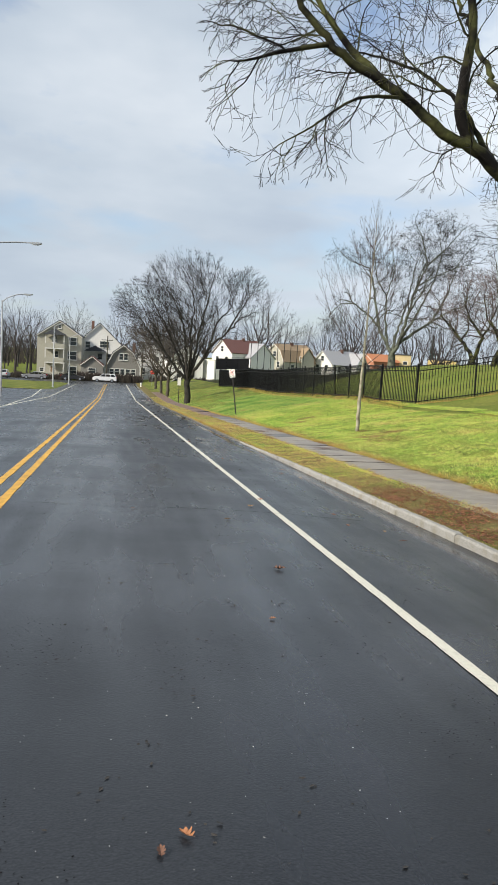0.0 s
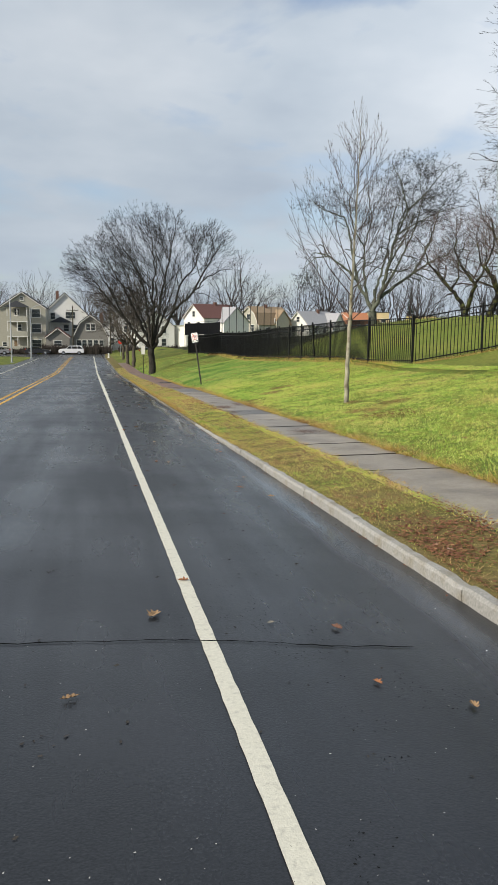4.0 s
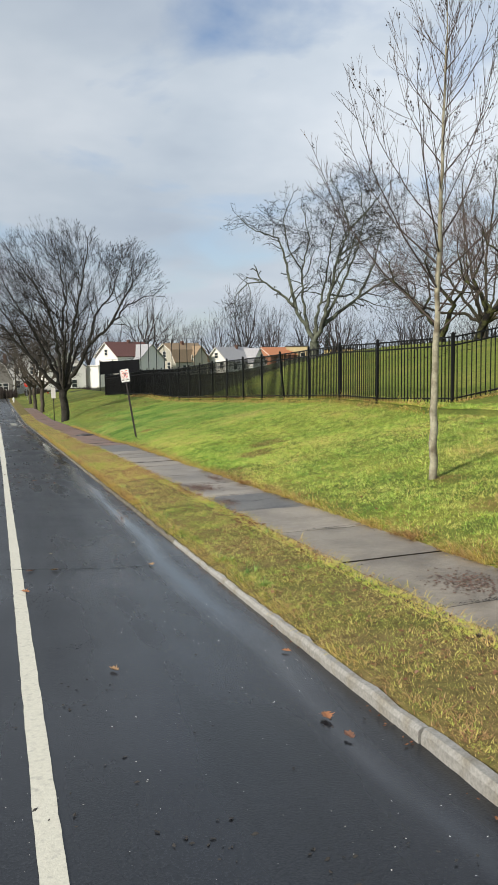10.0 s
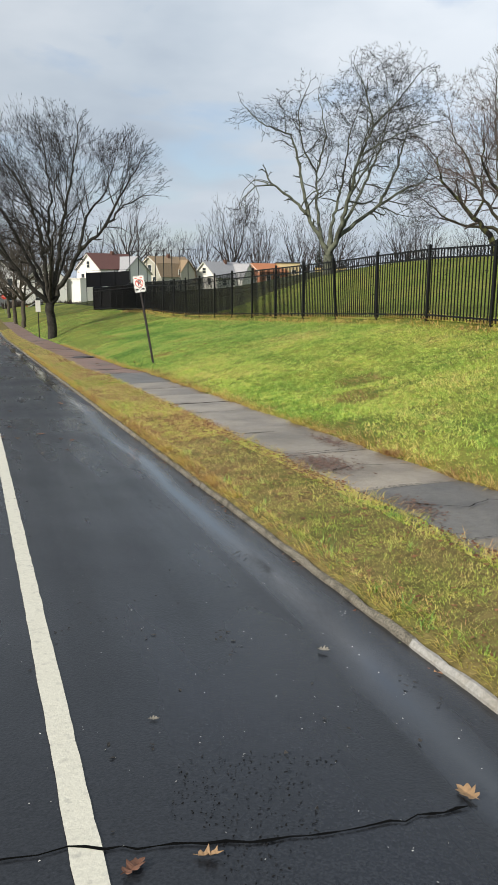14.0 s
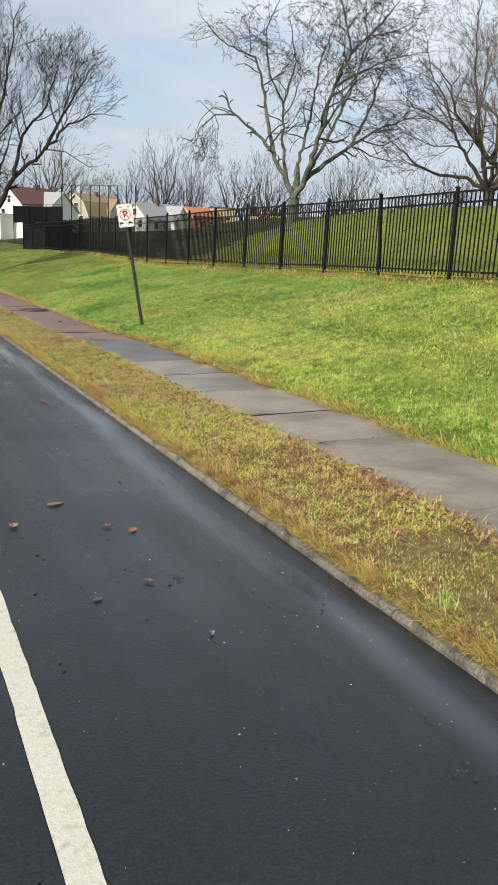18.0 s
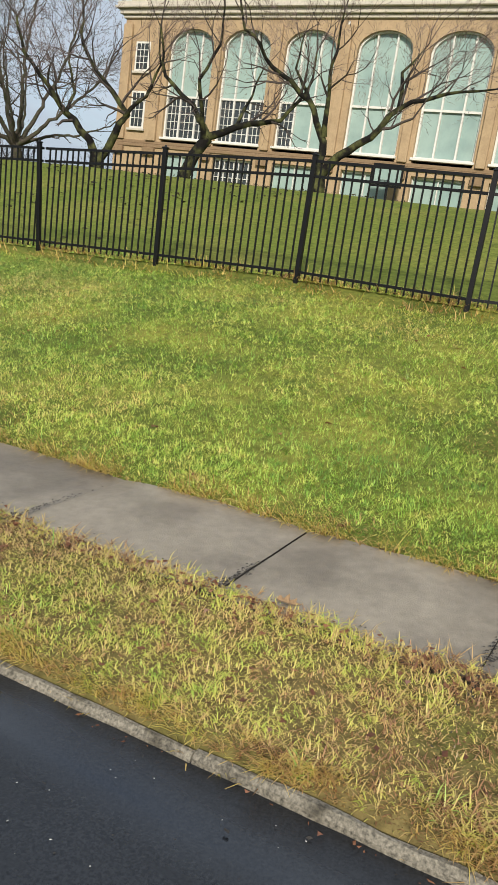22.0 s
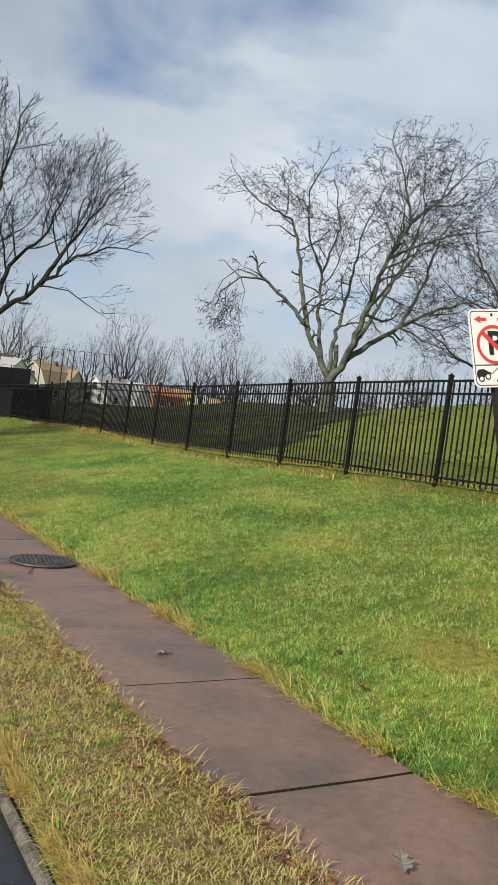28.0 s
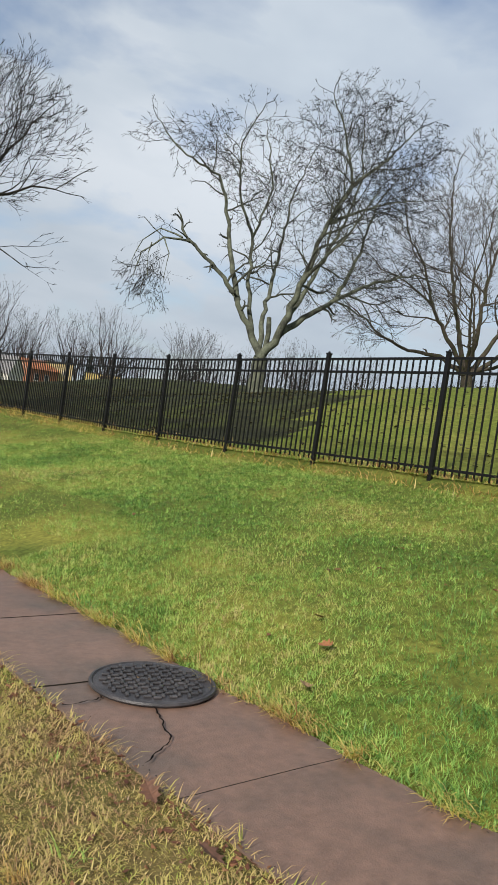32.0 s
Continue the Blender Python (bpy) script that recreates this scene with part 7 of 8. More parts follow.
ribbon("crack", [(-3.1, 4.7), (-2.2, 4.62), (-1.08, 4.62), (-0.38, 4.58), (0.01, 4.54), (0.33, 4.48), (0.68, 4.39), (1.1, 4.36)], 0.014, CRACK, "thin crack across the asphalt", seed=2)
ribbon("crack", [(-0.8, 17.72), (-0.05, 17.68), (0.36, 17.57), (0.86, 17.5), (1.27, 17.51)], 0.014, CRACK, "thin crack across the asphalt", seed=3)
ribbon("crack", [(1.5, 45.5), (1.5, 43.79), (1.58, 41.56), (1.45, 39.96), (1.4, 37.75)], 0.018, CRACK, "dark tar seam near the gutter", seed=5, wobble=0.014)
for k, (x, y, w, l) in enumerate(((0.75, 61.2, 0.5, 0.5), (1.1, 62.6, 0.75, 0.35), (0.95, 64.6, 0.4, 1.2), (0.95, 66.6, 0.5, 0.9))):
    vs = [on_road(x - w / 2, y), on_road(x + w / 2, y + 0.2), on_road(x + w * 0.3, y + l), on_road(x - w * 0.35, y + l * 0.8)]
    tagged(mesh_object("bike_marking", vs, [(0, 1, 2, 3)], LINE_WHITE), "worn white bicycle marking on the asphalt", "road marking", kind="structure")


def on_path(x, y, up=0.004):
    return (x, y, path_z(x, y) + up)


ribbon("crack", [(2.76, 42.2), (3.0, 42.35), (3.12, 42.62), (3.2, 42.85)], 0.010, CRACK, "crack in the footpath beside the manhole", up=0.014, place=on_path, seed=7, wobble=0.012)
ribbon("crack", [(2.72, 43.0), (2.95, 43.02), (3.06, 43.1)], 0.010, CRACK, "crack in the footpath beside the manhole", up=0.014, place=on_path, seed=8, wobble=0.012)
ribbon("crack", [(2.9, 22.3), (3.3, 22.45), (3.9, 22.3)], 0.012, CRACK, "crack across a footpath slab", up=0.014, place=on_path, seed=9, wobble=0.015)
ribbon("crack", [(3.0, 20.9), (3.4, 20.6), (3.7, 20.75), (4.0, 20.5)], 0.012, CRACK, "crack across a footpath slab", up=0.014, place=on_path, seed=10, wobble=0.015)


# ---- fallen leaves ----
LEAF_COLOURS = [material("brown_oak_leaf", (0.13, 0.060, 0.035), 0.7, vary=0.35, scale=40), material("orange_oak_leaf", (0.28, 0.115, 0.045), 0.65, vary=0.35, scale=40), material("tan_oak_leaf", (0.24, 0.15, 0.075), 0.7, vary=0.3, scale=40), material("pale_dry_leaf", (0.17, 0.155, 0.125), 0.7, vary=0.3, scale=40)]


def leaf_mesh(seed, mat):
    rng = random.Random(seed)
    half = [(0.0, -0.070), (0.006, -0.045), (0.022, -0.048), (0.036, -0.036), (0.020, -0.022), (0.040, -0.010), (0.054, 0.004), (0.028, 0.010), (0.034, 0.028), (0.036, 0.044), (0.016, 0.036), (0.012, 0.056), (0.0, 0.074)]
    curl = rng.uniform(1.5, 4.0)
    tw = rng.uniform(-0.3, 0.3)

    def z(x, y):
        return 0.006 + curl * x * x * 2.2 + 0.9 * curl * y * y * 0.5 + tw * x * y * 6 + 0.004 * noise.noise((x * 60, y * 60, seed))
    verts, faces = [], []
    for s in (-1, 1):
        for i, (x, y) in enumerate(half):
            x2 = x * s * rng.uniform(0.8, 1.15)
            verts.append((x2, y, z(x2, y)))
    n = len(half)
    spine = [(0.0, y, z(0, y) - 0.002) for _, y in half]
    o = len(verts)
    verts += spine
    for s in range(2):
        for i in range(n - 1):
            f = (o + i, s * n + i, s * n + i + 1, o + i + 1)
            faces.append(f if s else f[::-1])
    me = bpy.data.meshes.new("fallen_leaf")
    me.from_pydata(verts, [], faces)
    me.materials.append(mat)
    return me


LEAVES = [leaf_mesh(100 + k, LEAF_COLOURS[k % 4]) for k in range(12)]
LEAF_LABELS = ["curled brown oak leaf lying on wet asphalt", "bright orange oak leaf lying on wet asphalt", "tan oak leaf lying on wet asphalt", "pale dry leaf lying on wet asphalt"]
LEAF_AT = [(-1.75, -2.41, 1), (-1.84, -2.5, 0), (-1.77, 4.44, 0), (0.0, 5.68, 1), (0.76, 4.67, 0), (0.72, 3.91, 1), (-0.26, 4.98, 2), (0.4, 4.79, 3), (-0.71, 3.9, 2), (1.07, 3.62, 2), (1.14, 9.63, 1), (1.04, 9.33, 0), (-0.1, 9.64, 0), (0.11, 9.02, 2), (0.36, 9.71, 0), (1.39, 9.04, 2), (1.1, 8.37, 3), (0.67, 8.0, 0), (0.5, 11.59, 3), (0.32, 11.84, 1), (0.49, 11.76, 2), (0.66, 11.31, 3), (1.34, 10.46, 1), (0.12, 10.91, 0)]
LEAF_AT += [(1.49, 13.26, 0), (0.05, 16.7, 1), (0.35, 17.52, 2), (0.12, 17.53, 0), (1.31, 17.57, 2), (1.33, 18.82, 3), (0.37, 18.38, 3), (0.61, 26.4, 0), (0.92, 25.77, 1), (0.47, 24.83, 0), (0.77, 24.98, 0), (0.86, 24.34, 3), (0.57, 26.38, 1), (0.07, 26.11, 2), (0.25, 25.99, 2), (0.79, 25.88, 0), (-0.01, 27.75, 0), (0.19, 27.08, 0), (1.16, 26.9, 3), (0.29, 29.04, 0), (0.11, 27.98, 0), (1.23, 30.21, 0), (1.04, 32.43, 3), (0.7, 32.35, 3), (1.48, 32.21, 3)]
LEAF_AT += [(0.5, 14.52, 2), (1.67, 14.63, 1), (1.48, 13.52, 1), (-0.97, 0.03, 1), (-0.62, 1.47, 0), (1.1, 3.1, 0)]
rng = random.Random(77)
for x, y, c in LEAF_AT:
    ob = new("fallen_leaf", LEAVES[c + 4 * rng.randrange(3)])
    px, py, pz = on_road(x, y, 0.004)
    s = (rng.uniform(0.32, 0.85) if c != 3 else rng.uniform(0.32, 0.5)) if (x, y) != (1.23, 30.21) else 1.15
    ob.matrix_basis = pose(px, py, pz, rng.uniform(-5, 5), rng.uniform(-5, 5), rng.uniform(0, 360)) @ Matrix.Diagonal((s * rng.uniform(0.7, 1.1), s, s * rng.uniform(0.8, 2.2), 1))
    tagged(ob, LEAF_LABELS[c], "leaf", "fallen leaves on the road")
for x, y, c in ((4.15, 42.6, 2), (4.6, 42.9, 1), (4.9, 43.3, 2), (3.35, 43.2, 2), (4.1, 41.0, 0), (2.6, 41.9, 0), (2.55, 41.4, 0), (4.2, 38.2, 1), (3.3, 39.4, 2), (3.1, 36.5, 3), (2.9, 28.1, 2), (5.2, 36.2, 0), (6.3, 38.1, 1)):
    ob = new("fallen_leaf", LEAVES[c + 4 * rng.randrange(3)])
    z = path_z(x, y) + 0.016 if 2.75 < x < 3.85 else land_z(x, y) + 0.05
    ob.matrix_basis = pose(x, y, z, rng.uniform(-20, 20), rng.uniform(-20, 20), rng.uniform(0, 360))
    tagged(ob, "dry oak leaf lying on the grass by the footpath" if not 2.75 < x < 3.85 else "dry oak leaf lying on the footpath", "leaf", "fallen leaves by the footpath")


# ---- grass, litter and grit ----
def grass_material(name, ramp, gain=1.0, patch=0.5):
    m = bpy.data.materials.new(name)
    m.use_nodes = True
    nt = m.node_tree
    nt.nodes.clear()
    N, L = nt.nodes.new, nt.links.new
    g = N("ShaderNodeNewGeometry")
    big = N("ShaderNodeTexNoise"); big.inputs["Scale"].default_value, big.inputs["Detail"].default_value = 0.55, 6
    L(g.outputs["Position"], big.inputs["Vector"])
    small = N("ShaderNodeTexNoise"); small.inputs["Scale"].default_value, small.inputs["Detail"].default_value = 9.0, 5
    L(g.outputs["Position"], small.inputs["Vector"])
    both = N("ShaderNodeMath"); both.operation = "MULTIPLY_ADD"; both.inputs[1].default_value = 1.0
    L(small.outputs[0], both.inputs[0]); L(big.outputs[0], both.inputs[2])
    a = N("ShaderNodeMath"); a.operation = "MULTIPLY_ADD"; a.inputs[1].default_value = patch * 3.4; a.inputs[2].default_value = -patch * 3.4
    L(both.outputs[0], a.inputs[0])
    b = N("ShaderNodeMath"); b.operation = "ADD"
    each = N("ShaderNodeMath"); each.operation = "MULTIPLY_ADD"; each.inputs[1].default_value, each.inputs[2].default_value = 0.50, 0.25
    L(g.outputs["Random Per Island"], each.inputs[0]); L(a.outputs[0], b.inputs[0]); L(each.outputs[0], b.inputs[1])
    r = N("ShaderNodeValToRGB")
    while len(r.color_ramp.elements) > 1:
        r.color_ramp.elements.remove(r.color_ramp.elements[-1])
    for i, (pos, col) in enumerate(ramp):
        e = r.color_ramp.elements[0] if i == 0 else r.color_ramp.elements.new(pos)
        e.position, e.color = pos, (*[c * gain for c in col], 1)
    L(b.outputs[0], r.inputs[0])
    d, t, mix, gl, mix2, o = N("ShaderNodeBsdfDiffuse"), N("ShaderNodeBsdfTranslucent"), N("ShaderNodeMixShader"), N("ShaderNodeBsdfGlossy"), N("ShaderNodeMixShader"), N("ShaderNodeOutputMaterial")
    gl.inputs["Roughness"].default_value = 0.45
    L(r.outputs[0], d.inputs[0]); L(r.outputs[0], t.inputs[0])
    mix.inputs[0].default_value, mix2.inputs[0].default_value = 0.25, 0.04
    L(d.outputs[0], mix.inputs[1]); L(t.outputs[0], mix.inputs[2])
    L(mix.outputs[0], mix2.inputs[1]); L(gl.outputs[0], mix2.inputs[2]); L(mix2.outputs[0], o.inputs[0])
    return m


LAWN_GRASS = grass_material("lawn_grass", [(0.0, (0.44, 0.37, 0.15)), (0.14, (0.46, 0.45, 0.13)), (0.30, (0.38, 0.47, 0.115)), (0.58, (0.225, 0.385, 0.075)), (0.84, (0.120, 0.255, 0.050)), (1.0, (0.075, 0.160, 0.038))], 1.11, 0.50)
# yellower turf, its gain raised so the near lawn's colour carries brighter light
SUNNY_GRASS = grass_material("sunlit_yellow_green_lawn_grass", [(0.0, (0.56, 0.40, 0.16)), (0.16, (0.57, 0.52, 0.15)), (0.36, (0.51, 0.55, 0.13)), (0.60, (0.36, 0.47, 0.085)), (0.84, (0.21, 0.36, 0.055)), (1.0, (0.12, 0.22, 0.04))], 1.27, 0.50)
VERGE_GRASS = grass_material("verge_grass", [(0.0, (0.20, 0.105, 0.06)), (0.18, (0.40, 0.265, 0.13)), (0.46, (0.50, 0.395, 0.155)), (0.72, (0.43, 0.385, 0.105)), (0.90, (0.27, 0.32, 0.058)), (1.0, (0.16, 0.23, 0.04))], 1.06, 0.48)
OLIVE_GRASS = grass_material("olive_verge_grass", [(0.0, (0.24, 0.12, 0.06)), (0.16, (0.42, 0.27, 0.12)), (0.36, (0.52, 0.43, 0.14)), (0.58, (0.46, 0.46, 0.10)), (0.80, (0.32, 0.41, 0.065)), (1.0, (0.17, 0.28, 0.04))], 1.22, 0.50)
STRAW = grass_material("straw_edge", [(0.0, (0.242, 0.130, 0.061)), (0.3, (0.484, 0.316, 0.126)), (0.65, (0.558, 0.446, 0.126)), (1.0, (0.391, 0.391, 0.071))], 1.22, 0.4)
DEAD_GRASS = grass_material("dead_grass", [(0.0, (0.16, 0.075, 0.035)), (0.4, (0.36, 0.20, 0.09)), (0.8, (0.50, 0.34, 0.15)), (1.0, (0.34, 0.30, 0.07))], 1.0, 0.4)


def surface(x, y):
    z = land_z(x, y)
    if 2.0 < x < 30:
        z += 0.018 * noise.noise((x * 1.7, y * 1.7, 3.0)) + 0.035 * noise.noise((x * 0.45, y * 0.45, 9.0)) * smooth(4.2, 6, x)
    return z


def value_noise(p, per_metre):
    """Smooth noise from 0 to 1 over the plan, for many points at once."""
    q = p[:, :2] * per_metre
    c = np.floor(q)
    f = q - c
    f = f * f * (3 - 2 * f)

    def at(i, j):
        return (np.sin((c[:, 0] + i) * 127.1 + (c[:, 1] + j) * 311.7) * 43758.5453) % 1.0
    low = at(0, 0) * (1 - f[:, 0]) + at(1, 0) * f[:, 0]
    high = at(0, 1) * (1 - f[:, 0]) + at(1, 1) * f[:, 0]
    return low * (1 - f[:, 1]) + high * f[:, 1]


def blades(name, points, length, lean, width, mat, label, seed, heading=None, bent=True, thin=0.0):
    """Grass blades, each a bent three-sided strip, joined in one object."""
    rs = np.random.RandomState(seed)
    p = np.array(points, dtype=np.float64)
    if thin:
        p = p[0.6 * value_noise(p, 8.0) + 0.4 * value_noise(p, 19.0) + 0.35 * rs.rand(len(p)) > thin]
    n = len(p)
    cell = np.floor(p[:, :2] * 26 + 0.35 * np.sin(p[:, 1::-1] * 31))
    az = (np.sin(cell[:, 0] * 12.9898 + cell[:, 1] * 78.233) * 43758.5) % 6.283 + rs.normal(0, 1.5, n)
    if heading is not None:
        az = heading + rs.normal(0, 0.8, n)
    tuft = 0.6 * value_noise(p, 8.0) + 0.4 * value_noise(p, 19.0)
    l = (length[0] + (length[1] - length[0]) * rs.rand(n) ** 1.5) * (0.35 + 1.3 * tuft)
    th = np.clip(rs.normal(lean[0], lean[1], n), 0.02, 1.5)
    w = width * rs.uniform(0.6, 1.3, n)
    d = np.stack([np.cos(az), np.sin(az)], -1)
    side = np.stack([-d[:, 1], d[:, 0]], -1) * w[:, None] / 2
    h1, r1 = 0.5 * l * np.cos(th * 0.92), 0.5 * l * np.sin(th * 0.92)
    bow = np.minimum(th + rs.normal(0.22, 0.2, n), 1.9)
    h2, r2 = h1 + 0.5 * l * np.cos(bow), r1 + 0.5 * l * np.sin(bow)
    h2 = np.maximum(h2, 0.004)
    V = np.zeros((n, 5, 3), dtype=np.float32)
    V[:, 0, :2], V[:, 1, :2] = p[:, :2] - side, p[:, :2] + side
    V[:, 0, 2] = V[:, 1, 2] = p[:, 2] - 0.01
    mid = p[:, :2] + d * r1[:, None]
    V[:, 2, :2], V[:, 3, :2] = mid - side * 0.8, mid + side * 0.8
    V[:, 2, 2] = V[:, 3, 2] = p[:, 2] + h1
    V[:, 4, :2], V[:, 4, 2] = p[:, :2] + d * r2[:, None], p[:, 2] + h2
    if bent:
        tri = np.array([0, 1, 3, 0, 3, 2, 2, 3, 4])
    else:
        V = V[:, (0, 1, 4)]
        tri = np.array([0, 1, 2])
    k = V.shape[1]
    idx = (np.arange(n)[:, None] * k + tri[None]).reshape(-1).astype(np.int32)
    me = bpy.data.meshes.new(name)
    me.vertices.add(n * k)
    me.vertices.foreach_set("co", V.reshape(-1))
    me.loops.add(len(idx))
    me.loops.foreach_set("vertex_index", idx)
    me.polygons.add(len(idx) // 3)
    me.polygons.foreach_set("loop_start", np.arange(0, len(idx), 3, dtype=np.int32))
    me.update(calc_edges=True)
    me.materials.append(mat)
    return tagged(new(name, me), label, "grass", kind="stuff")


def scatter(seed, x0, x1, y0, y1, density, keep=None):
    rs = random.Random(seed)
    out = []
    for _ in range(int((x1 - x0) * (y1 - y0) * density)):
        x, y = rs.uniform(x0, x1), rs.uniform(y0, y1)
        if keep is None or keep(x, y, rs):
            out.append((x, y, surface(x, y)))
    return out


def off_path(x, y, rs):
    return x < path_left(y) + rs.uniform(-0.03, 0.05) or x > path_right(y) - rs.uniform(-0.03, 0.05)


def litter_free(x, y, rs):
    bare = smooth(0.0, 2.5, y) * (1 - smooth(6.0, 9.5, y))
    return off_path(x, y, rs) and rs.random() > 0.90 * bare


BARE = [(6.08, 27.6, 0.55), (5.37, 26.4, 0.6), (5.04, 38.2, 0.42), (5.5, 17.4, 0.55), (6.4, 17.9, 0.5), (5.9, 19.3, 0.3), (4.3, 31.5, 0.28), (4.25, 24.6, 0.3)]


def bare(x, y):
    """How bare the lawn is: a few worn patches and the strip along the footpath."""
    b = 0.0
    for cx, cy, r in BARE:
        d = math.hypot(x - cx, y - cy) / r + 0.5 * noise.noise((x * 3, y * 3, 1.0))
        b = max(b, 1 - smooth(0.5, 1.1, d))
    if x < 4.6 and y < 36:
        b = max(b, (1 - smooth(0.08, 0.55, x - path_right(y))) * smooth(-0.2, 0.2, noise.noise((y * 0.9, 3.0, 7.0))))
    return b


def lawn_keep(x, y, rs):
    if x < 4.2 and rs.random() < 0.7 * (1 - smooth(0.0, 0.16, x - path_right(y))):
        return False
    return off_path(x, y, rs) and rs.random() > 0.85 * bare(x, y)


verge = scatter(1, 1.875, 2.98, 25, 46.5, 7800, litter_free)
rs = random.Random(35)
straw = [q for q in verge if rs.random() < smooth(26, 34, q[1] + 3 * noise.noise((q[0] * 0.9, q[1] * 0.9, 13.0)))]
taken = set(straw)
blades("verge_grass", straw, (0.022, 0.070), (1.27, 0.25), 0.0054, VERGE_GRASS, "matted straw-coloured grass on the verge", 1, thin=0.30)
blades("verge_grass", [q for q in verge if q not in taken], (0.022, 0.072), (1.25, 0.26), 0.0054, OLIVE_GRASS, "matted yellow-green grass on the verge before the sign", 15, thin=0.30)
verge = scatter(2, 1.90, 2.98, -4, 25, 7200, litter_free)
blades("verge_grass", verge, (0.018, 0.050), (1.27, 0.24), 0.0068, OLIVE_GRASS, "short olive and yellow-green grass on the verge", 9, bent=False, thin=0.28)
verge = scatter(3, 1.88, 2.98, 46.5, 82, 1300, litter_free)
blades("verge_grass", verge, (0.04, 0.10), (1.25, 0.25), 0.012, VERGE_GRASS, "matted straw-coloured grass on the farther verge", 6, bent=False)


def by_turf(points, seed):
    """Parts the lawn: yellower turf, coloured brighter as if better lit, before the sign; deeper green beyond it."""
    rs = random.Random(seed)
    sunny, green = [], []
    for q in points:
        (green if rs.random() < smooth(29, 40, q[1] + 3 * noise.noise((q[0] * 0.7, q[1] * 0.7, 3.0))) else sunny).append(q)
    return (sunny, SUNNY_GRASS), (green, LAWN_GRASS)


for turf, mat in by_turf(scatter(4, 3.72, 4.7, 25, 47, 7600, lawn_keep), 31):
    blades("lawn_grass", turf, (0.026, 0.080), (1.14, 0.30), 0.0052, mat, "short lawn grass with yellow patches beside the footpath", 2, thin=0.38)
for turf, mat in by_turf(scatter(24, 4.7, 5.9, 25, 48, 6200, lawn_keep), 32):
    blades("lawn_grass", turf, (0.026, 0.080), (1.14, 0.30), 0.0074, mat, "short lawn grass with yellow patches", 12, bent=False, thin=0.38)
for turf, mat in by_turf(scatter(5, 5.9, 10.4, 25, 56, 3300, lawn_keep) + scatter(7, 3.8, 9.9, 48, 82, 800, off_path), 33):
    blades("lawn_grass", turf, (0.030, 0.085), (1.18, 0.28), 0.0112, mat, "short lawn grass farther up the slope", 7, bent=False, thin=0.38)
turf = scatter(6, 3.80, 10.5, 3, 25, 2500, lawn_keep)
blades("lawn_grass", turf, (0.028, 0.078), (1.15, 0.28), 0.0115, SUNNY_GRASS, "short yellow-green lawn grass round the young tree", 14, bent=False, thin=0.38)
dead = scatter(8, 3.75, 6.9, 3, 40, 4200, lambda x, y, r: off_path(x, y, r) and r.random() < 0.9 * bare(x, y))
blades("dead_grass", dead, (0.03, 0.10), (1.40, 0.15), 0.011, DEAD_GRASS, "brown dead grass in worn patches of the lawn", 8, bent=False)
strip_pts = scatter(28, 1.88, 2.32, 4, 32, 3600, lambda x, y, r: r.random() < (0.25 + 1.4 * noise.noise((y * 0.8, x * 2.0, 61.0))) * (1 - smooth(2.02, 2.3, x)))
blades("dead_grass", strip_pts, (0.04, 0.10), (1.35, 0.2), 0.008, DEAD_GRASS, "orange-brown dead grass along the curb", 13, bent=False)
edge = []
rs = random.Random(9)
for k in range(52000):
    y = rs.uniform(4, 54)
    clump = noise.noise((y * 2.3, 5.0, 0.0)) + 0.5 * noise.noise((y * 9.0, 2.0, 0.0))
    if rs.random() < 0.35 + 1.3 * clump:
        x = path_right(y) - 0.04 + abs(rs.gauss(0, 0.12))
        edge.append((x, y, max(surface(x, y) + 0.012, path_z(x, y) + 0.012)))
blades("edge_grass", edge, (0.06, 0.18), (1.15, 0.25), 0.0065, STRAW, "long yellowed grass hanging over the footpath edge", 3, heading=math.pi)
edge = []
for k in range(760):
    y, x = rs.uniform(22, 50), rs.uniform(1.86, 1.97)
    for j in range(rs.randint(8, 34)):
        px, py = x + rs.gauss(0, 0.022), y + rs.gauss(0, 0.035)
        edge.append((px, py, surface(px, py) + 0.01))
blades("edge_grass", edge, (0.05, 0.125), (1.12, 0.3), 0.0052, STRAW, "tufts of long straw-yellow grass hanging over the curb", 16, heading=math.pi)
edge = []
for k in range(26000):
    y = rs.uniform(14, 52)
    clump = noise.noise((y * 1.9, 15.0, 0.0)) + 0.5 * noise.noise((y * 7.0, 22.0, 0.0))
    if rs.random() < 0.35 + 0.9 * clump:
        x = 1.865 + abs(rs.gauss(0, 0.07))
        edge.append((x, y, surface(x, y) + 0.01))
blades("edge_grass", edge, (0.03, 0.085), (1.25, 0.24), 0.0054, STRAW, "long straw-yellow grass leaning over the curb", 4, heading=math.pi)
edge = []
for k in range(9000):
    y = rs.uniform(4, 50)
    clump = noise.noise((y * 2.1, 25.0, 0.0)) + 0.5 * noise.noise((y * 8.0, 32.0, 0.0))
    if rs.random() < 0.4 + 0.9 * clump:
        x = path_left(y) + 0.05 - abs(rs.gauss(0, 0.10))
        edge.append((x, y, max(surface(x, y), path_z(x, y)) + 0.01))
blades("edge_grass", edge, (0.04, 0.12), (1.3, 0.2), 0.0055, VERGE_GRASS, "matted grass creeping over the footpath edge", 10, heading=0.0)
edge = []
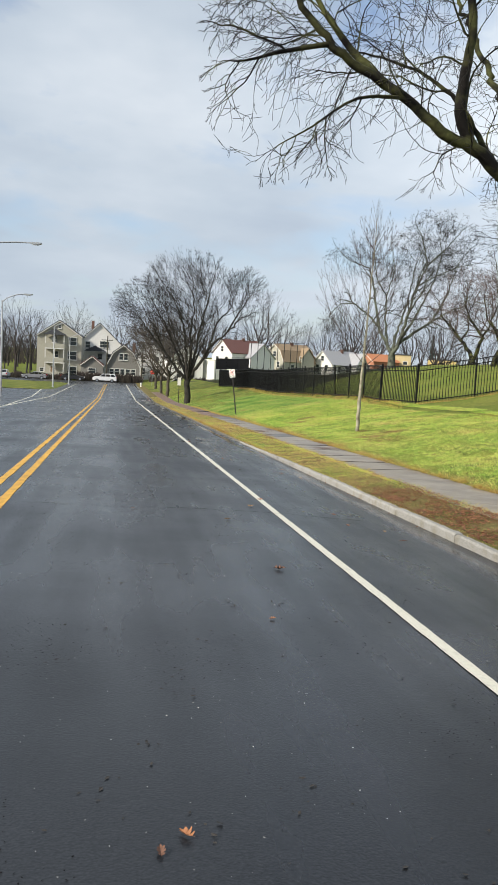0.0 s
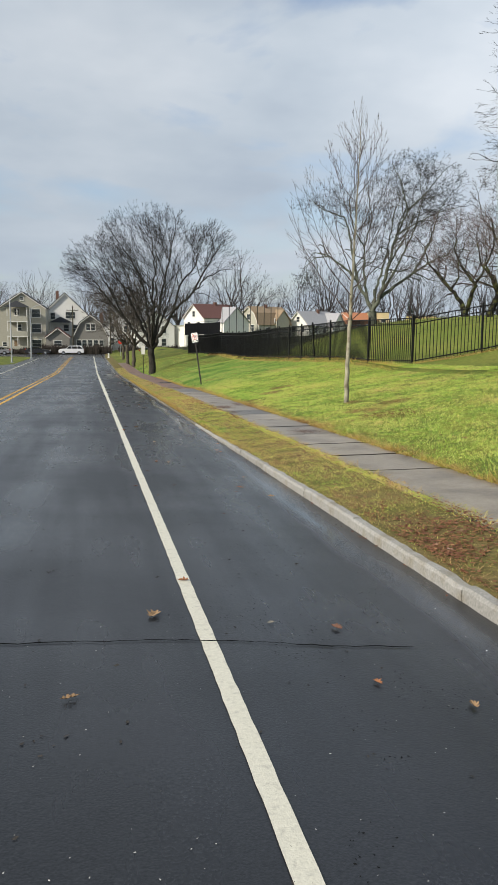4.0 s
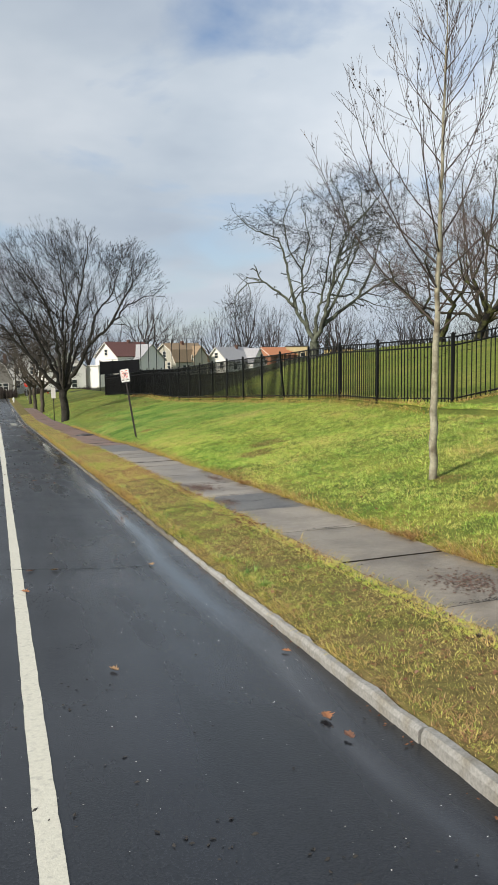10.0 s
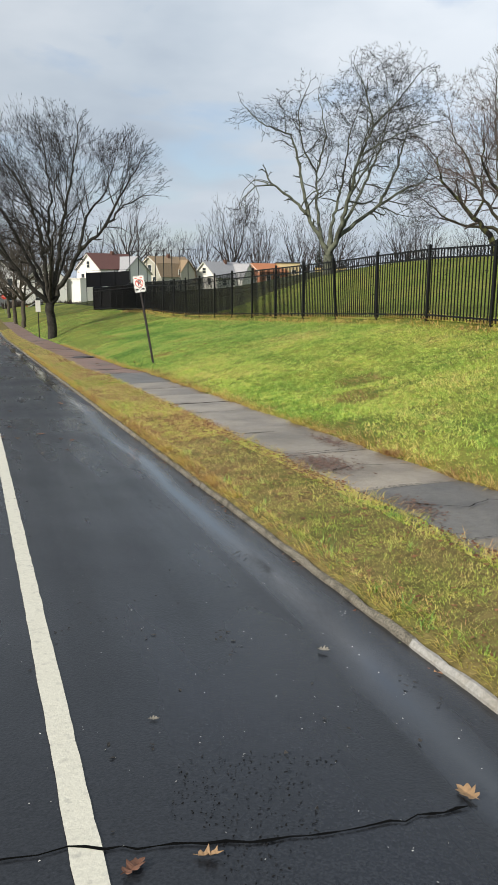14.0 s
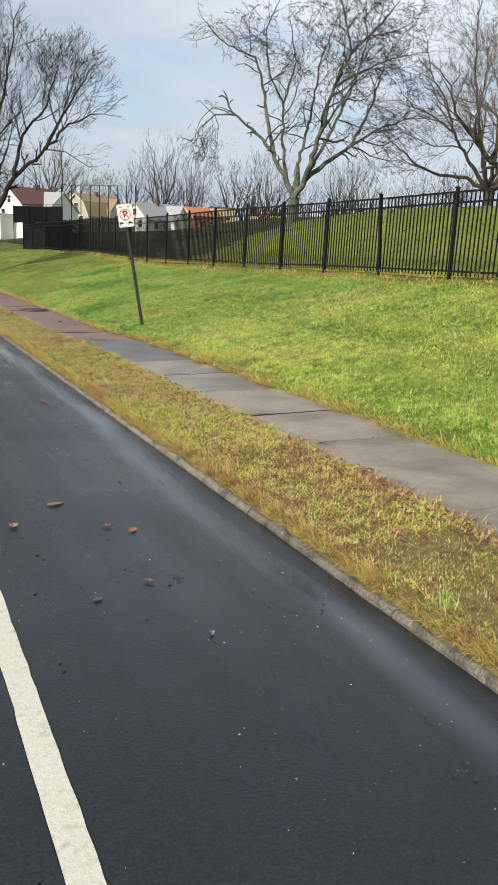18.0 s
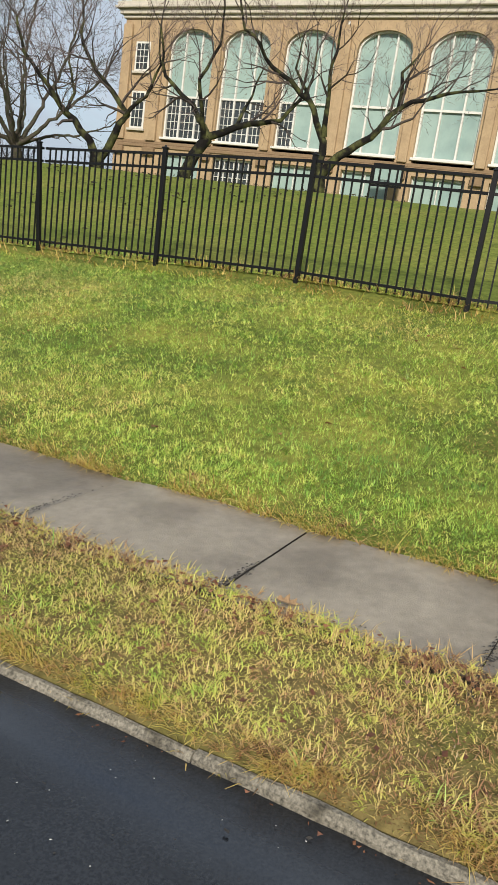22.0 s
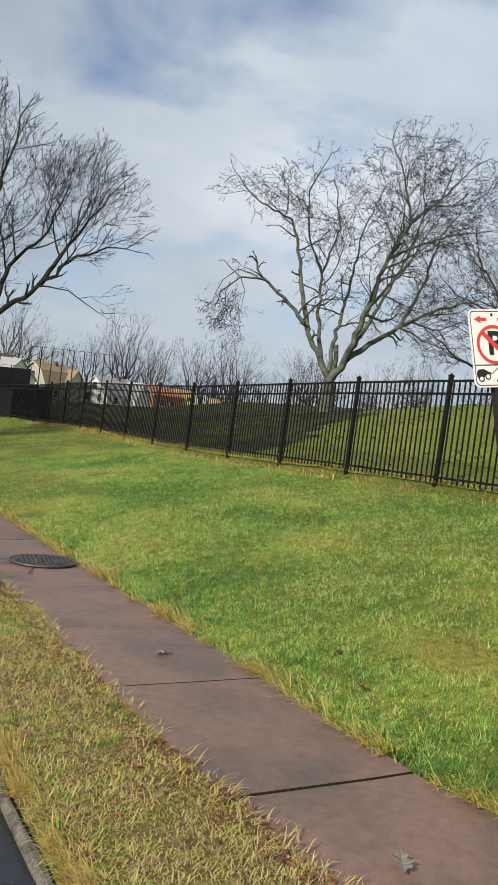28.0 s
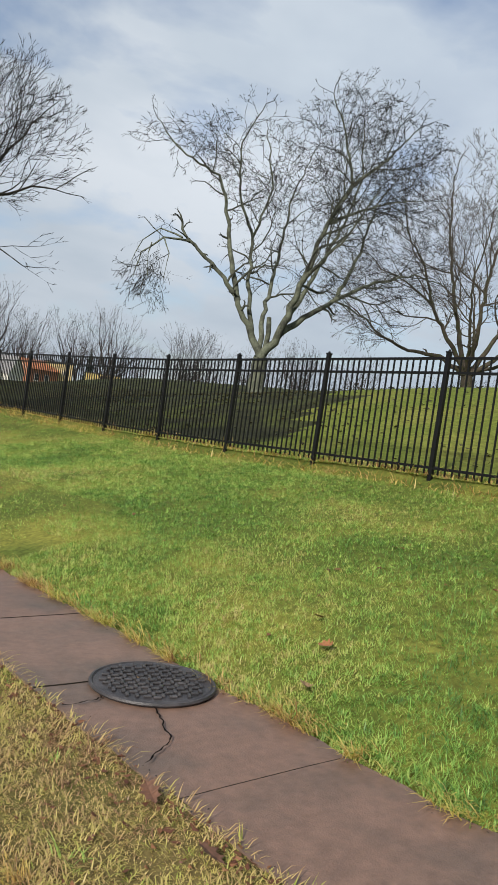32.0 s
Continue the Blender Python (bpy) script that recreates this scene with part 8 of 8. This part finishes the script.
for k in range(210):
    y, x = rs.uniform(16, 50), rs.choice((rs.uniform(1.9, 2.1), rs.uniform(2.0, 2.9), rs.uniform(4.0, 9.0), rs.uniform(4.0, 5.5)))
    for j in range(22):
        px, py = x + rs.gauss(0, 0.035), y + rs.gauss(0, 0.035)
        if path_left(py) - 0.03 < px < path_right(py) + 0.03:
            continue
        edge.append((px, py, surface(px, py)))
blades("grass_tufts", edge, (0.05, 0.13), (1.05, 0.3), 0.0055, LAWN_GRASS, "coarser bright tufts standing in the grass", 11)
edge = []
for k in range(26000):
    y = rs.uniform(26, 70)
    x = 9.80 + rs.gauss(0, 0.13)
    if rs.random() < 0.55 + 0.8 * noise.noise((y * 1.1, 51.0, 0.0)):
        edge.append((x, y, surface(x, y)))
for k in range(4500):
    f = rs.uniform(0, 1)
    x, y = CORNER[0] + 14 * f, CORNER[1] - 2.3 * f + rs.gauss(0, 0.12)
    edge.append((x, y, surface(x, y)))
blades("edge_grass", edge, (0.08, 0.26), (1.15, 0.30), 0.014, STRAW, "taller yellowed grass along the foot of the fence", 5)


def flakes(name, points, size, mat, label, seed, category="leaf litter", flat=0.5):
    rs = random.Random(seed)
    verts, faces = [], []
    for x, y, z in points:
        s = rs.uniform(*size)
        m = Euler((rs.gauss(0, flat), rs.gauss(0, flat), rs.uniform(0, 6.28))).to_matrix()
        o = len(verts)
        for px, py, pz in ((-0.5, 0, 0), (-0.15, -0.3, 0.08), (0.5, 0, 0.05), (0.1, 0.32, 0.1)):
            v = m @ Vector((px * s, py * s * 0.9, pz * s))
            verts.append((x + v.x, y + v.y, z + 0.012 + abs(v.z)))
        faces += [(o, o + 1, o + 2), (o, o + 2, o + 3)]
    return tagged(mesh_object(name, verts, faces, mat), label, category, kind="stuff")


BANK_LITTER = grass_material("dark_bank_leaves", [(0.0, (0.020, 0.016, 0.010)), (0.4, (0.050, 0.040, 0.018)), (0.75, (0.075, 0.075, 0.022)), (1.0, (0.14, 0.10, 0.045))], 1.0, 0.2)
LITTER = grass_material("leaf_litter", [(0.0, (0.06, 0.022, 0.014)), (0.4, (0.16, 0.065, 0.035)), (0.75, (0.28, 0.13, 0.06)), (1.0, (0.42, 0.27, 0.11))], 1.0, 0.15)
pts = scatter(11, 1.98, 2.95, 0.5, 9.0, 2300, lambda x, y, r: off_path(x, y, r) and r.random() < smooth(0.0, 2.5, y) * (1 - smooth(5.5, 9, y)) * (0.55 + noise.noise((x * 3, y * 2, 0)))) + scatter(12, 1.98, 2.95, 9, 44, 60, off_path) + scatter(23, 2.3, 2.95, 18, 47, 900, lambda x, y, r: off_path(x, y, r) and r.random() < smooth(0.35, 0.0, path_left(y) - x) * (0.4 + 0.9 * noise.noise((y * 0.6, 1.0, 3.0))))
flakes("leaf_litter", pts, (0.018, 0.055), LITTER, "brown leaf litter strewn over the verge", 12)
pts = scatter(13, 4.6, 6.4, 15.0, 17.2, 260, lambda x, y, r: math.hypot((x - 5.5), (y - 16) * 0.9) < 0.75 * r.random() ** 0.5) + scatter(14, 4.0, 9.6, 10, 70, 1.3) + scatter(15, 4.8, 9.4, 58, 84, 24)
flakes("leaf_litter", pts, (0.04, 0.09), LITTER, "small heap and scatter of brown leaves on the lawn", 14)
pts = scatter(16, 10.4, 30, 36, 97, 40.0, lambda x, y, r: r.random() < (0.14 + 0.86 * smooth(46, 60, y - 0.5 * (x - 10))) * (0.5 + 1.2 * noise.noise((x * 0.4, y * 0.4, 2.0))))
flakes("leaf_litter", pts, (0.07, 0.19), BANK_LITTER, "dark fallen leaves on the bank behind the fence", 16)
GRIT = material("pale_grit", (0.46, 0.45, 0.42), 0.7, vary=0.4, scale=200)
rs = random.Random(17)
pts = []
for k in range(5200):
    x, y = rs.uniform(-3.2, 1.7), rs.uniform(-3, 40)
    pts.append((x, y, on_road(x, y, -0.010)[2]))
flakes("road_grit", pts, (0.004, 0.011), GRIT, "pale grit scattered on the asphalt", 18, "grit", 0.3)
PITS = material("black_broken_asphalt", (0.011, 0.011, 0.011), 0.95, vary=0.3, scale=80, spec=0.1)
DEBRIS = material("dark_road_debris", (0.03, 0.026, 0.022), 0.8, vary=0.4, scale=100)
pts = []
for k in range(1100):
    x, y = rs.uniform(-3.2, 1.75), rs.uniform(-3, 45)
    for j in range(rs.choice((1, 1, 1, 2, 6))):
        px, py = x + rs.gauss(0, 0.05), y + rs.gauss(0, 0.07)
        pts.append((px, py, on_road(px, py, -0.010)[2]))
flakes("road_debris", pts, (0.008, 0.035), DEBRIS, "dark twigs and wet leaf scraps on the asphalt", 19, "debris", 0.25)
pts = []
for k in range(52000):
    x, y = (rs.uniform(-4.0, 1.7), rs.uniform(-3.5, 9)) if k < 26000 else (rs.uniform(-1.4, 1.0), rs.choice((rs.uniform(15, 19), rs.uniform(25, 31))))
    if noise.noise((x * 0.9, y * 0.9, 12.0)) + 0.5 * noise.noise((x * 3.1, y * 3.1, 5.0)) > (0.22 if k < 26000 else 0.34):
        pts.append((x, y, on_road(x, y, -0.011)[2]))
flakes("loose_aggregate", pts, (0.005, 0.014), PITS, "worn asphalt patches with loose dark aggregate", 24, "grit", 0.5)
pts = []
for k in range(700):
    y = rs.uniform(0, 46)
    if noise.noise((y * 1.3, 40, 0)) > 0.0:
        x = 1.78 - abs(rs.gauss(0, 0.03))
        pts.append((x, y, on_road(x, y, -0.008)[2]))
flakes("gutter_litter", pts, (0.010, 0.035), LITTER, "wet brown leaf scraps caught against the curb", 20)


JOINT_DIRT = [(23.34, 3.4, 0.5), (27.15, 3.1, 0.8), (28.46, 3.0, 0.4), (29.9, 3.1, 0.6), (31.3, 3.2, 0.5), (19.87, 3.2, 0.6), (21.5, 3.3, 0.6), (18.1, 3.5, 0.5), (14.73, 3.3, 0.5), (35.66, 3.2, 0.4), (24.9, 3.15, 0.3)]
pts = []
for y, x, w in JOINT_DIRT:
    for k in range(170):
        px, py = x + rs.gauss(0, w / 2.6), y + rs.gauss(0, 0.016)
        pts.append((px, py, path_z(px, py) - 0.006))
for k in range(900):
    y = rs.uniform(2, 46)
    x = path_right(y) - abs(rs.gauss(0, 0.05)) if k % 2 else path_left(y) + abs(rs.gauss(0, 0.05))
    pts.append((x, y, path_z(x, y) - 0.008))
flakes("path_debris", pts, (0.006, 0.024), DEBRIS, "dark wet leaf scraps and soil along the slab joints", 21, "debris", 0.3)


RED_MUD = material("reddish_wet_mud", (0.13, 0.075, 0.05), 0.5, vary=0.4, scale=16, bump=0.4, bump_scale=60)
pts = []
for cx, cy, rx, ry, n in ((3.1, 22.75, 0.30, 0.5, 1500), (3.5, 15.2, 0.3, 0.4, 500), (3.75, 24.0, 0.12, 0.5, 350), (3.05, 20.8, 0.15, 0.4, 350)):
    for k in range(n):
        px, py = cx + rs.gauss(0, rx * 0.5), cy + rs.gauss(0, ry * 0.5)
        if path_left(py) < px < path_right(py):
            pts.append((px, py, path_z(px, py) - 0.009))
flakes("path_mud", pts, (0.010, 0.045), RED_MUD, "reddish wet mud and leaf crumbs on the footpath", 22, "mud", 0.15)

# ---- hedge before the far houses ----
def hedge(x0, x1, y, z, h, seed):
    rs = random.Random(seed)
    V, F = [], []
    for k in range(int((x1 - x0) * 90)):
        x, yy = rs.uniform(x0, x1), y + rs.gauss(0, 0.35)
        hh = h * (0.75 + 0.3 * noise.noise((x * 0.6, 0, seed))) * rs.uniform(0.6, 1.0)
        dx, dy = rs.gauss(0, 0.15), rs.gauss(0, 0.15)
        o = len(V)
        V += [(x - 0.02, yy, z - 0.1), (x + 0.02, yy, z - 0.1), (x + dx + 0.05, yy + dy, z + hh * 0.6), (x + dx * 1.6, yy + dy * 1.6, z + hh), (x + dx - 0.06, yy + dy + 0.03, z + hh * 0.55)]
        F += [(o, o + 1, o + 2), (o, o + 2, o + 3), (o, o + 3, o + 4)]
    tagged(mesh_object("hedge", V, F, HEDGE), "dark leafless hedge before the houses", "hedge", kind="stuff")


hedge(-9.5, 3.5, 155.0, road_z(155) - 0.05, 2.6, 3)
hedge(-30, -10.5, 156.0, road_z(155) - 0.05, 1.6, 4)
hedge(5, 40, 157.0, road_z(155) - 0.05, 2.4, 5)
